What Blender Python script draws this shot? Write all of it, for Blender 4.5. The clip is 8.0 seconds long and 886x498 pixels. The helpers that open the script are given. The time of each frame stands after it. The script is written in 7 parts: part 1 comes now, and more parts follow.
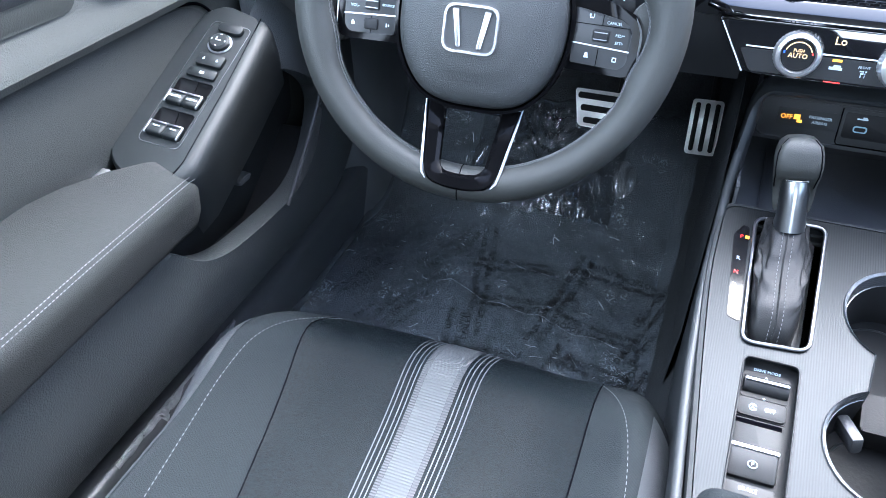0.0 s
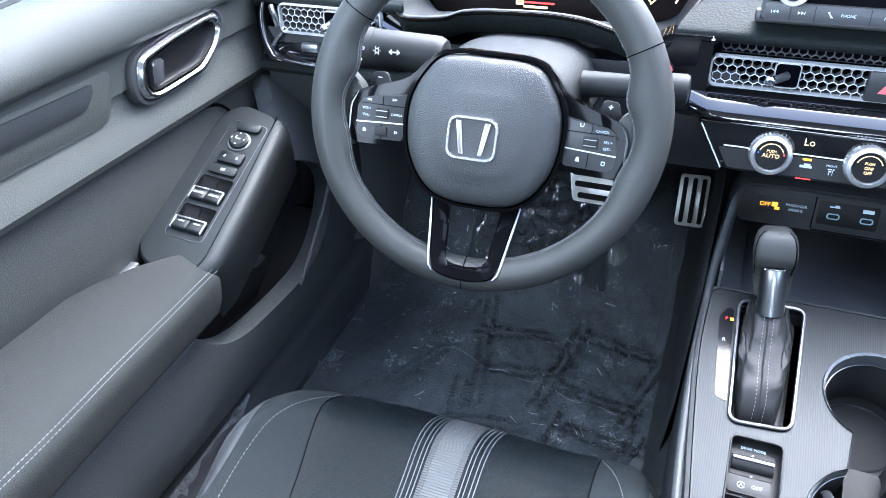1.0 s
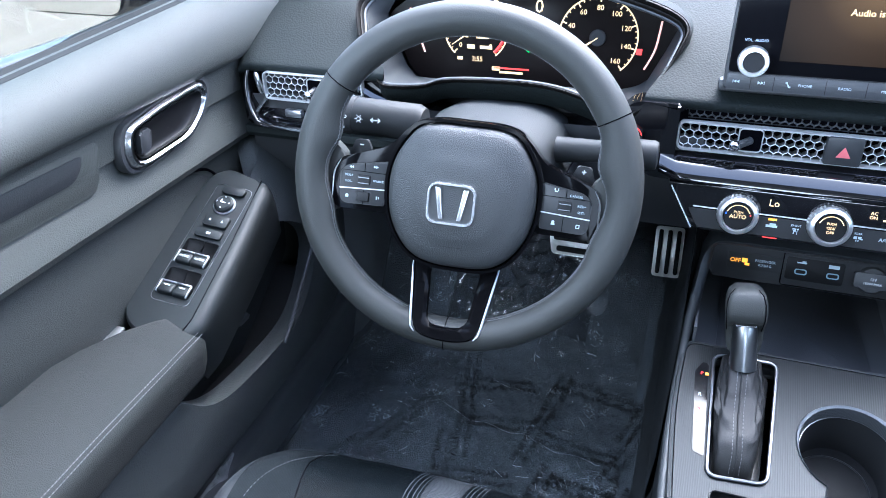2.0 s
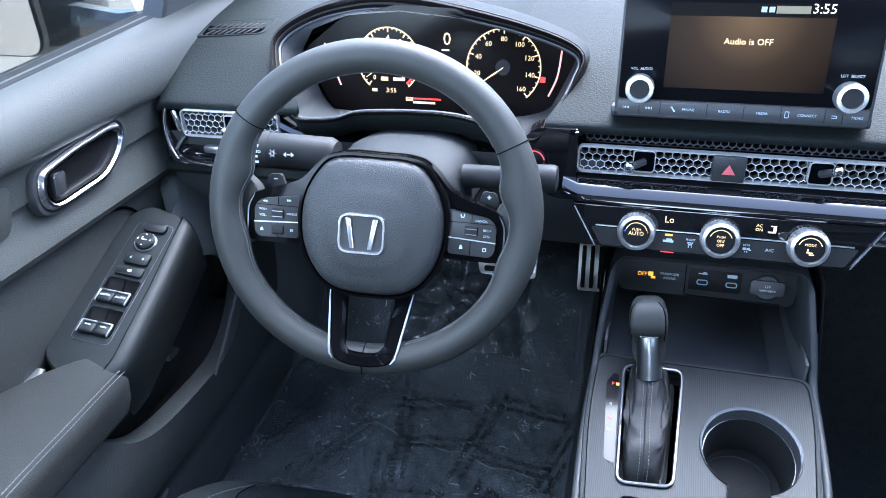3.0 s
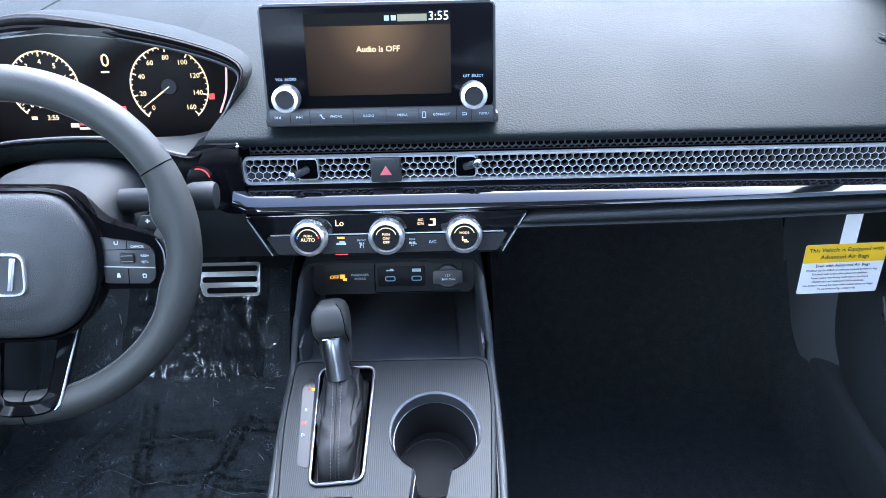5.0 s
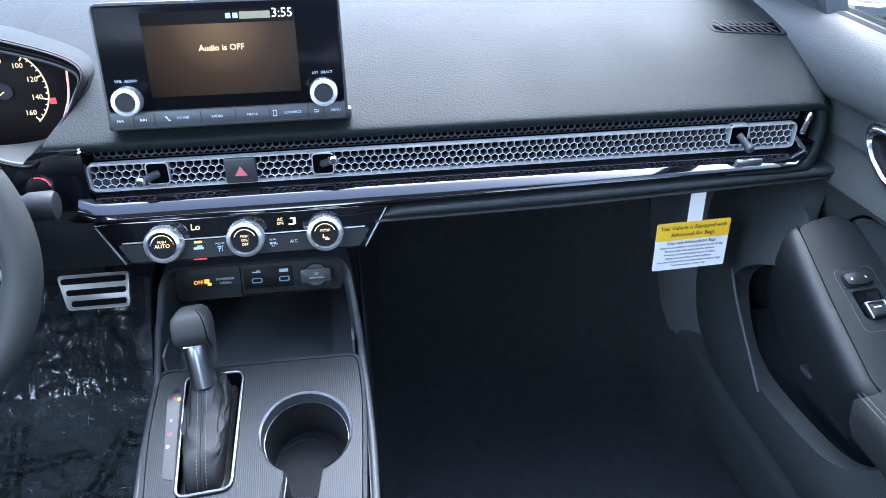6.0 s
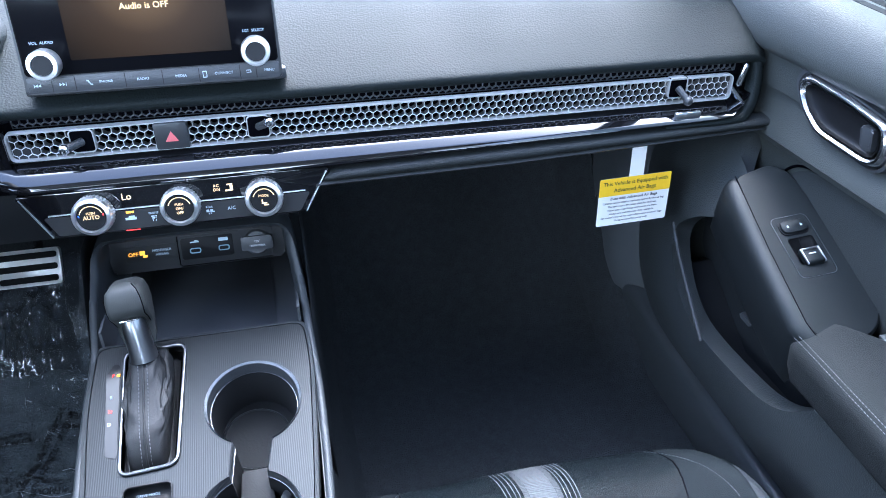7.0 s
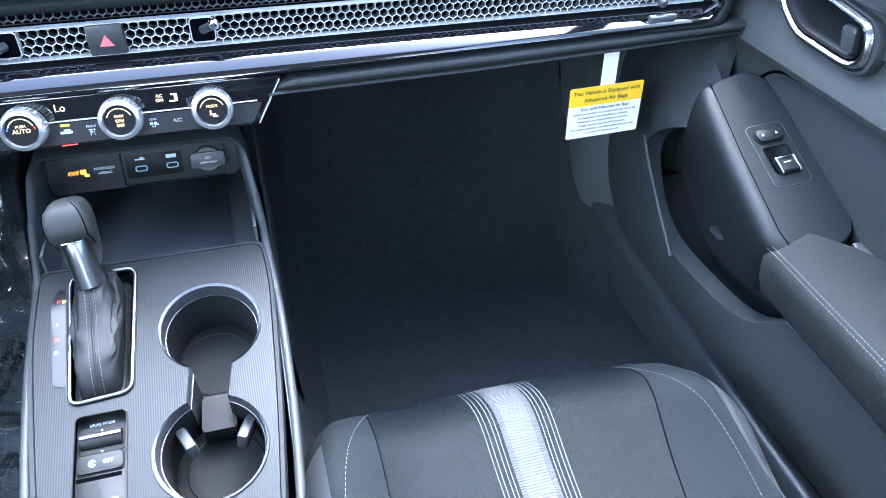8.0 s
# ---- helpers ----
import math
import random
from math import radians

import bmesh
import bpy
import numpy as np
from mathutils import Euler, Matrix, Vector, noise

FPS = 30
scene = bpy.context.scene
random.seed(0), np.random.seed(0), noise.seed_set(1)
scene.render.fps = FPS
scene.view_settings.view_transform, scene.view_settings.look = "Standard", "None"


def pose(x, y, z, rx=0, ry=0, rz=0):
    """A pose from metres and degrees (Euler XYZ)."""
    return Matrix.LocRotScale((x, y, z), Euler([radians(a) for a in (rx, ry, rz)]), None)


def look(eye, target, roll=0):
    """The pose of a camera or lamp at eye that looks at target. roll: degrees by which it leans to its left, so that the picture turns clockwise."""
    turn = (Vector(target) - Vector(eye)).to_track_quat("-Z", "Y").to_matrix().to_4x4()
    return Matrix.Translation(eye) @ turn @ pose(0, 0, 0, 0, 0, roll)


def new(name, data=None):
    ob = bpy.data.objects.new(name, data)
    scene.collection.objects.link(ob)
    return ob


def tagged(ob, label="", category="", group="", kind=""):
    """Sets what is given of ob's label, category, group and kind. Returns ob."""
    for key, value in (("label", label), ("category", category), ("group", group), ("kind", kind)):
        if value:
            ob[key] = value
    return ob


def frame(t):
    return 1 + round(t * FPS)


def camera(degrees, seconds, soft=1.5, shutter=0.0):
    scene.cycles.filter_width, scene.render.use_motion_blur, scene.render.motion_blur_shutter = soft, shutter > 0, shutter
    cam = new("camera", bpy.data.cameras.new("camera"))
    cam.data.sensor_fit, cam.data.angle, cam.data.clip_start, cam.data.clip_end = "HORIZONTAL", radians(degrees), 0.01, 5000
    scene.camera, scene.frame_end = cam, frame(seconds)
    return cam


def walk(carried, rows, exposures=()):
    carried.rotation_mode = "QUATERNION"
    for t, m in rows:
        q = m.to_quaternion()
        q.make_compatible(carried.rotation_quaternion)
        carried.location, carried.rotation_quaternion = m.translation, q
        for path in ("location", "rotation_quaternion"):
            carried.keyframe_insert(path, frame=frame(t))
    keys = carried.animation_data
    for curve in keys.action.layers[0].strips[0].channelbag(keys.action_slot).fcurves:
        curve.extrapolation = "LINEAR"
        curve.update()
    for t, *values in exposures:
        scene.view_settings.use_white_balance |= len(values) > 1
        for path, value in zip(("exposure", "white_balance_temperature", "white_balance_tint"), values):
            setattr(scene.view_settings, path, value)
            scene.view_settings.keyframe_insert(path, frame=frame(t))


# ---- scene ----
cam = camera(62.50, 8.0, 0.9)
PATH = [
    (0, -0.1487, 0.0565, 0.9032, 52.521, 0.964, 21.55),
    (0.5, -0.1495, 0.0495, 0.9318, 54.251, 1.291, 21.21),
    (1, -0.1465, 0.0383, 0.9721, 55.898, 1.563, 21.07),
    (2.3, -0.1351, 0.0314, 1.0071, 59.593, 1.638, 18.755),
    (2.5, -0.1257, 0.0279, 1.0133, 59.765, 1.704, 18.063),
    (3, -0.0891, 0.0297, 1.0199, 60.447, 2.117, 15.455),
    (3.5, -0.0523, 0.036, 1.0196, 60.903, 2.07, 11.977),
    (4, -0.0144, 0.0406, 1.0174, 61.024, 1.817, 8.211),
    (4.5, 0.0201, 0.0413, 1.0169, 60.94, 1.33, 3.69),
    (5, 0.0604, 0.0402, 1.0174, 60.972, 1.033, -0.748),
    (5.2, 0.0757, 0.0439, 1.0233, 60.47, 0.894, -2.48),
    (6.3, 0.115, 0.0316, 1.018, 60.231, 0.173, -10.276),
    (6.5, 0.1144, 0.0325, 1.017, 59.787, 0.082, -11.231),
    (7, 0.1163, 0.0399, 1.0095, 57.699, -0.057, -13.112),
    (7.5, 0.1188, 0.0495, 0.9902, 55.023, -0.421, -14.709),
    (8, 0.1213, 0.0621, 0.9764, 52.106, -0.894, -15.924),
]
walk(cam, [(t, pose(x, y, z, rx, ry, rz)) for t, x, y, z, rx, ry, rz in PATH], [(0, 4.55, 5270, 6), (0.5, 4.65, 5290, 6), (1, 4.48, 5270, 6), (2.5, 3.97, 5000, 6), (3.5, 3.86, 4930, 6), (5, 4, 4980, 6), (6.5, 4.07, 4960, 6), (7, 4.21, 4960, 6), (8, 4.73, 4960, 6)])

# ---- light: open sky through the glass of the parked car ----
world = bpy.data.worlds.new("sky")
scene.world = world
world.use_nodes = True
_nt = world.node_tree
_sky = _nt.nodes.new("ShaderNodeTexSky")
_sky.sky_type, _sky.sun_disc = "NISHITA", False
_sky.sun_elevation, _sky.sun_rotation = radians(60), radians(20)
_sky.dust_density, _sky.air_density, _sky.ozone_density = 6.5, 0.55, 0.3
_nt.links.new(_sky.outputs[0], _nt.nodes["Background"].inputs[0])
_nt.nodes["Background"].inputs[1].default_value = 0.112
sun = new("sun", bpy.data.lights.new("sun", "SUN"))
sun.data.energy, sun.data.angle, sun.data.color = 0.25, radians(60), (0.96, 0.97, 1.0)
sun.matrix_world = look((-0.7, 2.3, 5.0), (0, 0, 0))

# area lamps added at the rear and side windows to fill in sky light
for _name, _at, _to, _w, _h, _p in (
    ("rear_window_fill", (0, -1.14, 1.03), (0, 0.8, 0.60), 1.2, 0.36, 1.0),
    ("rear_side_fill", (-0.70, -0.72, 1.01), (0.2, 0.6, 0.6), 0.9, 0.32, 1.20),
    ("rear_side_fill", (0.70, -0.72, 1.01), (-0.2, 0.6, 0.6), 0.9, 0.32, 0.52),
    ("side_window_fill", (-0.70, 0.15, 1.02), (0.4, 0.65, 0.5), 0.9, 0.30, 0.62),
    ("side_window_fill", (0.70, 0.15, 1.02), (-0.2, 0.6, 0.4), 0.9, 0.30, 0.12),
):
    _l = new(_name, bpy.data.lights.new(_name, "AREA"))
    _l.data.shape, _l.data.size, _l.data.size_y, _l.data.energy, _l.data.color = "RECTANGLE", _w, _h, _p, (0.98, 0.975, 0.965)
    _l.matrix_world = look(_at, _to)


# ---- materials ----
def mat(name, color, rough=0.5, metal=0.0, grain=0.0, grain_scale=600.0, kind="noise", vary=0.12, vary_scale=9.0, spec=0.5, coat=0.0, emit=0.0, dist=0.0004, alpha=1.0):
    m = bpy.data.materials.new(name)
    m.use_nodes = True
    t = m.node_tree
    b = t.nodes["Principled BSDF"]
    b.inputs["Roughness"].default_value, b.inputs["Metallic"].default_value = rough, metal
    b.inputs["Specular IOR Level"].default_value, b.inputs["Coat Weight"].default_value = spec, coat
    b.inputs["Alpha"].default_value = alpha
    b.inputs["Base Color"].default_value = (*color, 1)
    if emit:
        b.inputs["Emission Color"].default_value, b.inputs["Emission Strength"].default_value = (*color, 1), emit
    co = t.nodes.new("ShaderNodeTexCoord").outputs["Object"]
    if vary:
        n = t.nodes.new("ShaderNodeTexNoise")
        n.inputs["Scale"].default_value, n.inputs["Detail"].default_value = vary_scale, 5
        t.links.new(co, n.inputs["Vector"])
        r = t.nodes.new("ShaderNodeMapRange")
        r.inputs["To Min"].default_value, r.inputs["To Max"].default_value = 1 - vary, 1 + vary
        t.links.new(n.outputs["Fac"], r.inputs["Value"])
        v = t.nodes.new("ShaderNodeVectorMath")
        v.operation, v.inputs[0].default_value = "SCALE", color
        t.links.new(r.outputs[0], v.inputs["Scale"])
        t.links.new(v.outputs[0], b.inputs["Base Color"])
        q = t.nodes.new("ShaderNodeMapRange")
        q.inputs["To Min"].default_value, q.inputs["To Max"].default_value = max(0.02, rough * (1 - vary)), min(1, rough * (1 + vary))
        t.links.new(n.outputs["Fac"], q.inputs["Value"])
        t.links.new(q.outputs[0], b.inputs["Roughness"])
    if grain:
        if kind == "pebble":
            g = t.nodes.new("ShaderNodeTexVoronoi")
            out = g.outputs["Distance"]
        elif kind == "lines":
            g = t.nodes.new("ShaderNodeTexWave")
            g.bands_direction = "X"
            out = g.outputs["Fac"]
        elif kind == "ribs":
            g = t.nodes.new("ShaderNodeTexWave")
            g.bands_direction = "Y"
            out = g.outputs["Fac"]
        else:
            g = t.nodes.new("ShaderNodeTexNoise")
            g.inputs["Detail"].default_value = 3
            out = g.outputs["Fac"]
        g.inputs["Scale"].default_value = grain_scale
        t.links.new(co, g.inputs["Vector"])
        u = t.nodes.new("ShaderNodeBump")
        u.inputs["Strength"].default_value, u.inputs["Distance"].default_value = grain, dist
        t.links.new(out, u.inputs["Height"])
        t.links.new(u.outputs[0], b.inputs["Normal"])
    return m


DASH = mat("dash_soft_plastic", (0.0090, 0.0117, 0.0116), 0.64, spec=0.11, grain=0.6, grain_scale=420, kind="pebble", dist=0.0005)
TRIM = mat("door_grained_plastic", (0.0395, 0.0428, 0.0395), 0.55, grain=0.6, grain_scale=640, kind="pebble", dist=0.0004, spec=0.22)
HARDTRIM = mat("lower_door_hard_plastic", (0.0420, 0.0465, 0.0480), 0.42, grain=0.8, grain_scale=560, kind="pebble", dist=0.0005, spec=0.48)
PLAIN = mat("smooth_black_plastic", (0.026, 0.0275, 0.0295), 0.42, grain=0.15, grain_scale=900)
SOFT = mat("grey_soft_plastic", (0.035, 0.037, 0.041), 0.45, grain=0.25, grain_scale=800, kind="pebble")
DARK = mat("dark_plastic", (0.016, 0.0165, 0.0175), 0.65, grain=0.3, grain_scale=500, spec=0.25)
GLOSS = mat("piano_black", (0.004, 0.004, 0.005), 0.04, spec=0.7, coat=0.45, vary=0.3, vary_scale=30)
LEATHER = mat("wheel_leather", (0.0300, 0.0315, 0.0300), 0.52, spec=0.30, grain=0.25, grain_scale=900, kind="pebble")
PEBBLE = mat("pebbled_vinyl", (0.0330, 0.0352, 0.0360), 0.44, grain=0.75, grain_scale=1000, kind="pebble", dist=0.0005, spec=0.42)
BOOT = mat("boot_leather", (0.0125, 0.0127, 0.0133), 0.50, spec=0.28, grain=0.3, grain_scale=800, kind="pebble")
FABRIC = mat("black_cloth", (0.0030, 0.0050, 0.0065), 0.9, grain=0.9, grain_scale=1000, dist=0.0007, vary=0.85, vary_scale=430, spec=0.12)
FABRIC2 = mat("charcoal_cloth", (0.0070, 0.0095, 0.0113), 0.9, grain=0.9, grain_scale=1000, dist=0.0007, vary=0.4, vary_scale=420, spec=0.14)
STRIPE = mat("grey_woven_stripe", (0.045, 0.049, 0.054), 0.75, grain=0.6, grain_scale=98, kind="ribs", dist=0.0010)
THREAD = mat("grey_thread", (0.115, 0.120, 0.126), 0.8)
DOORCLOTH = mat("door_cloth", (0.0290, 0.0320, 0.0315), 0.9, grain=0.8, grain_scale=950, dist=0.0006, vary=0.4, vary_scale=420, spec=0.2)
# darker copy of the door cloth; the armrest's shade is in its colour
ARMSHADED = mat("shaded_armrest_cloth", (0.0126, 0.0142, 0.0145), 0.85, grain=0.9, grain_scale=900, dist=0.0006, vary=0.25, vary_scale=300, spec=0.2)
# black for dark parts, and for shade drawn into wells and recesses
WELL = mat("deep_black_plastic", (0.006, 0.006, 0.0065), 0.5, spec=0.15)
SCREENFACE = mat("coated_screen_glass", (0.004, 0.004, 0.005), 0.16, spec=0.05, vary=0.2)
HONEY = mat("silver_grille_paint", (0.60, 0.60, 0.60), 0.34, metal=0.6)
CARPET = mat("black_carpet", (0.0500, 0.0540, 0.0575), 0.97, grain=1.0, grain_scale=420, dist=0.004, vary=0.35, vary_scale=60, spec=0.1)
POD = mat("satin_switch_plastic", (0.0088, 0.0110, 0.0120), 0.46, grain=0.15, grain_scale=900, spec=0.24)
EDGE = mat("dull_silver", (0.22, 0.225, 0.24), 0.38, metal=1.0)
LEDGE = mat("pale_grey_plastic", (0.060, 0.063, 0.068), 0.55, grain=0.2, grain_scale=800)
LOWERPAD = mat("dark_grained_pad", (0.0170, 0.0188, 0.0192), 0.52, spec=0.25, grain=0.7, grain_scale=520, kind="pebble", dist=0.0005)
BUTTONPAD = mat("satin_button_plastic", (0.0165, 0.0178, 0.0195), 0.42, spec=0.35, grain=0.1, grain_scale=900)
PODSIDE = mat("satin_pod_edge", (0.0118, 0.0138, 0.0148), 0.52, spec=0.26, grain=0.2, grain_scale=900)
SILLWRAP = mat("crinkled_clear_strip", (0.62, 0.64, 0.66), 0.08, spec=0.8, alpha=0.42, vary=0.5, vary_scale=90)
BUNCH = mat("bunched_wrap", (0.045, 0.050, 0.056), 0.05, spec=1.0, alpha=0.45, vary=0.2, vary_scale=60)
# paler copy of the sill plastic; the kick panel's highlight is in this colour
KICKLIT = mat("lit_kick_plastic", (0.105, 0.112, 0.118), 0.40, spec=0.5, grain=0.3, grain_scale=800, kind="pebble")
SILL = mat("satin_sill_plastic", (0.058, 0.063, 0.067), 0.32, spec=0.75, grain=0.3, grain_scale=800, kind="pebble")
RAIL = mat("grey_rail_plastic", (0.027, 0.030, 0.033), 0.50, spec=0.30, grain=0.2, grain_scale=800)
BRIGHTRIM = mat("pale_metallic_rim", (0.105, 0.112, 0.122), 0.42, metal=0.7, grain=0.3, grain_scale=300, kind="lines")
HANDLE = mat("handle_silver", (0.62, 0.62, 0.63), 0.20, metal=1.0)
CHROME = mat("bright_chrome", (0.75, 0.76, 0.78), 0.12, metal=1.0, vary=0.1)
SATIN = mat("satin_silver", (0.44, 0.45, 0.47), 0.36, metal=1.0, grain=0.1, grain_scale=600)
BADGE = mat("badge_chrome", (0.62, 0.63, 0.65), 0.22, metal=0.75, vary=0.1)
RINGS = mat("bright_satin_ring", (0.90, 0.90, 0.90), 0.28, metal=0.9, vary=0.05)
STEEL = mat("brushed_steel", (0.74, 0.73, 0.70), 0.30, metal=0.6, grain=0.3, grain_scale=300, kind="lines")
CONSOLE = mat("pinstriped_console", (0.0072, 0.0090, 0.0104), 0.46, metal=0.6, grain=0.18, grain_scale=146, kind="lines", dist=0.0005)
_c = CONSOLE.node_tree
_w = next(n for n in _c.nodes if n.bl_idname == "ShaderNodeTexWave")
_w.inputs["Detail"].default_value = 0
_cr = _c.nodes.new("ShaderNodeMapRange")
_cr.inputs["To Min"].default_value, _cr.inputs["To Max"].default_value = 0.66, 1.25
_cs = _c.nodes.new("ShaderNodeVectorMath")
_cs.operation = "SCALE"
_cb = _c.nodes["Principled BSDF"].inputs["Base Color"]
_c.links.new(_cb.links[0].from_socket, _cs.inputs[0])
_c.links.new(_w.outputs["Fac"], _cr.inputs["Value"])
_c.links.new(_cr.outputs[0], _cs.inputs["Scale"])
_c.links.new(_cs.outputs[0], _cb)
RUBBER = mat("black_rubber", (0.011, 0.0115, 0.012), 0.8, grain=0.5, grain_scale=300, spec=0.2)
FILM = mat("clear_wrap", (0.150, 0.172, 0.196), 0.10, grain=0.9, grain_scale=46, dist=0.006, alpha=0.49, vary=0.45, vary_scale=14)
FILM2 = mat("pale_crease_glint", (0.46, 0.48, 0.50), 0.12, grain=0.5, grain_scale=120, dist=0.002, alpha=0.6)
WRAPGLOSS = mat("glossy_wrap", (0.22, 0.235, 0.25), 0.06, spec=0.9, alpha=0.40, vary=0.2, vary_scale=60)
# near-black for seams, and for shade drawn into voids and hollows
SEAMVOID = mat("seam_void_black", (0.002, 0.002, 0.003), 0.8, spec=0.0)
FILMINK = mat("black_print", (0.020, 0.020, 0.021), 0.6, spec=0.05)
WHEELGLOSS = mat("gloss_black_spoke", (0.003, 0.003, 0.0035), 0.05, spec=0.07, vary=0.3, vary_scale=30)
HOODLINE = mat("dark_hood_lining", (0.0185, 0.0205, 0.0220), 0.55, spec=0.2, grain=0.2, grain_scale=700)
# paler than the dash: the sky's catch-light is put into this colour
RIDGELIT = mat("skylit_edge_grey", (0.040, 0.044, 0.049), 0.36, spec=0.45, grain=0.1, grain_scale=900)
HOODLIP = mat("brown_black_hood_roll", (0.0050, 0.0043, 0.0038), 0.55, spec=0.14, grain=0.3, grain_scale=700, kind="pebble")
# column colour, also used for the shade drawn in the door recesses
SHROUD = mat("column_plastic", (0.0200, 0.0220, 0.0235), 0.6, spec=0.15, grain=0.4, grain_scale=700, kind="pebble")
STALK = mat("stalk_plastic", (0.0165, 0.0178, 0.0190), 0.55, spec=0.18, grain=0.2, grain_scale=900)
NECK = mat("gunmetal", (0.34, 0.345, 0.355), 0.30, metal=1.0)
# darker copy of the grille paint, for shade inside the cells
GRILLESHADE = mat("shaded_grille_wall", (0.10, 0.102, 0.105), 0.5, spec=0.3)
STRIPGLOSS = mat("smoked_plastic", (0.008, 0.008, 0.009), 0.10, spec=0.24)
PANELS = mat("black_switch_plastic", (0.0150, 0.0155, 0.0165), 0.55, spec=0.25, grain=0.15, grain_scale=900)
WHITE = mat("white_print", (0.65, 0.68, 0.70), 0.6, vary=0)
GREYINK = mat("grey_print", (0.42, 0.50, 0.55), 0.6, vary=0)
PAPER = mat("tag_card", (0.92, 0.915, 0.90), 0.6)
YELLOW = mat("tag_yellow", (0.98, 0.62, 0.012), 0.6)
TAGINK = mat("tag_ink", (0.03, 0.03, 0.03), 0.7, vary=0)
AMBER = mat("amber_glow", (1.0, 0.63, 0.28), 0.5, emit=0.058, vary=0)
ORANGE = mat("orange_glow", (1.0, 0.36, 0.02), 0.5, emit=0.10, vary=0)
RED = mat("red_glow", (1.0, 0.04, 0.03), 0.5, emit=0.06, vary=0)
GREEN = mat("green_glow", (0.05, 0.8, 0.1), 0.5, emit=0.03, vary=0)
SCREEN = mat("lit_screen", (0.003, 0.0025, 0.002), 0.22, vary=0.2, spec=0.03)
LCD = mat("cluster_display", (0.006, 0.0045, 0.004), 0.16, vary=0.2, spec=0.12)
CONCRETE = mat("concrete_ground", (0.15, 0.12, 0.09), 0.9, grain=0.6, grain_scale=40, vary=0.15, vary_scale=1.5, dist=0.004)
HEADLINER = mat("grey_headliner", (0.17, 0.172, 0.175), 0.95, grain=0.5, grain_scale=500)
PAINT = mat("black_car_paint", (0.012, 0.012, 0.013), 0.15, coat=1.0)
MIRROR = mat("mirror_glass", (0.9, 0.9, 0.9), 0.02, metal=1.0, vary=0)
WALLPAINT = mat("pale_wall_paint", (0.60, 0.55, 0.48), 0.85, grain=0.3, grain_scale=60)


GLASS = bpy.data.materials.new("tinted_glass")
GLASS.use_nodes = True
_gn = GLASS.node_tree
_gn.nodes.clear()
_go, _gt, _gg, _gm = (_gn.nodes.new("ShaderNode" + n) for n in ("OutputMaterial", "BsdfTransparent", "BsdfGlossy", "MixShader"))
_gt.inputs["Color"].default_value, _gg.inputs["Roughness"].default_value, _gm.inputs["Fac"].default_value = (0.62, 0.66, 0.65, 1), 0.02, 0.04
_gn.links.new(_gt.outputs[0], _gm.inputs[1])
_gn.links.new(_gg.outputs[0], _gm.inputs[2])
_gn.links.new(_gm.outputs[0], _go.inputs["Surface"])


def woven(m, kind, scale, lo, hi):
    """Thread-sized light and dark over a cloth's colour."""
    t = m.node_tree
    if kind == "cells":
        g = t.nodes.new("ShaderNodeTexVoronoi")
        out = g.outputs["Distance"]
    else:
        g = t.nodes.new("ShaderNodeTexWave")
        g.bands_direction = kind
        g.inputs["Distortion"].default_value, g.inputs["Detail"].default_value, g.inputs["Detail Scale"].default_value = 1.2, 1, 3
        out = g.outputs["Fac"]
    g.inputs["Scale"].default_value = scale
    t.links.new(t.nodes["Texture Coordinate"].outputs["Object"], g.inputs["Vector"])
    r = t.nodes.new("ShaderNodeMapRange")
    r.inputs["To Min"].default_value, r.inputs["To Max"].default_value = lo, hi
    t.links.new(out, r.inputs["Value"])
    v = t.nodes.new("ShaderNodeVectorMath")
    v.operation = "SCALE"
    base = t.nodes["Principled BSDF"].inputs["Base Color"]
    t.links.new(base.links[0].from_socket, v.inputs[0])
    t.links.new(r.outputs[0], v.inputs["Scale"])
    t.links.new(v.outputs[0], base)


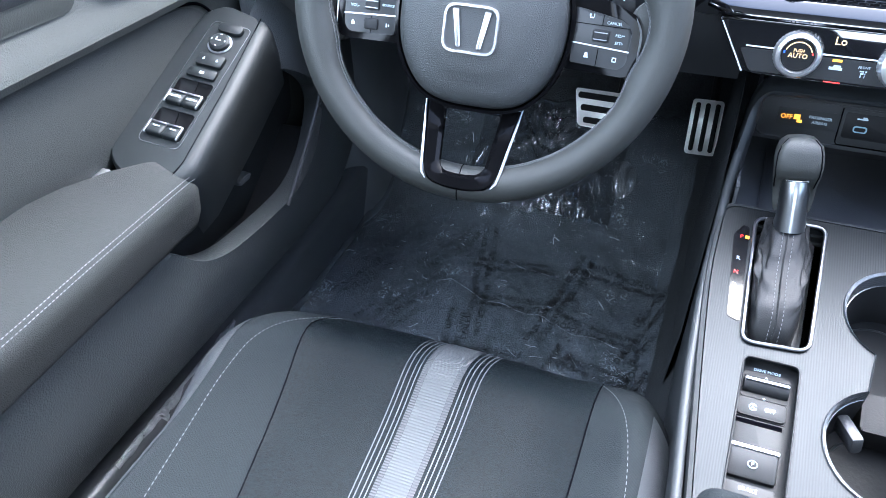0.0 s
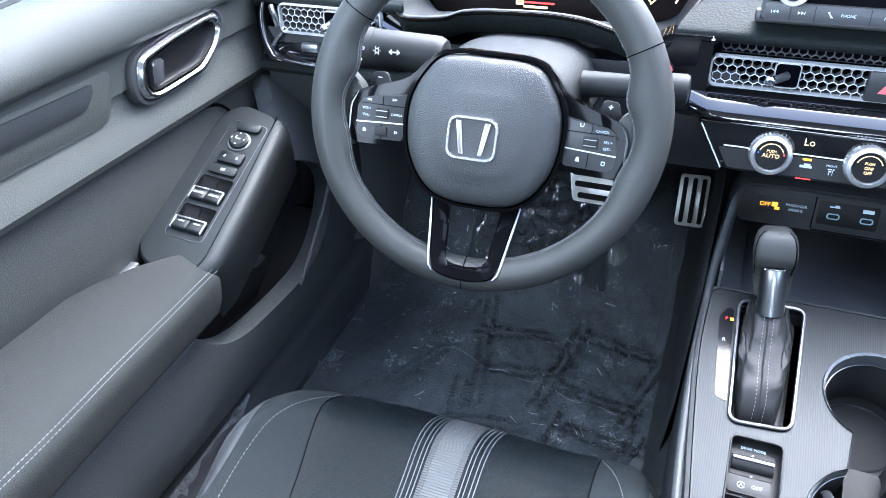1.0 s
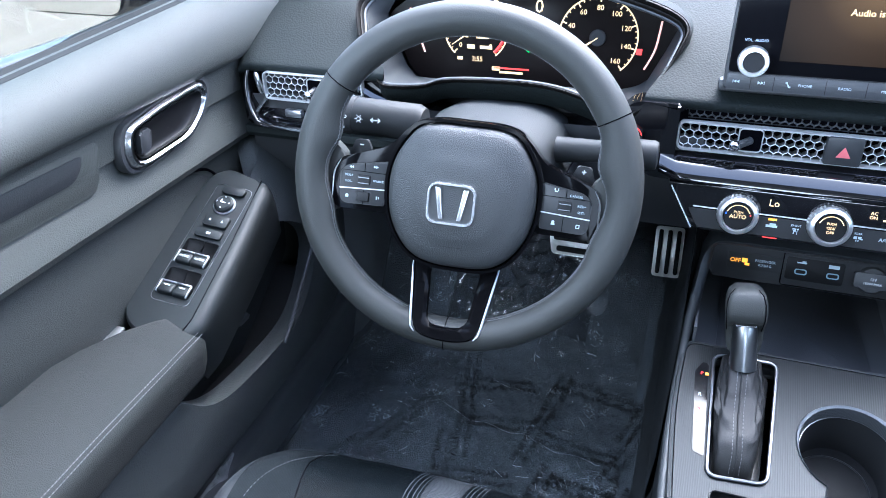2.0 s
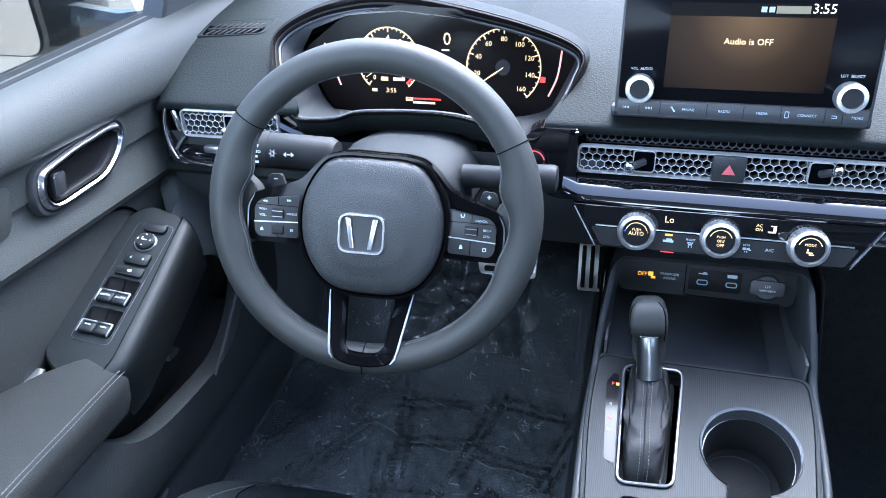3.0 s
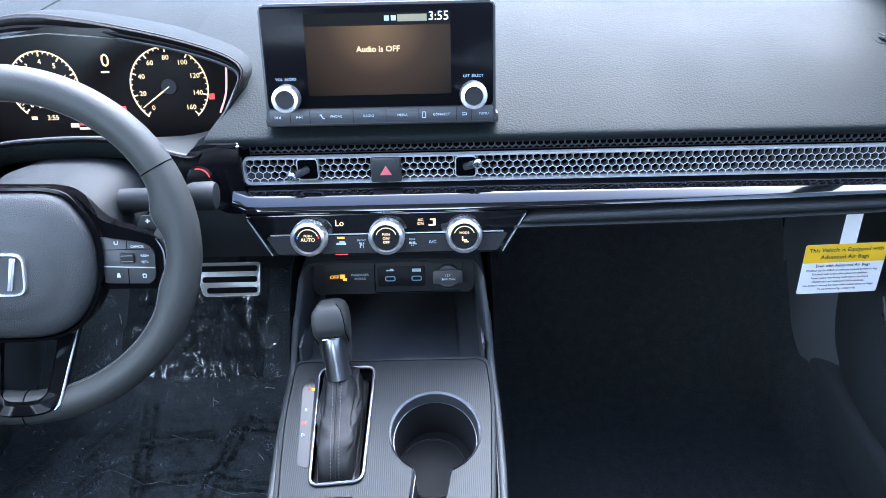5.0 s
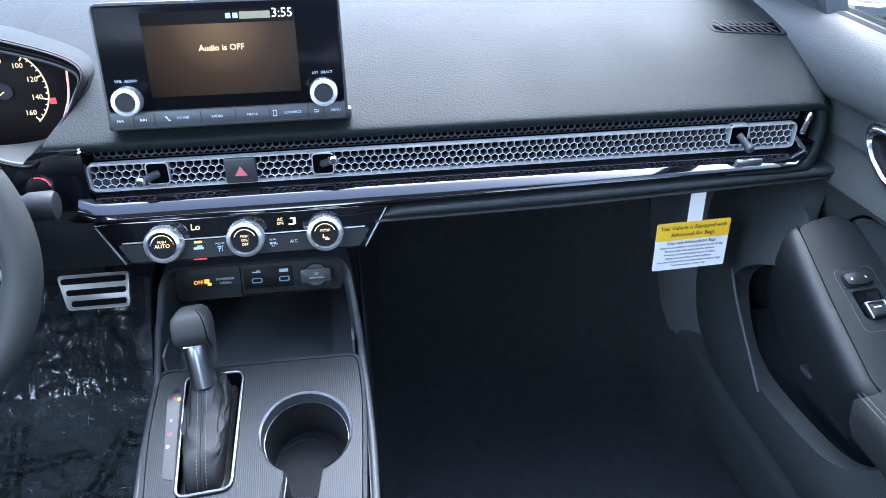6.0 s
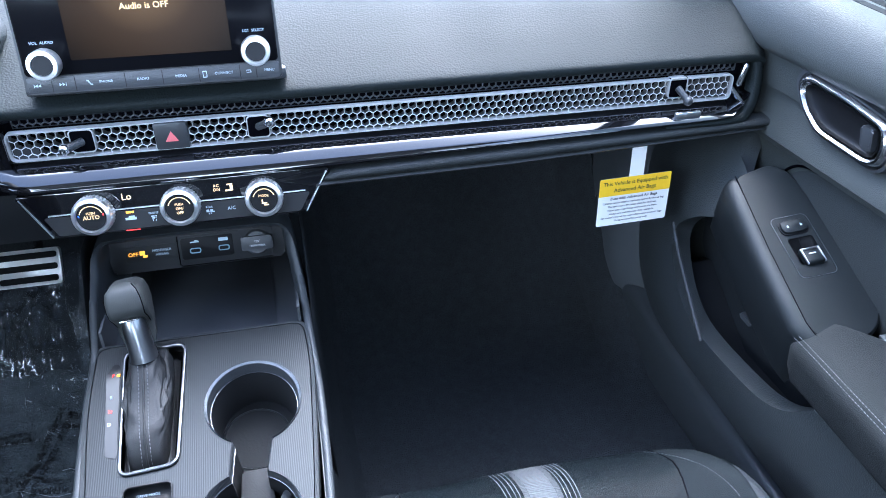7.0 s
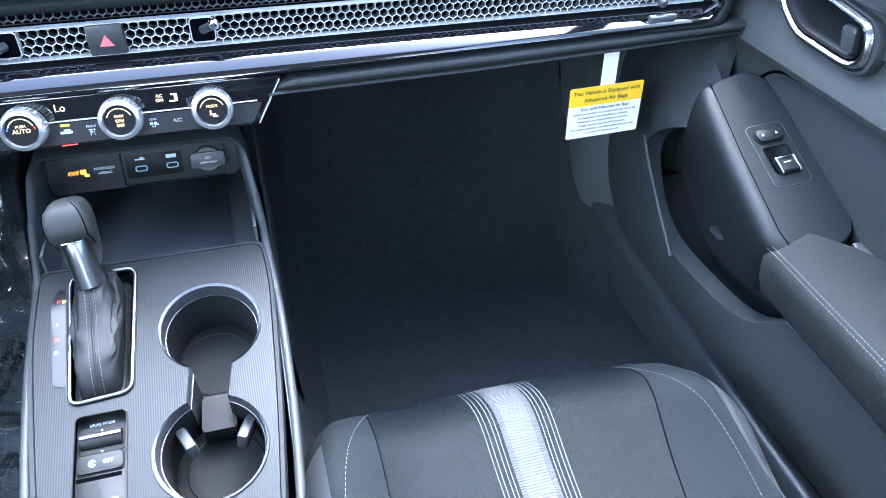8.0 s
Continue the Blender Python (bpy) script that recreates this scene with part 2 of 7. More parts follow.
def scuffed(m, scale, width, pale):
    """Fine whitened creases in a crumpled sheet, in patches."""
    t = m.node_tree
    b = t.nodes["Principled BSDF"]
    co = t.nodes["Texture Coordinate"].outputs["Object"]
    wob = t.nodes.new("ShaderNodeTexNoise")
    wob.inputs["Scale"].default_value, wob.inputs["Detail"].default_value = 38, 3
    t.links.new(co, wob.inputs["Vector"])
    mixed = t.nodes.new("ShaderNodeVectorMath")
    mixed.operation, mixed.inputs["Scale"].default_value = "SCALE", 0.03
    t.links.new(wob.outputs["Color"], mixed.inputs[0])
    moved = t.nodes.new("ShaderNodeVectorMath")
    t.links.new(co, moved.inputs[0])
    t.links.new(mixed.outputs[0], moved.inputs[1])
    v = t.nodes.new("ShaderNodeTexNoise")
    v.inputs["Scale"].default_value, v.inputs["Detail"].default_value, v.inputs["Distortion"].default_value = scale, 2, 1.5
    t.links.new(moved.outputs[0], v.inputs["Vector"])
    off = t.nodes.new("ShaderNodeMath")
    off.operation, off.inputs[1].default_value = "SUBTRACT", 0.5
    t.links.new(v.outputs["Fac"], off.inputs[0])
    size = t.nodes.new("ShaderNodeMath")
    size.operation = "ABSOLUTE"
    t.links.new(off.outputs[0], size.inputs[0])
    line = t.nodes.new("ShaderNodeMapRange")
    line.inputs["From Min"].default_value, line.inputs["From Max"].default_value = 0.0, width
    line.inputs["To Min"].default_value, line.inputs["To Max"].default_value = 1.0, 0.0
    t.links.new(size.outputs[0], line.inputs["Value"])
    spots = t.nodes.new("ShaderNodeTexNoise")
    spots.inputs["Scale"].default_value, spots.inputs["Detail"].default_value = 17, 6
    t.links.new(co, spots.inputs["Vector"])
    gate = t.nodes.new("ShaderNodeMapRange")
    gate.inputs["From Min"].default_value, gate.inputs["From Max"].default_value = 0.55, 0.68
    t.links.new(spots.outputs["Fac"], gate.inputs["Value"])
    f = t.nodes.new("ShaderNodeMath")
    f.operation = "MULTIPLY"
    t.links.new(line.outputs[0], f.inputs[0])
    t.links.new(gate.outputs[0], f.inputs[1])
    mix = t.nodes.new("ShaderNodeMix")
    mix.data_type = "RGBA"
    mix.inputs["B"].default_value = (*pale, 1)
    t.links.new(f.outputs[0], mix.inputs["Factor"])
    base = b.inputs["Base Color"]
    t.links.new(base.links[0].from_socket, mix.inputs["A"])
    t.links.new(mix.outputs["Result"], base)
    solidity = t.nodes.new("ShaderNodeMapRange")
    solidity.inputs["To Min"].default_value, solidity.inputs["To Max"].default_value = b.inputs["Alpha"].default_value, 0.95
    t.links.new(f.outputs[0], solidity.inputs["Value"])
    t.links.new(solidity.outputs[0], b.inputs["Alpha"])


scuffed(FILM, 70, 0.022, (0.34, 0.36, 0.38))
woven(FABRIC, "cells", 470, 1.85, 0.15)
woven(FABRIC2, "DIAGONAL", 200, 0.80, 1.18)
woven(DOORCLOTH, "DIAGONAL", 230, 0.92, 1.07)
woven(CARPET, "cells", 420, 1.22, 0.72)


# ---- building helpers ----
def thing(name, label, category, m=None, kind="", group=""):
    ob = new(name)
    ob.empty_display_size = 0.02
    if m is not None:
        ob.matrix_world = m
    return tagged(ob, label, category, group, kind)


def finish(bm, name, material, smooth=35, normals=True):
    if normals:
        bmesh.ops.recalc_face_normals(bm, faces=bm.faces)
    me = bpy.data.meshes.new(name)
    bm.to_mesh(me)
    bm.free()
    me.materials.append(material)
    if smooth:
        me.shade_smooth()
        me.set_sharp_from_angle(angle=radians(smooth))
    return me


def part(name, bm, material, parent=None, label="", smooth=35, m=None, normals=True):
    if isinstance(bm, list):
        return [part(name, b, material, parent, label, smooth, m, normals) for b in bm][0]
    ob = new(name, finish(bm, name, material, smooth, normals))
    if parent is not None:
        ob.parent = parent
    if m is not None:
        ob.matrix_basis = m
    if label:
        ob["label"] = label
    return ob


def move(bm, m):
    bmesh.ops.transform(bm, matrix=m, verts=bm.verts)
    return bm


def join(*bms):
    """All of them in the first."""
    for b in bms[1:]:
        me = bpy.data.meshes.new("tmp")
        b.to_mesh(me)
        b.free()
        bms[0].from_mesh(me)
        bpy.data.meshes.remove(me)
    return bms[0]


def box(sx, sy, sz, c=(0, 0, 0), bevel=0.0, seg=2):
    bm = bmesh.new()
    bmesh.ops.create_cube(bm, size=1, matrix=Matrix.Translation(c) @ Matrix.Diagonal((sx, sy, sz, 1)))
    if bevel:
        bmesh.ops.bevel(bm, geom=bm.edges[:], offset=bevel, segments=seg, affect="EDGES", profile=0.5)
    return bm


def rounded(pts, r, seg=5):
    """A 2D outline with its corners rounded; r is one radius or one for each corner."""
    out, n = [], len(pts)
    for i in range(n):
        rr = r[i] if isinstance(r, (list, tuple)) else r
        p, a, b = Vector(pts[i]), Vector(pts[i - 1]), Vector(pts[(i + 1) % n])
        u, v = (a - p), (b - p)
        rr = min(rr, u.length * 0.48, v.length * 0.48)
        if rr < 1e-5:
            out.append(p)
            continue
        s, e = p + u.normalized() * rr, p + v.normalized() * rr
        for k in range(seg + 1):
            f = k / seg
            out.append(s * (1 - f) ** 2 + p * 2 * f * (1 - f) + e * f * f)
    return out


def rect(w, h, r=0.0, c=(0, 0), seg=5):
    x, y = c
    return rounded([(x - w / 2, y - h / 2), (x + w / 2, y - h / 2), (x + w / 2, y + h / 2), (x - w / 2, y + h / 2)], r, seg)


def resample(pts, n):
    """n points evenly spaced along a closed 2D outline."""
    P = [Vector(p) for p in pts]
    seg = [(P[(i + 1) % len(P)] - P[i]).length for i in range(len(P))]
    out, i, acc, total = [], 0, 0.0, sum(seg)
    for k in range(n):
        s = total * k / n
        while acc + seg[i] < s:
            acc += seg[i]
            i += 1
        out.append(P[i].lerp(P[(i + 1) % len(P)], (s - acc) / max(seg[i], 1e-9)))
    return out


def ring2(r, n=32, c=(0, 0), a0=0.0, a1=2 * math.pi):
    full = abs(a1 - a0 - 2 * math.pi) < 1e-6
    k = n if full else n - 1
    return [Vector((c[0] + r * math.cos(a0 + (a1 - a0) * i / k), c[1] + r * math.sin(a0 + (a1 - a0) * i / k))) for i in range(n)]


def prism(pts, z0, z1, bevel=0.0, seg=2, both=False):
    """A 2D outline pushed from z0 to z1, the rim at z1 bevelled."""
    bm = bmesh.new()
    lo = [bm.verts.new((p[0], p[1], z0)) for p in pts]
    hi = [bm.verts.new((p[0], p[1], z1)) for p in pts]
    n = len(pts)
    top = bm.faces.new(hi)
    bot = bm.faces.new(lo[::-1])
    for i in range(n):
        bm.faces.new((lo[i], lo[(i + 1) % n], hi[(i + 1) % n], hi[i]))
    if bevel:
        es = list(top.edges) + (list(bot.edges) if both else [])
        bmesh.ops.bevel(bm, geom=es, offset=bevel, segments=seg, affect="EDGES", profile=0.5)
    return bm


def plate(outer, holes, z0, z1):
    """A flat plate with holes through it."""
    bm = bmesh.new()
    edges = []
    for loop in (outer, *holes):
        vs = [bm.verts.new((p[0], p[1], z1)) for p in loop]
        edges += [bm.edges.new((vs[i], vs[(i + 1) % len(vs)])) for i in range(len(vs))]
    bmesh.ops.triangle_fill(bm, use_beauty=True, use_dissolve=False, edges=edges)
    ext = bmesh.ops.extrude_face_region(bm, geom=bm.faces[:])
    for v in ext["geom"]:
        if isinstance(v, bmesh.types.BMVert):
            v.co.z = z0
    return bm


def frame_of(outer, inner, z0, z1, bevel=0.0):
    """A closed frame between two outlines with as many points each."""
    bm = bmesh.new()
    n = len(outer)
    q = [[bm.verts.new((p[0], p[1], z)) for p in l] for l, z in ((outer, z0), (outer, z1 - bevel), ([Vector(o[:2]).lerp(Vector(i[:2]), 0.2) for o, i in zip(outer, inner)], z1), ([Vector(o[:2]).lerp(Vector(i[:2]), 0.8) for o, i in zip(outer, inner)], z1), (inner, z1 - bevel), (inner, z0))]
    for a in range(6):
        for i in range(n):
            bm.faces.new((q[a][i], q[a][(i + 1) % n], q[(a + 1) % 6][(i + 1) % n], q[(a + 1) % 6][i]))
    return bm


def grid(rows, closed_u=False, closed_v=False):
    """A sheet through rows of points."""
    bm = bmesh.new()
    vs = [[bm.verts.new(p) for p in r] for r in rows]
    nu, nv = len(vs), len(vs[0])
    for i in range(nu if closed_u else nu - 1):
        for j in range(nv if closed_v else nv - 1):
            bm.faces.new((vs[i][j], vs[i][(j + 1) % nv], vs[(i + 1) % nu][(j + 1) % nv], vs[(i + 1) % nu][j]))
    return bm


def capped(rows):
    """Closed rings joined to a solid, both ends filled."""
    bm = grid(rows, closed_v=True)
    n = len(rows[0])
    bm.verts.ensure_lookup_table()
    bm.faces.new([bm.verts[i] for i in range(n)])
    bm.faces.new([bm.verts[(len(rows) - 1) * n + i] for i in range(n)])
    return bm


def solid(bm, t):
    """Gives a sheet the thickness t, against its normals."""
    bmesh.ops.recalc_face_normals(bm, faces=bm.faces)
    bmesh.ops.solidify(bm, geom=bm.faces[:], thickness=t)
    return bm


def curve(pts, n=8, closed=False):
    """Points on a smooth line through pts."""
    P = [Vector(p) for p in pts]
    m, out = len(P), []
    for i in range(m if closed else m - 1):
        g = (lambda k: P[k % m]) if closed else (lambda k: P[min(max(k, 0), m - 1)])
        a, b, c, d = g(i - 1), g(i), g(i + 1), g(i + 2)
        for k in range(n):
            t = k / n
            out.append(0.5 * ((2 * b) + (c - a) * t + (2 * a - 5 * b + 4 * c - d) * t * t + (3 * b - a - 3 * c + d) * t ** 3))
    if not closed:
        out.append(P[-1])
    return out


def tube(pts, r, n=8, closed=False, flat=1.0):
    """A tube along 3D points; r is one radius or one for each point."""
    P = [Vector(p) for p in pts]
    m, rows, up = len(P), [], None
    for i in range(m):
        a = P[(i - 1) % m] if closed or i else P[i]
        b = P[(i + 1) % m] if closed or i < m - 1 else P[i]
        d = (b - a).normalized()
        if up is None:
            up = d.orthogonal().normalized()
        up = (up - d * up.dot(d)).normalized()
        side = d.cross(up)
        rr = r[i] if isinstance(r, (list, tuple)) else r
        rows.append([P[i] + rr * (math.cos(2 * math.pi * k / n) * up + flat * math.sin(2 * math.pi * k / n) * side) for k in range(n)])
    return grid(rows, closed_u=True, closed_v=True) if closed else capped(rows)


def lathe(profile, n=32):
    """(radius, height) pairs turned about z."""
    rows = [[(r * math.cos(2 * math.pi * k / n), r * math.sin(2 * math.pi * k / n), z) for k in range(n)] for r, z in profile]
    bm = grid(rows, closed_v=True)
    bmesh.ops.remove_doubles(bm, verts=bm.verts, dist=1e-6)
    return bm


def stitches(pts, length=0.0042, gap=0.0022, r=0.0006, lift=(0, 0, 0)):
    """Short thread stitches laid along a line."""
    P = [Vector(p) + Vector(lift) for p in pts]
    bm, pos, out = bmesh.new(), 0.0, []
    seg = [(P[i + 1] - P[i]).length for i in range(len(P) - 1)]
    total = sum(seg)

    def at(s):
        for i, l in enumerate(seg):
            if s <= l or i == len(seg) - 1:
                return P[i].lerp(P[i + 1], min(1, s / max(l, 1e-9)))
            s -= l
    while pos + length < total:
        a, b = at(pos), at(pos + length)
        d = (b - a).normalized()
        u = d.orthogonal().normalized()
        w = d.cross(u)
        rows = []
        for f, k in ((0, 0.35), (0.25, 1), (0.75, 1), (1, 0.35)):
            c = a.lerp(b, f)
            rows.append([bm.verts.new(c + r * k * (math.cos(q) * u + math.sin(q) * w)) for q in (0, 1.571, 3.142, 4.712)])
        for i in range(3):
            for j in range(4):
                bm.faces.new((rows[i][j], rows[i][(j + 1) % 4], rows[i + 1][(j + 1) % 4], rows[i + 1][j]))
        pos += length + gap
    return bm


def words(text, size, depth=0.0002, c=(0, 0, 0), align="CENTER"):
    """Letters of Blender's own font as a mesh, flat in xy, their middle at c."""
    cu = bpy.data.curves.new("words", "FONT")
    cu.body, cu.size, cu.extrude, cu.align_x, cu.align_y, cu.resolution_u = text, size, depth, align, "CENTER", 2
    ob = new("words", cu)
    bpy.context.view_layer.update()
    me = bpy.data.meshes.new_from_object(ob.evaluated_get(bpy.context.evaluated_depsgraph_get()))
    bm = bmesh.new()
    bm.from_mesh(me)
    bpy.data.objects.remove(ob)
    bpy.data.curves.remove(cu)
    bpy.data.meshes.remove(me)
    return move(bm, Matrix.Translation(c))


def lettering(name, text, size, material, parent, m, label=""):
    return part(name, words(text, size), material, parent, label, smooth=0, m=m)


def bars(rows, depth=0.0003):
    """Plain bars (x, y, width, height) for writing too small to read."""
    return [box(w, h, depth, (x, y, 0)) for x, y, w, h in rows]


def honeycomb(x0, x1, z0, z1, pitch, wall, depth):
    """Hexagonal cells in the xz plane, clipped to a rectangle; the face looks to -y. Gives the front edges and the cells' inner walls."""
    front, walls = bmesh.new(), bmesh.new()
    R = pitch / math.sqrt(3)
    for row in range(int((z1 - z0) / (1.5 * R)) + 2):
        z = z0 + row * 1.5 * R
        x = x0 + (pitch / 2 if row % 2 else 0)
        while x < x1 + pitch / 2:
            rings = {}
            for key, rr, y in (("outer", R, 0), ("inner", R - wall, 0.0004), ("back", R - wall, depth)):
                rings[key] = [(min(max(x + rr * math.sin(math.pi / 3 * k), x0), x1), y, min(max(z + rr * math.cos(math.pi / 3 * k), z0), z1)) for k in range(6)]
            for bm, a, b in ((front, "outer", "inner"), (walls, "inner", "back")):
                p, q = [bm.verts.new(v) for v in rings[a]], [bm.verts.new(v) for v in rings[b]]
                for i in range(6):
                    bm.faces.new((p[i], p[(i + 1) % 6], q[(i + 1) % 6], q[i]))
            x += pitch
    for bm in (front, walls):
        bmesh.ops.dissolve_degenerate(bm, dist=1e-6, edges=bm.edges)
    return front, walls


# ---- the setting: ground outside, car shell, floor ----
def ground():
    bm = bmesh.new()
    n, h = 24, 400.0
    bmesh.ops.create_grid(bm, x_segments=n, y_segments=n, size=h)
    move(bm, Matrix.Translation((0, 0, -0.42)))
    return tagged(part("ground", bm, CONCRETE), "pale beige concrete parking ground outside the car", "ground", kind="structure")


# added wall; its pale paint bounces light in through the side windows
def far_wall(x, y0, y1, h):
    bm = join(box(0.3, y1 - y0, h, (x, (y0 + y1) / 2, -0.42 + h / 2), 0.02), box(0.36, y1 - y0, 0.35, (x, (y0 + y1) / 2, -0.25), 0.02))
    return tagged(part("backdrop", bm, WALLPAINT), "plain pale wall added beyond the parking ground", "wall", kind="structure")


def shell():
    roof = []
    for i in range(13):
        y = -1.45 + 1.77 * i / 12
        roof.append([(0.60 * math.sin(a) * (1 + 0.02 * math.cos(3 * a)), y, 1.215 + 0.075 * math.cos(a * 1.1) - 0.05 * max(0, (y - 0.1)) - 0.06 * max(0, -y - 0.6)) for a in [(-1.45 + 2.9 * k / 16) for k in range(17)]])
    tagged(part("ceiling", solid(grid(roof), 0.03), HEADLINER), "light grey cloth headliner under the car roof", "ceiling", kind="structure")
    for s, n in ((-1, "pillar_left"), (1, "pillar_right")):
        a = tube(curve([(s * 0.60, 0.28, 1.24), (s * 0.645, 0.65, 1.12), (s * 0.70, 1.05, 0.93), (s * 0.72, 1.32, 0.79)], 6), [0.035] * 18 + [0.05], 10, flat=0.7)
        tagged(part(n, a, SOFT), "dark grey moulded windscreen pillar trim", "pillar", kind="structure")
        b = tube([(s * 0.61, -0.42, 1.24), (s * 0.68, -0.40, 0.95), (s * 0.73, -0.36, 0.80)], [0.05, 0.055, 0.06], 10, flat=0.5)
        tagged(part("door_pillar", b, SOFT), "dark grey moulded pillar trim behind the front door", "pillar", kind="structure")
    # unseen boxes added behind the camera to limit light and reflections
    rear = join(box(1.44, 0.06, 0.85, (0, -1.20, 0.435), 0.02), box(0.06, 1.05, 0.72, (-0.74, -0.95, 0.46), 0.02), box(0.06, 1.05, 0.72, (0.74, -0.95, 0.46), 0.02))
    tagged(part("wall_rear", rear, SOFT), "unseen plain wall closing the rear of the cabin", "wall", kind="structure")
    for s, n in ((-1, "wall_left"), (1, "wall_right")):
        tagged(part(n, box(0.025, 2.1, 0.72, (s * 0.772, 0.40, 0.45), 0.004), PAINT), "painted body side behind the door lining", "wall", kind="structure")
    fw = grid([[(x, y, z) for y, z in ((1.40, 0.40), (1.44, 0.55), (1.45, 0.90), (1.40, 0.86))] for x in (-0.78, 0, 0.78)])
    tagged(part("firewall", fw, DARK), "black firewall behind the footwells", "wall", kind="structure")
    for s in (-1, 1):
        tagged(part("dash_end", box(0.045, 0.50, 0.62, (s * 0.758, 1.215, 0.485), 0.004), SOFT), "black filler between the dashboard and the body side", "trim", kind="structure")
    return roof


def floor_carpet():
    rows = []
    for i in range(97):
        x = -0.74 + 1.48 * i / 96
        r = []
        for j in range(40):
            y = -1.45 + 2.88 * j / 39
            z = 0.115 + (max(0, y - 1.0) ** 1.5) * 1.3
            z += 0.003 * noise.noise((x * 9, y * 9, 0))
            d = max(0, 0.16 - abs(x)) / 0.05
            z += 0.16 * min(1, d)
            side, fore = min(1, max(0, (x - 0.640) / 0.060)), min(1, max(0, (y - 0.92) / 0.14))
            z += 0.112 * side * side * (3 - 2 * side) * fore * fore * (3 - 2 * fore)
            r.append((x, y, z))
        rows.append(r)
    tagged(part("floor", grid(rows), CARPET), "black pile carpet on the car floor", "carpet", kind="structure")


def sill(s):
    prof = [(0.768, 0.19), (0.752, 0.213), (0.732, 0.2205), (0.717, 0.2205), (0.708, 0.218), (0.7015, 0.213), (0.698, 0.205), (0.698, 0.195), (0.701, 0.165), (0.712, 0.09)]
    inset = 0.018
    rows = [[(s * (u - inset + 0.02 * max(0, y - 0.5)), y, z + (0.05 * (y - 0.45) if z > 0.15 else 0)) for u, z in prof] for y in (-0.6, 0.0, 0.3, 0.5, 0.7, 0.9, 1.1, 1.35)]
    bm = grid(rows)
    tagged(part("sill_trim", bm, SILL), "black plastic sill trim between the carpet and the door", "trim", kind="structure")
    bend = [tuple(p)[:2] for p in curve([(0.722, 0.995, 0), (0.712, 1.010, 0), (0.698, 1.030, 0), (0.687, 1.058, 0), (0.682, 1.095, 0), (0.688, 1.140, 0), (0.705, 1.26, 0)], 4)]
    kick = grid([[(s * (x + 0.030 * max(0, z - 0.36)), y + 0.06 * max(0, z - 0.36), z) for z in (0.12 if s < 0 else 0.226 + 0.9 * max(0, y - 1.06), 0.238 + 0.9 * max(0, y - 1.06), 0.29 + 0.7 * max(0, y - 1.06), 0.38, 0.48, 0.62)] for x, y in bend])
    tagged(part("kick_panel", solid(kick, 0.004), KICKLIT), "black plastic kick panel curving round beside the footwell", "trim", kind="structure")


def sail(s):
    o = rounded([(0.885, 0.812), (1.34, 0.80), (1.10, 0.92), (0.99, 0.985)], 0.012)
    b = move(prism(o, 0, 0.03, 0.006), Matrix(((0, 0, -s, s * 0.755), (1, 0, 0, 0), (0, 1, 0, 0), (0, 0, 0, 1))))
    tagged(part("trim", b, PLAIN), "black plastic corner trim behind the wing mirror", "trim", kind="structure")
    c = move(lathe([(0, 0.012), (0.022, 0.011), (0.032, 0.006), (0.035, 0)], 28), Matrix.Translation((s * 0.724, 1.02, 0.862)) @ Matrix.Rotation(-s * radians(90), 4, "Y"))
    tagged(part("tweeter_cover", c, DARK), "round black speaker cover on the corner trim", "speaker", group="speaker covers")


def sill_film():
    rows = []
    for i in range(91):
        y = 0.385 + 0.240 * i / 90
        wide = 0.32 if y < 0.46 else max(0.16, 0.7 - (y - 0.46) / 0.10) if y < 0.55 else 0.16 + 0.45 * max(0, 1 - abs(y - 0.592) / 0.034)
        rows.append([(-0.688 - 0.02 * max(0, y - 0.5) + 0.0031 * (k - 0.5) * wide + 0.006 * wide * noise.noise((y * 60, k, 3)), y, 0.2215 + 0.05 * (y - 0.45) - 0.0009 * k * k * wide + 0.011 * wide * abs(noise.noise((y * 140, k * 1.3, 1))) * math.sin(math.pi * (k + 0.4) / 5.8)) for k in range(6)])
    tagged(part("sill_film", grid(rows), SILLWRAP, smooth=0), "crumpled clear protective film on the door sill", "plastic film")


def side_window(s):
    bm = grid([[(s * (0.768 - 0.16 * max(0, (z - 0.81)) ** 1.1), y, z) for z in (0.80, 0.92, 1.04, 1.15, 1.215)] for y in (-0.40, 0.0, 0.35, 0.62)] + [[(s * (0.768 - 0.16 * max(0, (z - 0.81)) ** 1.1), y, z) for y, z in ((0.90, 0.81), (0.86, 0.90), (0.80, 0.97), (0.72, 1.05), (0.64, 1.12))]])
    ob = part("window_left" if s < 0 else "window_right", solid(bm, 0.004), GLASS)
    ob.visible_shadow = False
    tagged(ob, "lightly tinted side window glass of the front door", "window", kind="structure")


ground()
side_window(-1), side_window(1)
far_wall(-16, -30, 40, 3.4)
far_wall(14, -30, 40, 3.4)
shell()
floor_carpet()
sill(-1), sill(1)
sail(-1), sail(1)
sill_film()


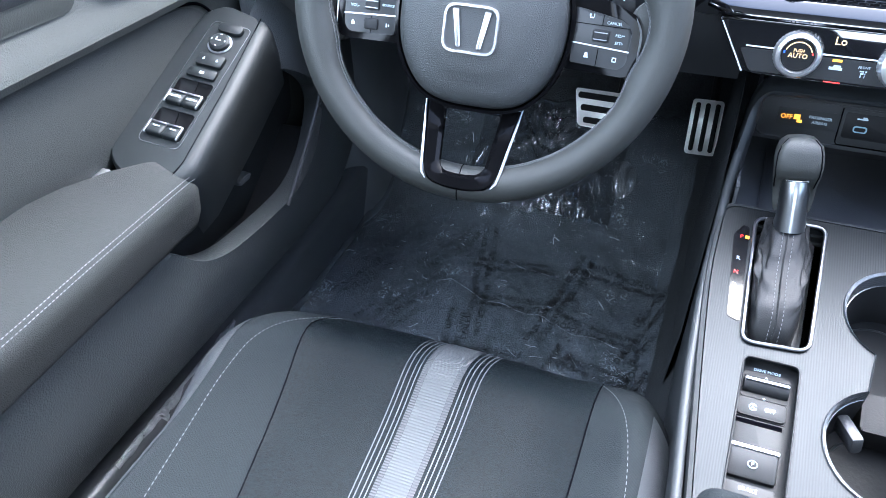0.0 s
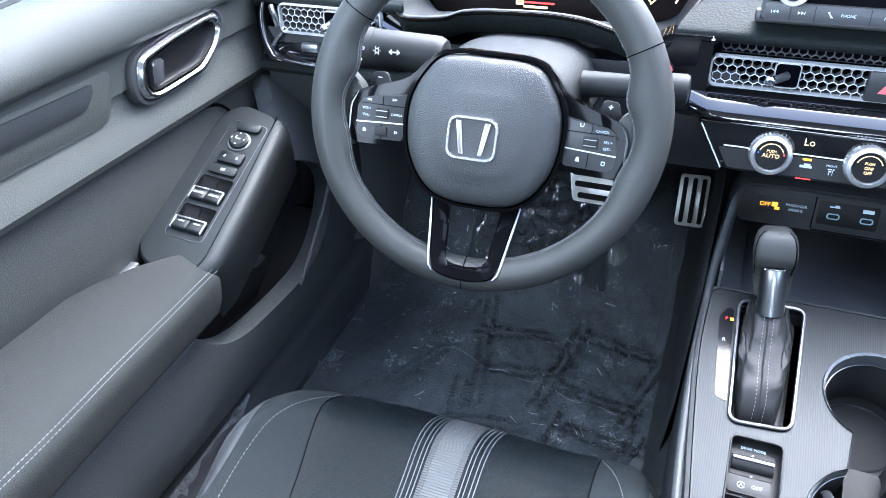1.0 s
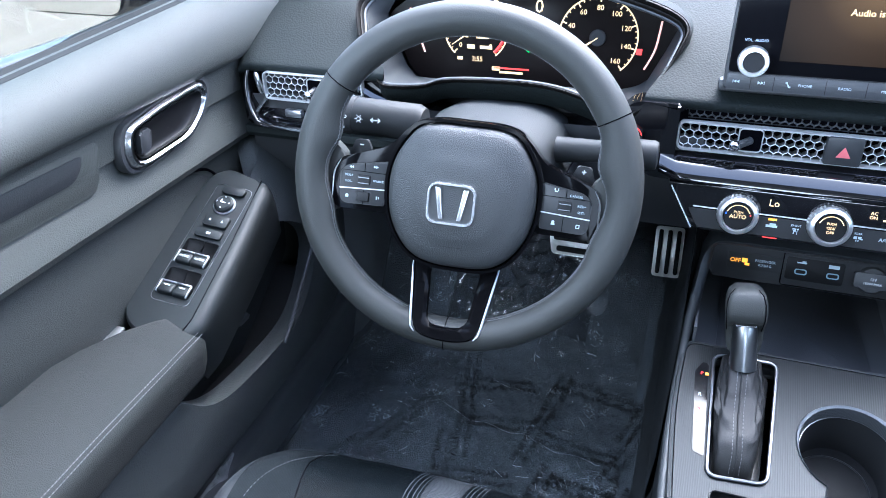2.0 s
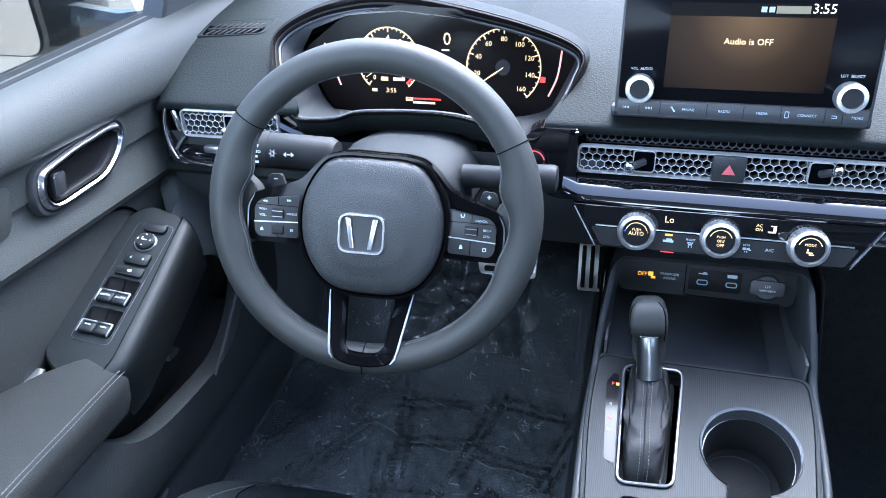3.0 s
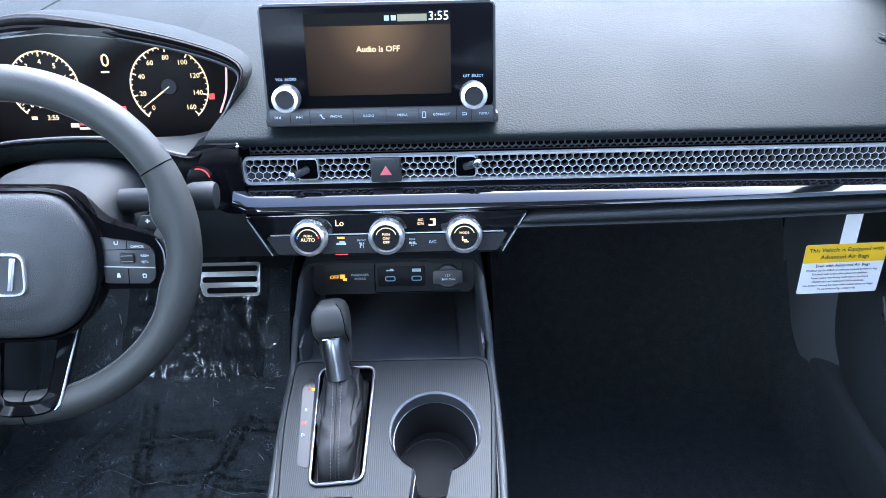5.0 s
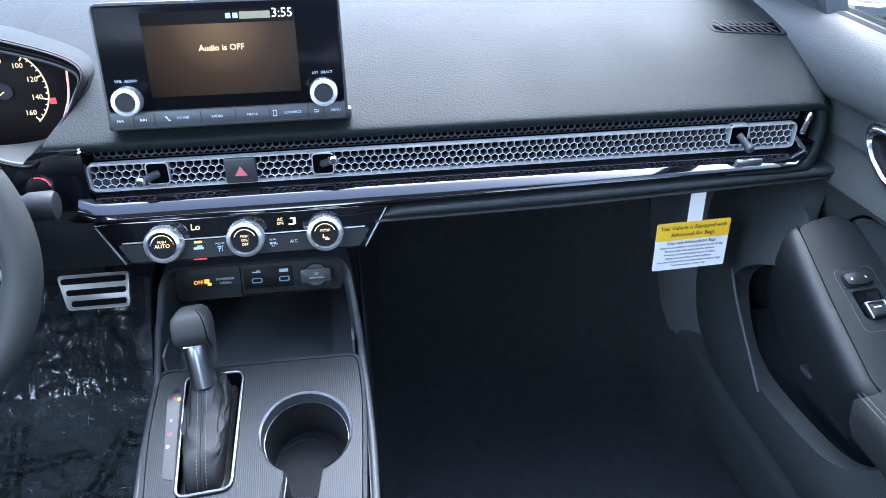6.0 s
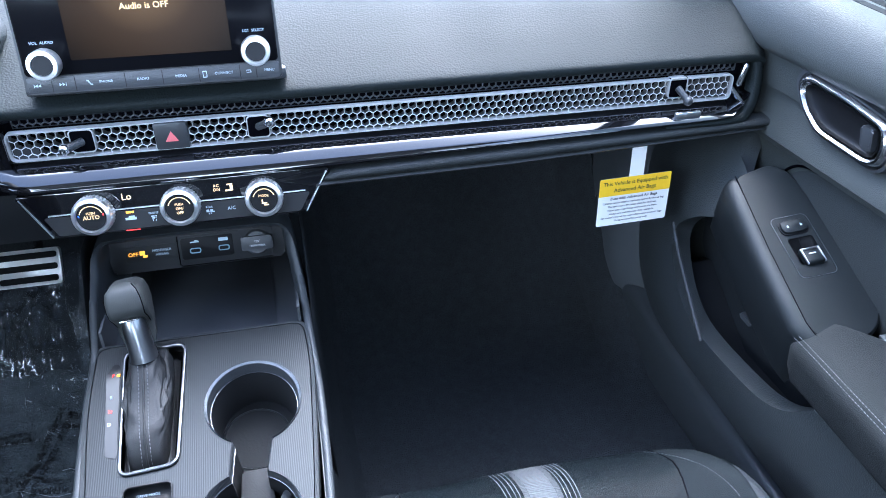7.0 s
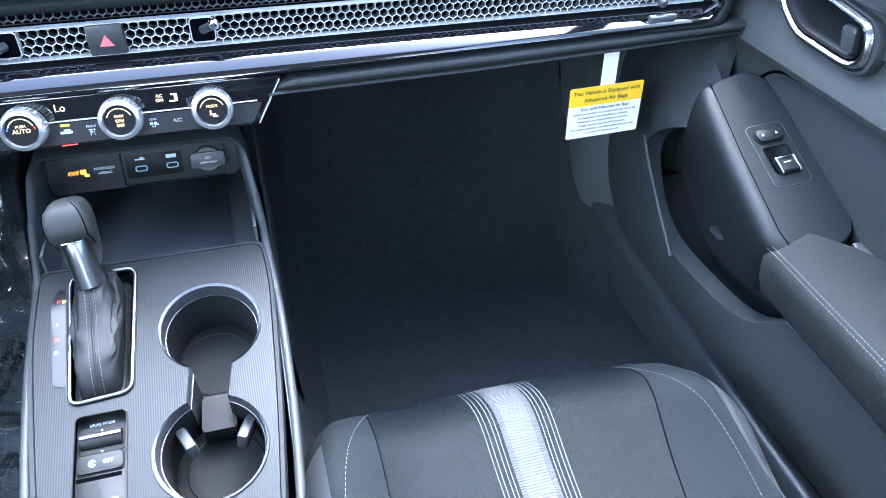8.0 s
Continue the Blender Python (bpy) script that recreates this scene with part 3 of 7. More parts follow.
# ---- doors ----
def door(s):
    left = s < 0
    d = thing("driver_door" if left else "passenger_door", "closed front door lined in dark grey grained plastic and cloth", "car door", group="front doors")

    def X(u):
        return s * u

    def yz(bm, u0):
        """From an outline drawn in (y, z) with depth towards the cabin to the door's place."""
        return move(bm, Matrix(((0, 0, -s, X(u0)), (1, 0, 0, 0), (0, 1, 0, 0), (0, 0, 0, 1))))

    # upper trim roll under the window
    prof = [(0.775, 0.806), (0.768, 0.813), (0.748, 0.8155), (0.722, 0.812), (0.708, 0.800), (0.700, 0.783), (0.697, 0.765), (0.697, 0.752), (0.700, 0.746), (0.709, 0.742), (0.711, 0.725), (0.711, 0.70)]

    def rise(y, z):
        """The window line climbs towards the front."""
        return z + 0.055 * (y - 0.85) * min(1, max(0, (z - 0.745) / 0.06))
    rows = [[(X(u), y, rise(y, z)) for u, z in prof] for y in (-0.45, -0.1, 0.2, 0.5, 0.75, 0.95, 1.15)]
    part("upper_trim", solid(grid(rows), -0.006), TRIM, d)
    seal = [(0.778, 0.806), (0.773, 0.822), (0.757, 0.8245), (0.750, 0.819), (0.743, 0.8225), (0.737, 0.8205), (0.734, 0.812)]
    part("window_seal", grid([[(X(u), y, rise(y, z)) for u, z in seal] for y in (-0.45, -0.1, 0.2, 0.5, 0.75, 0.95, 1.15)]), RUBBER, d, "black rubber window seal")
    # waist band that carries the handle
    prof = [(0.711, 0.702), (0.709, 0.682), (0.698, 0.662), (0.694, 0.648), (0.698, 0.640), (0.716, 0.634)]
    rows = [[(X(u), y, z) for u, z in prof] for y in (-0.45, 0.1, 0.5, 0.75, 0.95)]
    part("waist_band", grid(rows), TRIM, d)
    # pull recess behind the handle
    rec = prism(rounded([(-0.40, 0.70), (0.545, 0.678), (0.562, 0.728), (-0.40, 0.748)], [0.002, 0.012, 0.012, 0.002]), 0, 0.010, 0.002)
    part("pull_surround", yz(rec, 0.714), TRIM, d)
    # dark plate on the surround; its colour is the recess's shadow
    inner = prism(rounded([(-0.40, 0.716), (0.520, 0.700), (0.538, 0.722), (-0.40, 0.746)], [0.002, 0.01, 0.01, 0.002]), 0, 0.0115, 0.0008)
    part("pull_shade", yz(inner, 0.714), SHROUD, d, "dark plate drawn as the pull recess's shade")
    # cloth insert
    ins = prism(rounded([(-0.45, 0.50), (0.70, 0.50), (0.735, 0.60), (0.70, 0.632), (0.55, 0.640), (-0.45, 0.642)], [0.01, 0.05, 0.03, 0.03, 0.02, 0.01]), 0, 0.014, 0.006)
    part("cloth_insert", yz(ins, 0.722), DOORCLOTH, d, "charcoal cloth insert")
    part("insert_seam", tube(curve([(X(0.7085), y, z) for y, z in ((-0.45, 0.6435), (0.20, 0.6432), (0.54, 0.6410), (0.68, 0.6360), (0.727, 0.618), (0.730, 0.590), (0.712, 0.53))], 6), 0.0018, 6), SEAMVOID, d, "dark seam round the cloth insert")
    part("trim_seam", tube([(X(0.7095), y, 0.7420) for y in (-0.45, 0.1, 0.5, 0.93)], 0.0014, 6), SEAMVOID, d, "dark seam under the upper trim")
    back = prism([(-0.45, 0.18), (0.96, 0.18), (0.96, 0.66), (-0.45, 0.66)], 0, 0.012)
    part("back_panel", yz(back, 0.722), TRIM, d)
    # handle
    hout = resample(rounded([(0.590, 0.730), (0.581, 0.702), (0.586, 0.683), (0.602, 0.677), (0.688, 0.681), (0.722, 0.702), (0.737, 0.724), (0.732, 0.738), (0.716, 0.742), (0.650, 0.738)], 0.012, 4), 60)
    hin = resample(rounded([(0.604, 0.720), (0.598, 0.703), (0.601, 0.693), (0.610, 0.689), (0.682, 0.692), (0.708, 0.707), (0.718, 0.721), (0.715, 0.728), (0.705, 0.730), (0.650, 0.727)], 0.010, 4), 60)
    mid = Vector((0.660, 0.704))
    part("handle_bezel", yz(frame_of([mid + (p - mid) * 1.07 for p in hout], [mid + (p - mid) * 0.97 for p in hout], 0, 0.0120, 0.004), 0.709), PLAIN, d)
    h = part("door_handle", yz(grid([[(*a.lerp(b, f), 0.003 + 0.0145 * max(0, math.sin(math.pi * f)) ** 0.7) for a, b in zip(hout, hin)] for f in (0, 0.06, 0.14, 0.25, 0.4, 0.55, 0.7, 0.82, 0.91, 1.0)], closed_v=True), 0.710), HANDLE, d, "satin silver handle ring")
    # shallow dish in front of the trim; black stands for the cup's shade
    part("handle_cup", yz(grid([[(*(mid + (p - mid) * k), z) for p in hin] for k, z in ((1.03, 0.0060), (0.97, 0.0020), (0.90, 0.0002), (0.5, -0.0008), (0.02, -0.001))], closed_v=True), 0.7005), WELL, h, "shallow dark dish drawn as the handle's shaded hollow", smooth=60)
    lever = prism(rounded([(0.603, 0.694), (0.619, 0.694), (0.626, 0.718), (0.608, 0.719)], 0.004), 0, 0.009, 0.003)
    part("lever", yz(lever, 0.7025), PLAIN, h)

    # lower panel with the mouth of the pocket
    rim = [(0.640, 0.552), (0.690, 0.557), (0.735, 0.551), (0.772, 0.535), (0.803, 0.513), (0.822, 0.493), (0.829, 0.472), (0.824, 0.452), (0.800, 0.420), (0.772, 0.396), (0.742, 0.382), (0.705, 0.378), (0.650, 0.380), (0.595, 0.386), (0.558, 0.398), (0.532, 0.416), (0.510, 0.440), (0.480, 0.458), (0.40, 0.465), (0.30, 0.465)]
    sm = [(p.x, p.y) for p in curve([(a, b, 0) for a, b in rim], 4)]
    pts = [(-0.45, 0.235), (0.88, 0.295), (0.93, 0.303), (0.962, 0.322), (0.980, 0.360), (0.988, 0.42), (0.990, 0.636), (0.800, 0.636), (0.765, 0.598), (0.69, 0.582), (0.64, 0.572)] + sm + [(-0.45, 0.465)]
    low = prism(pts, 0, 0.028, 0.013, 5)
    bmesh.ops.triangulate(low, faces=[f for f in low.faces if len(f.verts) > 4])
    for k in range(30):
        bmesh.ops.bisect_plane(low, geom=low.verts[:] + low.edges[:] + low.faces[:], plane_co=(0, 0.25 + 0.0125 * k, 0), plane_no=(0, 1, 0))
    for k in range(15):
        bmesh.ops.bisect_plane(low, geom=low.verts[:] + low.edges[:] + low.faces[:], plane_co=(0.78 + 0.015 * k, 0, 0), plane_no=(1, 0, 0))
    yz(low, 0.662)
    for v in low.verts:
        k = max(0, 0.40 - v.co.z)
        v.co.x += s * (1.6 * k * k + max(0, v.co.y - 0.78) ** 2 * 0.9 + 4.2 * max(0, v.co.z - 0.515) ** 2)
    part("lower_panel", low, HARDTRIM, d, "dark grained lower door panel")
    floorp = prism([(0.72, 0.325), (0.30, 0.325), (0.28, 0.335), (0.28, 0.345), (0.71, 0.342), (0.83, 0.42), (0.85, 0.41)], 0, 0.09)
    part("pocket_floor", yz(floorp, 0.735), DARK, d)
    # dark sheet set before the back panel as the deep pocket's shade
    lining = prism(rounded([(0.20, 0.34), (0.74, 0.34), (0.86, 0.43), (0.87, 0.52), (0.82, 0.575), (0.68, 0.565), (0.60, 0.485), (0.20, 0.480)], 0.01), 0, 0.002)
    part("pocket_shade", yz(lining, 0.710), SHROUD, d, "dark sheet for the shade deep in the door pocket")
    part("pocket_tab", yz(prism(rect(0.026, 0.008, 0.003, (0.703, 0.408)), 0, 0.036, 0.003), 0.722), LEDGE, d, "small grey ledge in the pocket")
    part("trim_strip", tube(curve([(X(0.6375), 0.836, 0.490), (X(0.6335), 0.80, 0.456), (X(0.633), 0.712, 0.374)], 5), 0.0026, 8), LEDGE, d, "thin pale edge strip")

    # pod with the window switches, sloping down to the rear
    a = radians(23.5)
    P = Matrix.Translation((X(0.666), 0.633, 0.5735)) @ Matrix.Rotation(a, 4, "X") @ Matrix.Rotation(-s * radians(8), 4, "Y")
    out = [(-0.029, 0.106), (0.022, 0.116), (0.042, 0.099), (0.050, 0.0), (0.051, -0.085), (0.041, -0.114), (0.014, -0.128), (-0.032, -0.119), (-0.0405, -0.095), (-0.0365, 0.0)]
    out = rounded([(s * x, y) for x, y in out], [0.012, 0.02, 0.02, 0.05, 0.03, 0.02, 0.02, 0.012, 0.02, 0.05], 6)
    cut = [rect(0.041, 0.036, 0.004, (0.0, y + 0.003)) for y in (-0.018, -0.060)] if left else [rect(0.030, 0.036, 0.004, (0.007, -0.011))]
    mid2 = Vector((0, -0.004))
    small = [Vector(((p.x - mid2.x) * 0.93, mid2.y + (p.y - mid2.y) * 0.975)) for p in out]
    pod = part("switch_pod", join(grid([[(p.x * 0.97, p.y * 0.98, -0.060) for p in out], [(p.x, p.y, -0.014) for p in out], [(p.x * 0.995, p.y * 0.998, -0.008) for p in out], [(p.x * 0.98, p.y * 0.992, -0.0036) for p in out], [(p.x * 0.958, p.y * 0.984, -0.0010) for p in out], [(p.x, p.y, 0.0) for p in small]], closed_v=True), plate(small, cut, -0.0012, 0.0)), POD, d, "smooth grey switch pod", m=P)
    # wells are coloured darker than the pod to deepen their shade
    for h in cut:
        cx, cy = sum(p.x for p in h) / len(h), sum(p.y for p in h) / len(h)
        hy = max(p.y for p in h) - cy

        def deep(y):
            f = min(1, max(0, (cy + hy - y) / (1.3 * hy)))
            return -0.001 - 0.013 * math.sin(f * 1.571)
        part("switch_well", grid([[(p.x, p.y, -0.0006) for p in h], [(cx + (p.x - cx) * 0.97, p.y, deep(p.y) * 0.6) for p in h], [(cx + (p.x - cx) * 0.9, p.y, deep(p.y)) for p in h], [(cx + (p.x - cx) * 0.02, p.y, deep(p.y)) for p in h]], closed_v=True), WELL, pod, "scooped switch well, coloured dark for its shade", smooth=60)
    side = [(0.0, 0.0004), (0.004, 0.0006), (0.010, -0.0012), (0.0145, -0.0055), (0.0165, -0.012), (0.0165, -0.022), (0.015, -0.045), (0.011, -0.075), (0.006, -0.100)]

    def fold(y):
        return float(np.interp(y, (-0.12, -0.095, 0.0, 0.106), (0.0325, 0.0370, 0.0335, 0.0262)))
    rolls = []
    for y, k in ((0.1075, 0.1), (0.1060, 0.45), (0.102, 0.75), (0.096, 0.92), (0.085, 1.0), (0.06, 1.0), (0.0, 1.0), (-0.06, 1.0), (-0.095, 1.0), (-0.110, 0.92), (-0.117, 0.7), (-0.120, 0.3)):
        rolls.append([(-s * (fold(y) + u * k), y, z - (1 - k) * 0.008) for u, z in side])
    part("pod_side", grid(rolls), PODSIDE, pod, "bevelled inner side of the pod", smooth=60)
    part("pod_edge", tube([(-s * (fold(y) - 0.0004), y, 0.0003) for y in (0.106, 0.05, 0.0, -0.05, -0.095, -0.118)], 0.0006, 6), SEAMVOID, pod, "thin seam along the pod")

    def press(name, w, h, x, y, t=0.003, mt=POD, r=0.003, parent=pod, lab=""):
        return part(name, prism(rect(w, h, r), 0, t, min(0.0012, t / 2)), mt, parent, lab, m=Matrix.Translation((x, y, 0.0003)))

    q = -s  # towards the cabin
    if left:
        part("switch_plate", frame_of(rect(0.048, 0.172, 0.008, (0.0, 0.002)), rect(0.0472, 0.1712, 0.008, (0.0, 0.002)), 0, 0.0005), EDGE, pod)
        press("mirror_toggle", 0.030, 0.013, 0.002, 0.080, 0.004, POD, 0.006)
        kn = part("mirror_dial", lathe([(0, 0.007), (0.009, 0.007), (0.0115, 0.005), (0.012, 0)], 28), POD, pod, "round mirror dial", m=Matrix.Translation((-0.001, 0.058, 0)))
        part("dial_ring", lathe([(0.0118, 0.0012), (0.0138, 0.0012), (0.0138, 0), (0.0118, 0)], 28), SATIN, kn)
        part("dial_mark", bars([(0, 0, 0.006, 0.0012), (-0.003, 0.002, 0.0012, 0.004), (0, 0.008, 0.002, 0.001), (0, -0.008, 0.002, 0.001), (0.008, 0, 0.001, 0.002), (-0.008, 0, 0.001, 0.002)]), WHITE, kn, m=Matrix.Translation((0, 0, 0.0071)))
        b = press("lock_switch", 0.031, 0.016, 0.002, 0.032, 0.004)
        part("lock_mark", bars([(-0.008, -0.0006, 0.0022, 0.0020), (-0.0076, 0.0010, 0.0008, 0.0014), (0.008, -0.0006, 0.0022, 0.0020), (0.0076, 0.0010, 0.0008, 0.0014)]), GREYINK, b, m=Matrix.Translation((0, 0, 0.0041)))
        b = press("window_lock", 0.034, 0.012, 0.001, 0.0135, 0.003)
        part("window_mark", bars([(0, 0, 0.005, 0.003)]), WHITE, b, m=Matrix.Translation((0, 0, 0.0031)))
        for y, txt in ((-0.018, True), (-0.060, False)):
            for x in (-0.0098, 0.0098):
                sw = part("window_switch", move(box(0.019, 0.017, 0.010, (0, 0, 0.004), 0.0028, 3), Matrix.Rotation(radians(-12), 4, "X")), POD, pod, "window switch with a silver lip", m=Matrix.Translation((x * 0.98, y - 0.0075, -0.0045)))
                part("lip", join(box(0.0185, 0.0020, 0.003, (0, 0.0080, 0.0082), 0.0008), box(0.0016, 0.016, 0.003, (math.copysign(0.0090, x), 0.0, 0.0084), 0.0006)), SATIN, sw)
                if txt:
                    lettering("mark", "AUTO", 0.0046, WHITE, sw, Matrix.Translation((0, 0.001, 0.0094)) @ Matrix.Rotation(radians(-12), 4, "X"))
                else:
                    part("mark", bars([(0, 0.003, 0.007, 0.0012)]), WHITE, sw, m=Matrix.Translation((0, 0, 0.0098)) @ Matrix.Rotation(radians(-12), 4, "X"))
    else:
        part("switch_plate", frame_of(rect(0.044, 0.082, 0.008, (0.006, -0.004)), rect(0.0432, 0.0812, 0.008, (0.006, -0.004)), 0, 0.0005), EDGE, pod)
        press("lock_rim", 0.0335, 0.0195, 0.006, 0.021, 0.0012, WELL, r=0.008)
        b = press("lock_switch", 0.030, 0.016, 0.006, 0.021, 0.004, POD, r=0.007)
        part("lock_mark", bars([(-0.008, -0.0006, 0.0022, 0.0020), (-0.0076, 0.0010, 0.0008, 0.0014), (0.008, -0.0006, 0.0022, 0.0020), (0.0076, 0.0010, 0.0008, 0.0014)]), GREYINK, b, m=Matrix.Translation((0, 0, 0.0041)))
        sw = part("window_switch", move(box(0.022, 0.022, 0.010, (0, 0, 0.004), 0.0028, 3), Matrix.Rotation(radians(-12), 4, "X")), POD, pod, "window switch with a silver lip", m=Matrix.Translation((0.008, -0.021, -0.0045)))
        part("lip", join(box(0.0215, 0.0020, 0.003, (0, 0.0100, 0.0075), 0.0008), box(0.0018, 0.020, 0.003, (-0.0102, 0.0, 0.0086), 0.0007), box(0.0018, 0.020, 0.003, (0.0102, 0.0, 0.0086), 0.0007)), SATIN, sw)
        part("mark", bars([(0, 0.003, 0.008, 0.0014)]), WHITE, sw, m=Matrix.Translation((0, 0, 0.0098)) @ Matrix.Rotation(radians(-12), 4, "X"))

    # armrest: a tongue that laps over the end of the pod
    run = [(0.553, 0.512, 0.628, 0.646), (0.5505, 0.523, 0.619, 0.652), (0.544, 0.5305, 0.6135, 0.657), (0.530, 0.5352, 0.609, 0.664), (0.50, 0.5372, 0.606, 0.684), (0.46, 0.5384, 0.603, 0.702), (0.38, 0.540, 0.598, 0.722), (0.25, 0.543, 0.588, 0.729), (0.0, 0.545, 0.584, 0.733), (-0.40, 0.545, 0.584, 0.733)]
    rows = []
    for y, top, u0, u1 in run:
        deep = 0.070 - 0.05 * min(1, max(0, (y - 0.535) / 0.018)) ** 2
        ring = rounded([(u0 + 0.006, top - deep), (u1, top - deep), (u1, top), (u0, top - 0.016)], [0.008, 0.002, 0.004, min(0.020, (u1 - u0) * 0.55)], 4)
        rows.append([(X(p[0]), y, p[1]) for p in ring])
    arm = part("armrest", capped(rows), ARMSHADED, d, "padded charcoal armrest with a double row of light stitching", smooth=60)
    for off in (0.0040, 0.0080):
        line = [(X(u0 + off), y, top - 0.0175 + off * 0.55) for y, top, u0, u1 in run[2:-1]]
        part("stitching", stitches(curve(line, 5), 0.0030, 0.0014, 0.00042, lift=(-s * 0.0006, 0, 0.0008)), THREAD, arm)
    part("pull_plate", move(box(0.012, 0.06, 0.004, (0, 0, 0), 0.0015), Matrix.Translation((X(0.704), 0.490, 0.520)) @ Matrix.Rotation(radians(6), 4, "X")), SATIN, d, "slim grey plate beside the armrest")
    return d


door(-1), door(1)


# ---- wing mirrors ----
def wing_mirror(s):
    w = thing("wing_mirror", "black painted wing mirror outside the window", "mirror", group="wing mirrors")
    rows = []
    for k, (y, sx, sz) in enumerate(((0.995, 0.128, 0.088), (1.02, 0.138, 0.097), (1.08, 0.138, 0.094), (1.15, 0.125, 0.082), (1.20, 0.09, 0.055), (1.22, 0.04, 0.03))):
        rows.append([(s * 1.145 + sx * p[0], y, 0.800 + sz * p[1]) for p in rounded([(-1, -0.8), (1, -0.8), (1, 0.9), (-1, 1)], 0.45)])
    body = part("housing", capped(rows), PAINT, w)
    part("glass", move(prism(rect(0.232, 0.142, 0.035), 0, 0.003), Matrix.Translation((s * 1.148, 0.9935, 0.804)) @ Matrix.Rotation(radians(90), 4, "X")), MIRROR, w, "reflecting mirror glass")
    part("arm", tube([(s * 0.78, 1.08, 0.775), (s * 0.93, 1.07, 0.765), (s * 1.08, 1.06, 0.785)], [0.035, 0.026, 0.03], 10), PAINT, w)


wing_mirror(-1), wing_mirror(1)


# ---- dashboard ----
def dashboard():
    d = thing("dashboard", "grey soft-touch dashboard with a gloss black full-width trim", "dashboard")
    # top pad in three runs, leaving room for the instrument hood
    prof = [(0.806, 0.727), (0.800, 0.731), (0.799, 0.737), (0.805, 0.742), (0.83, 0.754), (0.87, 0.772), (0.92, 0.790), (1.0, 0.808), (1.12, 0.822), (1.40, 0.835)]

    def inner_edge(y, right):
        """Where the pad ends beside the opening for the instruments."""
        ys = (0.79, 0.807, 0.833, 0.862, 0.879, 0.90, 0.93, 0.96)
        xs = (-0.199, -0.194, -0.183, -0.173, -0.169, -0.166, -0.20, -0.25) if right else (-0.494, -0.497, -0.523, -0.543, -0.553, -0.558, -0.54, -0.50)
        return float(np.interp(y, ys, xs))

    def outer_edge(y):
        """Where the pad meets the door."""
        return float(np.interp(y, (0.80, 0.85, 0.90, 1.0, 1.4), (0.697, 0.711, 0.717, 0.730, 0.752)))

    def pad(x0, x1, n, pr, wrap=0):
        rows = []
        for i in range(n + 1):
            row = []
            for y, z in pr:
                a0, a1 = (inner_edge(y, True), outer_edge(y)) if wrap > 0 else (-outer_edge(y), inner_edge(y, False)) if wrap < 0 else (x0, x1)
                x = a0 + (a1 - a0) * i / n
                e = max(0, abs(x) - outer_edge(y) + 0.022) / 0.022 if wrap else 0
                row.append((x, y + 0.003 * e * e, z - 0.007 * e * e))
            rows.append(row)
        if wrap:
            last = rows[-1] if wrap > 0 else rows[0]
            rows.insert(len(rows) if wrap > 0 else 0, [(x * 1.002, y + 0.004, z - 0.07) for x, y, z in last])
        return grid(rows)
    fine = [tuple(p)[:2] for p in curve([(y, z, 0) for y, z in prof], 4)]
    part("top_pad", pad(-0.178, 0.690, 60, fine, 1), DASH, d, smooth=60)
    part("top_pad", pad(-0.690, -0.517, 20, fine, -1), DASH, d, smooth=60)
    part("top_pad", pad(-0.525, -0.170, 10, [(0.945, 0.70), (0.945, 0.785)] + [(y, z - 0.001) for y, z in prof[7:]]), DASH, d)
    # opening for the instruments: a leaning outline, drawn in x and z
    lean = [(-0.170, 0.786), (-0.173, 0.771), (-0.183, 0.750), (-0.194, 0.731), (-0.205, 0.7225), (-0.225, 0.7235), (-0.262, 0.731), (-0.295, 0.7362), (-0.334, 0.738), (-0.388, 0.737), (-0.425, 0.7345), (-0.446, 0.7290), (-0.480, 0.7265), (-0.500, 0.7285), (-0.515, 0.742), (-0.533, 0.758), (-0.547, 0.776), (-0.554, 0.791), (-0.541, 0.805), (-0.509, 0.818), (-0.467, 0.826), (-0.430, 0.8285), (-0.377, 0.827), (-0.308, 0.819), (-0.240, 0.808), (-0.189, 0.796)]
    roll = {17: (-0.566, 0.796), 18: (-0.553, 0.812), 19: (-0.517, 0.830), 20: (-0.470, 0.841), 21: (-0.432, 0.8445), 22: (-0.378, 0.8395), 23: (-0.306, 0.829), 24: (-0.236, 0.816), 25: (-0.182, 0.802)}
    roll.update({0: (-0.161, 0.788), 16: (-0.559, 0.778), 1: (-0.166, 0.772), 15: (-0.541, 0.757)})

    def at_lean(x, z, out=0.0):
        return Vector((x, 0.805 + 1.4 * (z - 0.73) - 0.81 * out, z + 0.58 * out))
    ridge = curve([at_lean(x, z) for x, z in lean], 5, True)
    outer = curve([at_lean(*roll.get(k, (x, z - 0.003))) for k, (x, z) in enumerate(lean)], 5, True)
    part("opening_ridge", tube(ridge, 0.0026, 8, True), RIDGELIT, d, "bevelled edge round the instruments, coloured pale as if skylit", smooth=80)
    # ridged roll: three shallow steps from the edge to the outside, then back over the dashboard
    rows = []
    for f, o in ((0.0, 0.002), (0.10, 0.0075), (0.22, 0.0085), (0.30, 0.0050), (0.36, 0.0085), (0.50, 0.0125), (0.62, 0.0125), (0.70, 0.0105), (0.78, 0.0110), (0.90, 0.0085), (1.0, 0.002)):
        row = []
        for p, q in zip(ridge, outer):
            wide = min(1, (q - p).length / 0.010)
            c = p.lerp(q, f)
            row.append(at_lean(c.x, c.z, o * wide))
        rows.append(row)
    part("hood_lip", grid(rows, closed_v=True), HOODLIP, d, "brown-black ridged roll of the hood", smooth=60)
    rows = [outer]
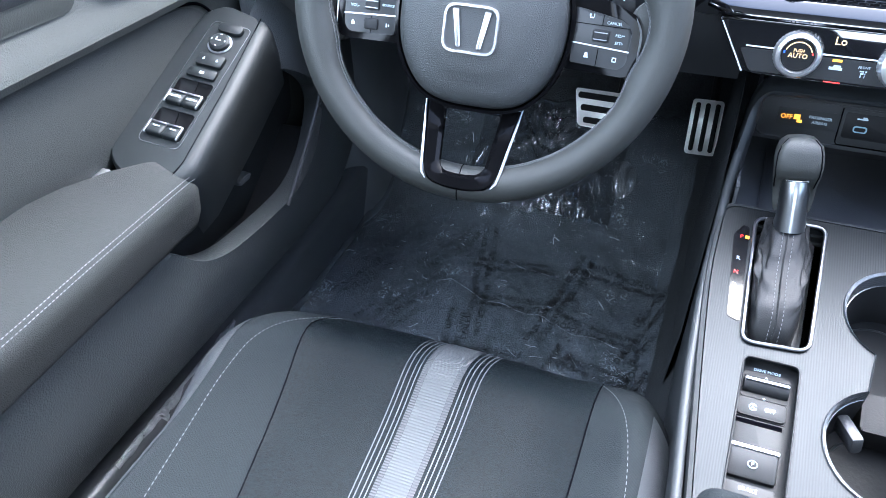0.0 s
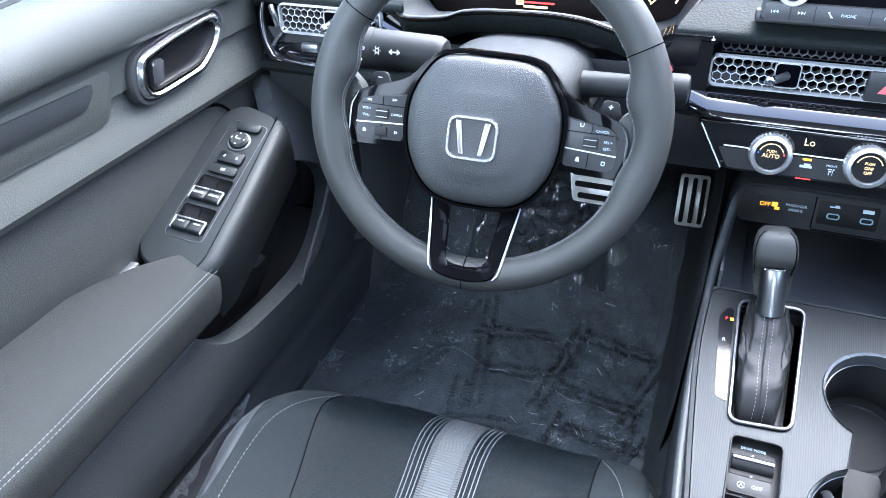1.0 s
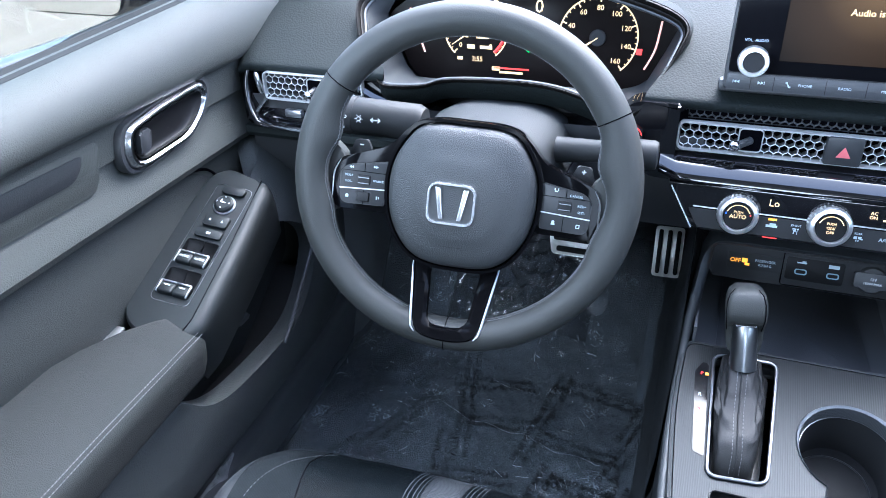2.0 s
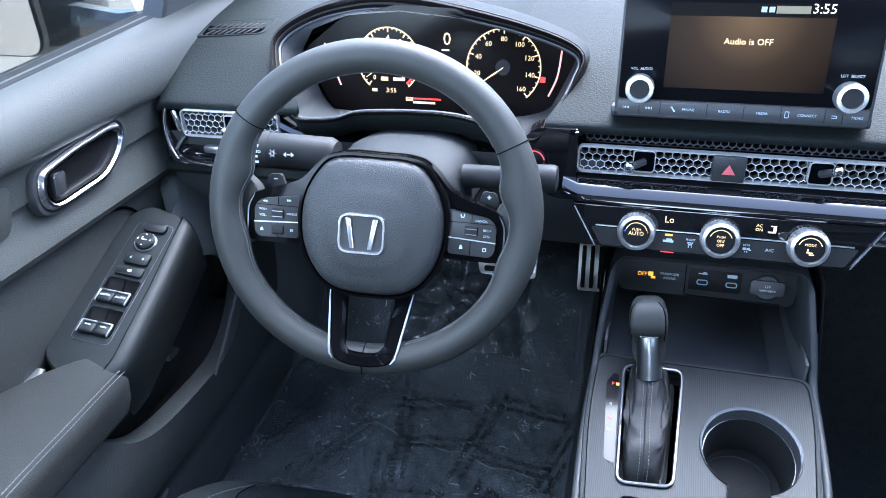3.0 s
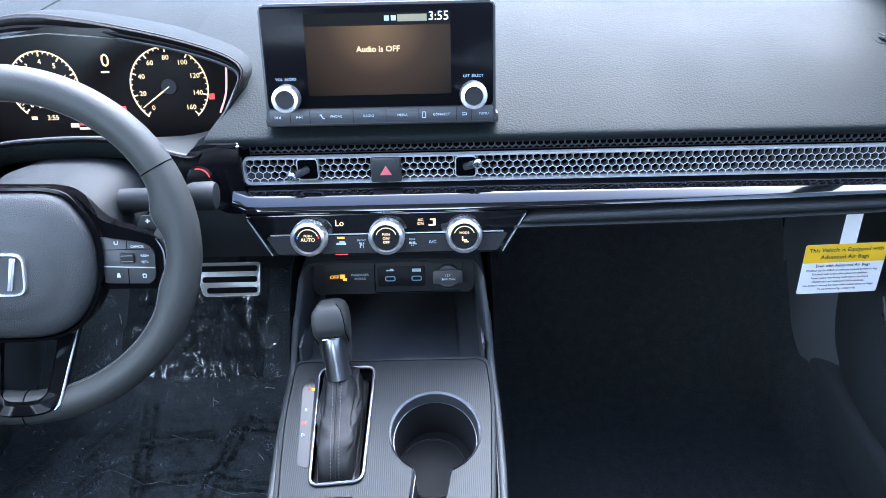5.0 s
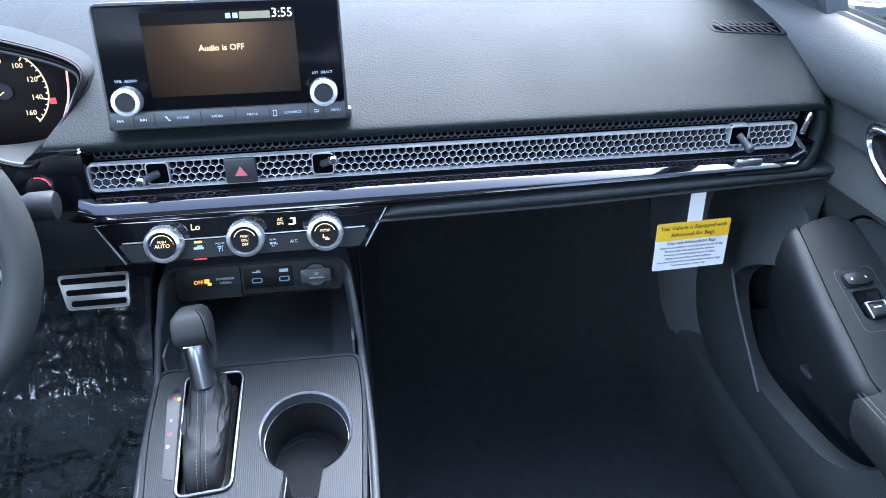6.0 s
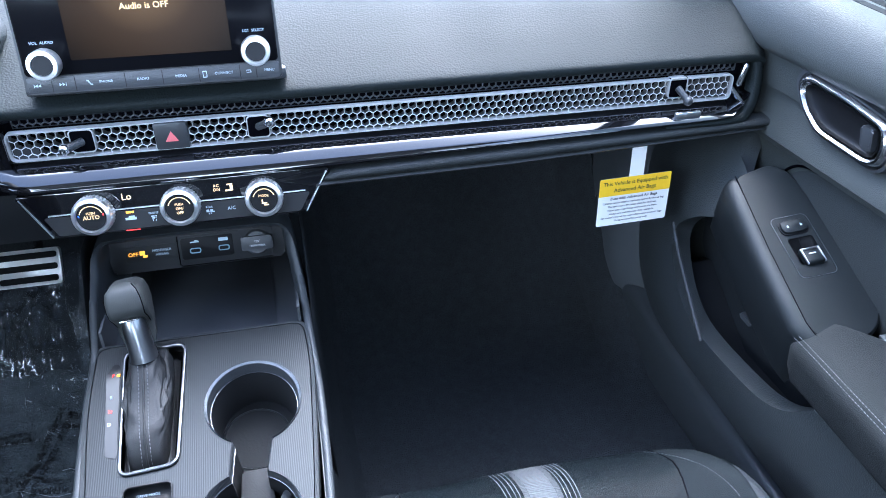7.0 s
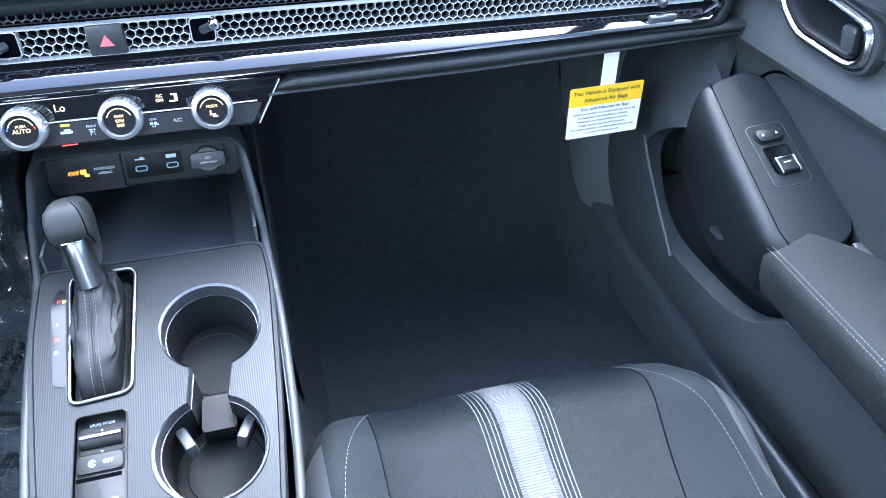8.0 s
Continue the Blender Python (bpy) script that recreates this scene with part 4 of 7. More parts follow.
    for dy, dz in ((0.010, 0.001), (0.05, -0.004), (0.10, -0.014), (0.17, -0.034)):
        rows.append([Vector((p.x * (1 + 0.15 * dy) + 0.36 * 0.15 * dy, p.y + dy, p.z + dz if p.z > 0.78 else p.z - 0.02 - dy * 0.2)) for p in outer])
    part("instrument_hood", grid(rows, closed_v=True), DASH, d, "curved hood over the instruments", smooth=60)
    # inner wall from the edge back to the display
    eye_x, eye_z = -0.36, 0.767
    glass = [(-0.536, 0.780), (-0.524, 0.748), (-0.512, 0.720), (-0.498, 0.704), (-0.45, 0.700), (-0.30, 0.700), (-0.222, 0.708), (-0.203, 0.722), (-0.185, 0.760), (-0.172, 0.792), (-0.235, 0.810), (-0.31, 0.822), (-0.40, 0.830), (-0.47, 0.824), (-0.52, 0.806)]
    deep = []
    for p in ridge:
        a = math.atan2(p.z - eye_z, p.x - eye_x)
        best = 0.3
        for i in range(len(glass)):
            (x0, z0), (x1, z1) = glass[i], glass[(i + 1) % len(glass)]
            det = math.cos(a) * (z0 - z1) - math.sin(a) * (x0 - x1)
            if abs(det) > 1e-9:
                r = ((x0 - eye_x) * (z0 - z1) - (z0 - eye_z) * (x0 - x1)) / det
                u = (math.cos(a) * (z0 - eye_z) - math.sin(a) * (x0 - eye_x)) / det
                if r > 0 and -1e-6 <= u <= 1 + 1e-6:
                    best = min(best, r)
        z = eye_z + best * math.sin(a)
        deep.append(Vector((eye_x + best * math.cos(a), 0.914 + 0.12 * (z - 0.765), z)))
    part("instrument_surround", grid([[p.lerp(q, f) for p, q in zip(ridge, deep)] for f in (0, 0.04, 0.2, 0.5, 0.8, 1)], closed_v=True), HOODLINE, d, "dark grey wall between the edge and the display", smooth=60)
    # gloss trim band: passenger run, driver run and left vent box
    gp = [(0.812, 0.728), (0.812, 0.686), (0.803, 0.6842), (0.7838, 0.6771), (0.7820, 0.6763), (0.7804, 0.6749), (0.7738, 0.6690), (0.7727, 0.6677), (0.7705, 0.6634), (0.7702, 0.6616), (0.7708, 0.6600), (0.7745, 0.6578), (0.785, 0.655)]
    xs = [-0.172 + 0.856 * i / 48 for i in range(49)]

    def taper(x, y, z):
        """The band narrows to the end caps and comes to a point beside the wheel."""
        z += 0.024 * max(0, x - 0.18) * min(1, max(0, (0.678 - z) / 0.018))
        low = 0.660 + 0.040 * max(0, (x - 0.59) / 0.095) ** 2.2
        k = max(0, (-0.150 - x) / 0.022)
        if z < low:
            y, z = y + 0.9 * (low - z), low
        return (x, y + 0.010 * k * k * (1 if y < 0.80 else 0), z + (0.004 * k if z < 0.682 else 0))
    part("gloss_trim", grid([[taper(x, y, z) for y, z in gp] for x in xs]), GLOSS, d, "gloss black trim", smooth=25)
    lip = curve([(-0.236, 0.800, 0.7150), (-0.205, 0.797, 0.7200), (-0.180, 0.7955, 0.7260), (-0.165, 0.798, 0.7300), (-0.152, 0.803, 0.7320)], 6)
    part("gloss_trim", grid([[p + Vector((0, 0.012, 0.0045)) for p in lip], [p + Vector((0, 0.003, 0.0035)) for p in lip], [p + Vector((0, -0.002, 0)) for p in lip], [p + Vector((0, 0.004, -0.007)) for p in lip]]), GLOSS, d, "gloss black trim", smooth=60)
    gl = [(0.812, 0.738), (0.812, 0.690), (0.803, 0.685), (0.792, 0.676), (0.789, 0.668), (0.795, 0.660)]
    part("gloss_trim", grid([[(x, y, z) for y, z in gl] for x in [-0.685 + 0.185 * i / 8 for i in range(9)]]), GLOSS, d, "gloss black trim")
    sw = curve([(-0.53, 0.80, 0.725), (-0.50, 0.805, 0.708), (-0.44, 0.81, 0.694), (-0.36, 0.82, 0.690), (-0.26, 0.815, 0.694), (-0.20, 0.805, 0.708), (-0.165, 0.80, 0.727)], 5)
    part("gloss_trim", grid([[(p.x, p.y + 0.03, p.z + 0.004) for p in sw], [(p.x, p.y, p.z) for p in sw], [(p.x, p.y - 0.004, p.z - 0.005) for p in sw], [(p.x, p.y + 0.006, p.z - 0.03) for p in sw]]), GLOSS, d, "gloss black trim")
    body = prism(rounded([(-0.240, 0.700), (-0.205, 0.736), (-0.158, 0.736), (-0.158, 0.652), (-0.185, 0.652)], [0.01, 0.01, 0.003, 0.003, 0.02]), 0, 0.03, 0.006, 3)
    part("gloss_trim", move(body, Matrix.Translation((0, 0.822, 0)) @ Matrix.Rotation(radians(90), 4, "X")), GLOSS, d, "gloss black trim")
    for s in (-1, 1):
        cap = prism(rounded([(0.815, 0.728), (0.86, 0.728), (0.86, 0.648), (0.815, 0.650)], 0.004), 0, 0.007, 0.002, both=True)
        part("end_cap", move(cap, Matrix(((0, 0, s, s * 0.680), (1, 0, 0, 0), (0, 1, 0, 0), (0, 0, 0, 1)))), DASH, d)
        inner = curve([(s * x, y, z) for x, y, z in ((0.6815, 0.804, 0.7290), (0.6825, 0.797, 0.7150), (0.6785, 0.789, 0.6960), (0.6675, 0.780, 0.6790), (0.6480, 0.7745, 0.6710), (0.5600, 0.7735, 0.6670))], 5)
        rim = curve([(s * x, y, z) for x, y, z in ((0.6930, 0.805, 0.7345), (0.6950, 0.798, 0.7150), (0.6915, 0.790, 0.6920), (0.6790, 0.780, 0.6710), (0.6540, 0.7715, 0.6625), (0.5600, 0.7740, 0.6640))], 5)
        if s < 0:
            rim = [p.lerp(q, 0.55) for p, q in zip(inner, rim)]
        sheet = [[p + Vector((0, 0.016, 0)) for p in inner], inner, [p.lerp(q, 0.25) + Vector((0, -0.0022, 0)) for p, q in zip(inner, rim)], [p.lerp(q, 0.7) + Vector((0, -0.0024, 0)) for p, q in zip(inner, rim)], rim, [q + Vector((s * 0.002, 0.008, -0.001)) for q in rim], [q + Vector((s * 0.002, 0.06, 0)) for q in rim]]
        part("end_border", grid(sheet), DASH if s > 0 else GLOSS, d, "soft border round the end of the trim" if s > 0 else "gloss black border of the side vent", smooth=70)
    # passenger-side soft roll under the trim and glove box
    rp = [(0.790, 0.6545), (0.777, 0.6536), (0.7705, 0.6518), (0.7680, 0.6491), (0.7672, 0.6458), (0.7680, 0.6425), (0.7702, 0.6405)]
    ends = [(0.1500, 0.0), (0.1515, 0.35), (0.1550, 0.62), (0.1620, 0.88), (0.1720, 1.0)]

    def pad_rows(pr, xs):
        """Rounded off towards the climate panel."""
        low = min(z for y, z in pr)

        def lift(x, z):
            """Both edges climb towards the door, the lower one faster."""
            f = min(1, max(0, (0.6545 - z) / 0.022))
            return z + (1 - f) * float(np.interp(x, (0.15, 0.34, 0.53, 0.70), (0, 0.0045, 0.0085, 0.0125))) + f * float(np.interp(x, (0.15, 0.37, 0.53, 0.66, 0.705), (0.004, 0.006, 0.0125, 0.0175, 0.019)))
        return [[(x, y + 0.012 * (1 - k) ** 2, lift(x, low + (z - low) * k)) for y, z in pr] for x, k in xs]
    along = [(0.172 + 0.533 * i / 14, 1.0) for i in range(1, 15)]
    part("lower_pad", grid(pad_rows(rp, ends + along)), LOWERPAD, d, "grained soft pad over the glove box", smooth=60)
    lp = [(0.7730, 0.6405), (0.7735, 0.6397), (0.7690, 0.6386), (0.7672, 0.6365), (0.7690, 0.6341), (0.776, 0.6326), (0.83, 0.6314), (0.95, 0.6302), (1.25, 0.6290)]
    part("lower_lip", grid(pad_rows(lp, [(0.1420, 0.6), (0.1440, 0.9), (0.1480, 1.0)] + along)), LOWERPAD, d, "thin lip under the soft pad", smooth=60)
    kp = [(0.800, 0.700), (0.800, 0.66), (0.805, 0.62), (0.830, 0.575), (0.88, 0.560), (1.2, 0.60)]
    part("knee_panel", grid([[(x, y, z) for y, z in kp] for x in [-0.69 + 0.56 * i / 12 for i in range(13)]]), PLAIN, d)
    lb = [(0.797, 0.662), (0.788, 0.660), (0.786, 0.652), (0.790, 0.646), (0.805, 0.643)]
    part("lower_roll", grid([[(x, y, z) for y, z in lb] for x in (-0.69, -0.60, -0.52, -0.46)]), DASH, d)
    # honeycomb air vents
    backs = []
    for nm, x0, x1, z0, z1 in (("center_vent", -0.158, 0.655, 0.6855, 0.7175), ("side_vent", -0.6595, -0.5225, 0.695, 0.731)):
        v = part(nm, frame_of(rect(x1 - x0, z1 - z0, 0.008, ((x0 + x1) / 2, (z0 + z1) / 2)), rect(x1 - x0 - 0.0042, z1 - z0 - 0.0042, 0.006, ((x0 + x1) / 2, (z0 + z1) / 2)), 0, 0.008, 0.002), HONEY, d, "silver vent frame", m=Matrix.Translation((0, 0.803, 0)) @ Matrix.Rotation(radians(90), 4, "X"))
        v.matrix_basis = Matrix.Translation((0, 0.803, 0)) @ Matrix.Rotation(radians(90), 4, "X")
        inv = v.matrix_basis.inverted()
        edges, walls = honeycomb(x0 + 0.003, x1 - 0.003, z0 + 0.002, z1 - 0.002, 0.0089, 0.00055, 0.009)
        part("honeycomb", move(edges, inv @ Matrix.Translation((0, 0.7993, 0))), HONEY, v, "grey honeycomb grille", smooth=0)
        # cell walls take the darker copy so that their depth reads shaded
        part("grille_depth", move(walls, inv @ Matrix.Translation((0, 0.7993, 0))), GRILLESHADE, v, "inner walls of the cells, coloured dark for shade", smooth=0)
    # black box behind the grille, coloured as the shade inside the vent
    part("vent_shade", box(0.84, 0.004, 0.05, (0.25, 0.8105, 0.703)), SEAMVOID, d)
    edges, walls = honeycomb(-0.150, 0.66, 0, 0.010, 0.0078, 0.0007, 0.004)
    part("top_mesh", move(join(edges, walls), Matrix.Translation((0, 0.8055, 0.7185))), SOFT, d, "black honeycomb strip", smooth=0)
    # defroster outlets
    for s in (-1, 1):
        o = [(s * 0.597, 0.985), (s * 0.599, 0.934), (s * 0.700, 0.917), (s * 0.704, 0.970)]
        M = Matrix.Translation((0, 0.935, 0.7925)) @ Matrix.Rotation(radians(12), 4, "X") @ Matrix.Translation((0, -0.935, 0))
        fr = part("defroster", frame_of(rounded(o, 0.012), rounded([(Vector(p) - Vector((s * 0.649, 0.946))) * 0.82 + Vector((s * 0.649, 0.946)) for p in o], 0.010), -0.01, 0.0025, 0.0015), DASH, d, m=M)
        # black plate filling the outlet as its inner shade
        part("vent_shade", prism(rounded([(Vector(p) - Vector((s * 0.649, 0.946))) * 0.83 + Vector((s * 0.649, 0.946)) for p in o], 0.010), -0.008, 0.0022), SEAMVOID, fr)
        for k in range(8):
            part("slat", move(box(0.0030, 0.017, 0.004, (0, 0, 0), 0.001), Matrix.Translation((s * (0.617 + 0.0092 * k), 0.9575 - 0.0012 * k, 0.0015)) @ Matrix.Rotation(radians(s * 25), 4, "Z")), DARK, fr)
            part("slat", move(box(0.0030, 0.017, 0.004, (0, 0, 0), 0.001), Matrix.Translation((s * (0.617 + 0.0092 * k), 0.9400 - 0.0012 * k, 0.0015)) @ Matrix.Rotation(radians(s * 25), 4, "Z")), DARK, fr)
        part("slat", move(box(0.080, 0.0030, 0.005, (0, 0, 0), 0.001), Matrix.Translation((s * 0.649, 0.9440, 0.0020)) @ Matrix.Rotation(radians(-s * 7), 4, "Z")), DARK, fr)
    # climate panel
    P = Matrix.Translation((0, 0.768, 0.6345)) @ Matrix.Rotation(radians(75), 4, "X")
    o = rounded([(-0.160, 0.024), (-0.132, -0.023), (0.132, -0.023), (0.160, 0.024)], [0.004, 0.012, 0.012, 0.004])
    c = part("climate_panel", prism(o, -0.05, 0.0, 0.002), GLOSS, d, "gloss black climate panel with three ringed dials", m=P)
    part("chrome_line", join(box(0.262, 0.0013, 0.001, (0, 0.001, 0.0005)), move(box(0.0013, 0.050, 0.001), Matrix.Translation((-0.143, -0.001, 0.0005)) @ Matrix.Rotation(radians(31), 4, "Z")), move(box(0.0013, 0.050, 0.001), Matrix.Translation((0.143, -0.001, 0.0005)) @ Matrix.Rotation(radians(-31), 4, "Z"))), SATIN, c)
    keys = prism(rounded([(-0.136, -0.001), (-0.124, -0.021), (0.124, -0.021), (0.136, -0.001)], 0.003), 0, 0.0008)
    part("key_strip", keys, PANELS, c, "matt key strip")
    part("key_gap", bars([(x, -0.010, 0.0008, 0.018) for x in (-0.028, 0.028)], 0.0004), DARK, c, m=Matrix.Translation((0, 0, 0.001)))
    for i, x in enumerate((-0.0865, 0.0, 0.0865)):
        k = part("dial", lathe([(0, 0.016), (0.0138, 0.016), (0.0146, 0.0145)], 40), WELL, c, "climate dial with a silver ring", m=Matrix.Translation((x, -0.001, 0)))
        part("dial_ring", lathe([(0.0142, 0.015), (0.0155, 0.0185), (0.0188, 0.0165), (0.0202, 0.012)], 40), RINGS, k)
        teeth = lathe([(0.0202, 0.012), (0.0207, 0.001)], 72)
        for j, vv in enumerate(teeth.verts):
            if (j // 1) % 2:
                vv.co.x *= 0.96
                vv.co.y *= 0.96
        part("knurl", teeth, RINGS, k, smooth=0)
        arc = [(0.0115 * math.cos(a), 0.0115 * math.sin(a), 0.0163) for a in [radians(20 + 140 * q / 12) for q in range(13)]]
        part("arc_mark", tube(arc, 0.0005, 5), AMBER, k)
        if i == 0:
            part("cold_mark", box(0.0012, 0.002, 0.0005, (-0.0118, 0.002, 0.0163)), mat("blue_glow", (0.05, 0.15, 1.0), emit=0.06, vary=0), k)
            part("hot_mark", box(0.0012, 0.002, 0.0005, (0.0118, 0.002, 0.0163)), RED, k)
        for q, (txt, sz) in enumerate(((("PUSH", 0.0038), ("AUTO", 0.0058)), (("PUSH", 0.0036), ("ON/", 0.0042), ("OFF", 0.0042)), (("MODE", 0.0038), ("", 0)))[i]):
            if txt:
                lettering("dial_word", txt, sz, AMBER, k, Matrix.Translation((0, 0.004 - 0.0045 * q, 0.0162)))
    part("mode_mark", bars([(0.0, -0.004, 0.006, 0.0012), (-0.002, -0.002, 0.0014, 0.004), (0.002, -0.006, 0.005, 0.0012)]), AMBER, c, m=Matrix.Translation((0.0865, -0.001, 0.0163)))
    lettering("readout", "Lo", 0.0100, AMBER, c, Matrix.Translation((-0.053, 0.0135, 0.0006)))
    part("fan_mark", bars([(0.052, 0.016, 0.006, 0.0014), (0.0535, 0.012, 0.003, 0.006), (0.050, 0.0095, 0.006, 0.0016)]), AMBER, c, m=Matrix.Translation((0, 0, 0.0005)))
    lettering("readout", "AC", 0.0046, AMBER, c, Matrix.Translation((0.038, 0.0155, 0.0006)))
    lettering("readout", "ON", 0.0046, AMBER, c, Matrix.Translation((0.038, 0.0112, 0.0006)))
    lettering("key_word", "FRONT", 0.0030, GREYINK, c, Matrix.Translation((-0.029, -0.0065, 0.001)))
    lettering("key_word", "REAR", 0.0030, GREYINK, c, Matrix.Translation((0.028, -0.0065, 0.001)))
    part("key_lamp", box(0.008, 0.0022, 0.0005, (-0.052, -0.003, 0.001)), ORANGE, c)
    part("key_lamp", box(0.014, 0.0010, 0.0005, (-0.052, -0.0225, 0.0005)), RED, c)
    part("key_mark", bars([(-0.052, -0.010, 0.011, 0.0025), (-0.051, -0.008, 0.006, 0.002), (-0.029, -0.0098, 0.006, 0.0012), (-0.029, -0.0118, 0.004, 0.0016), (-0.0305, -0.0142, 0.0008, 0.0022), (-0.0275, -0.0142, 0.0008, 0.0022), (0.028, -0.0105, 0.007, 0.0026), (0.032, -0.0118, 0.002, 0.0010), (0.027, -0.0135, 0.0008, 0.0018), (0.029, -0.0135, 0.0008, 0.0018)]), GREYINK, c, m=Matrix.Translation((0, 0, 0.001)))
    lettering("key_word", "A/C", 0.0052, GREYINK, c, Matrix.Translation((0.051, -0.010, 0.001)))
    # hazard switch and vent tabs
    hz = part("hazard_switch", move(box(0.034, 0.012, 0.030, (0, 0, 0), 0.0025), Matrix.Translation((0.001, 0.7985, 0.7015))), PLAIN, d, "square hazard switch with a red triangle")
    tri = prism([(-0.0066, -0.0050), (0.0066, -0.0050), (0, 0.0062)], 0, 0.0006)
    part("triangle", move(tri, Matrix.Translation((0.001, 0.7925, 0.701)) @ Matrix.Rotation(radians(90), 4, "X")), mat("pink_print", (0.55, 0.12, 0.13), 0.6, vary=0), hz)
    for x, z, dx, dz, mt, nm in ((-0.086, 0.7035, -0.013, -0.001, CHROME, "vent_tab"), (0.090, 0.703, 0.010, 0.009, CHROME, "vent_tab"), (0.581, 0.706, 0.006, -0.010, PLAIN, "vent_tab"), (-0.585, 0.714, -0.003, -0.003, CHROME, "vent_tab")):
        tb = part(nm, move(frame_of(rect(0.024, 0.0255, 0.005), rect(0.0215, 0.023, 0.004), 0, 0.0095, 0.0006), Matrix.Translation((x, 0.8035, z)) @ Matrix.Rotation(radians(90), 4, "X")), HONEY, d, "vent tab with a round end")
        # solid black block that draws the dark inside of the tab frame
        part("tab_shade", box(0.0225, 0.004, 0.024, (x, 0.7975, z)), SEAMVOID, tb)
        part("stem", tube([(x, 0.795, z), (x + dx, 0.780, z + dz)], 0.0042, 10), PLAIN, tb)
        part("tip", move(lathe([(0, 0.0048), (0.0030, 0.0042), (0.0052, 0.0018), (0.0056, -0.001), (0.0045, -0.004), (0, -0.005)], 16), Matrix.Translation((x + dx * 1.15, 0.779, z + dz * 1.15)) @ Matrix.Rotation(radians(90), 4, "X")), mt, tb)
    part("vent_wheel", box(0.034, 0.006, 0.008, (0.590, 0.778, 0.678), 0.002), SATIN, d)
    part("vent_wheel", move(join(box(0.024, 0.010, 0.0105, (0, 0, 0), 0.003), box(0.004, 0.0115, 0.0020, (-0.004, 0, 0)), box(0.004, 0.0115, 0.0020, (0.003, 0, 0))), Matrix.Translation((-0.618, 0.7925, 0.6815))), SATIN, d, "ribbed silver thumb wheel")
    for s in (-1, 1):
        # chrome rod added in the shape of the glint beside the vent
        part("vent_glint", tube([(s * 0.655, 0.800, 0.700), (s * 0.672, 0.786, 0.677)], 0.0030, 8), CHROME, d)
        part("end_trim", move(box(0.008, 0.012, 0.030, (0, 0, 0), 0.0035, 3), Matrix.Translation((s * 0.668, 0.802, 0.714)) @ Matrix.Rotation(s * radians(12), 4, "Y")), CHROME, d)
    sb = part("start_button", move(lathe([(0, 0.006), (0.012, 0.006), (0.014, 0.004), (0.015, 0)], 28), Matrix.Translation((-0.206, 0.7925, 0.696)) @ Matrix.Rotation(radians(80), 4, "X")), GLOSS, d, "round start button with a red rim")
    part("rim_light", move(tube([(0.0127 * math.cos(radians(15 + 11 * q)), 0.0127 * math.sin(radians(15 + 11 * q)), 0.0058) for q in range(9)], 0.0006, 6), Matrix.Translation((-0.206, 0.7925, 0.696)) @ Matrix.Rotation(radians(80), 4, "X")), RED, sb)
    return d


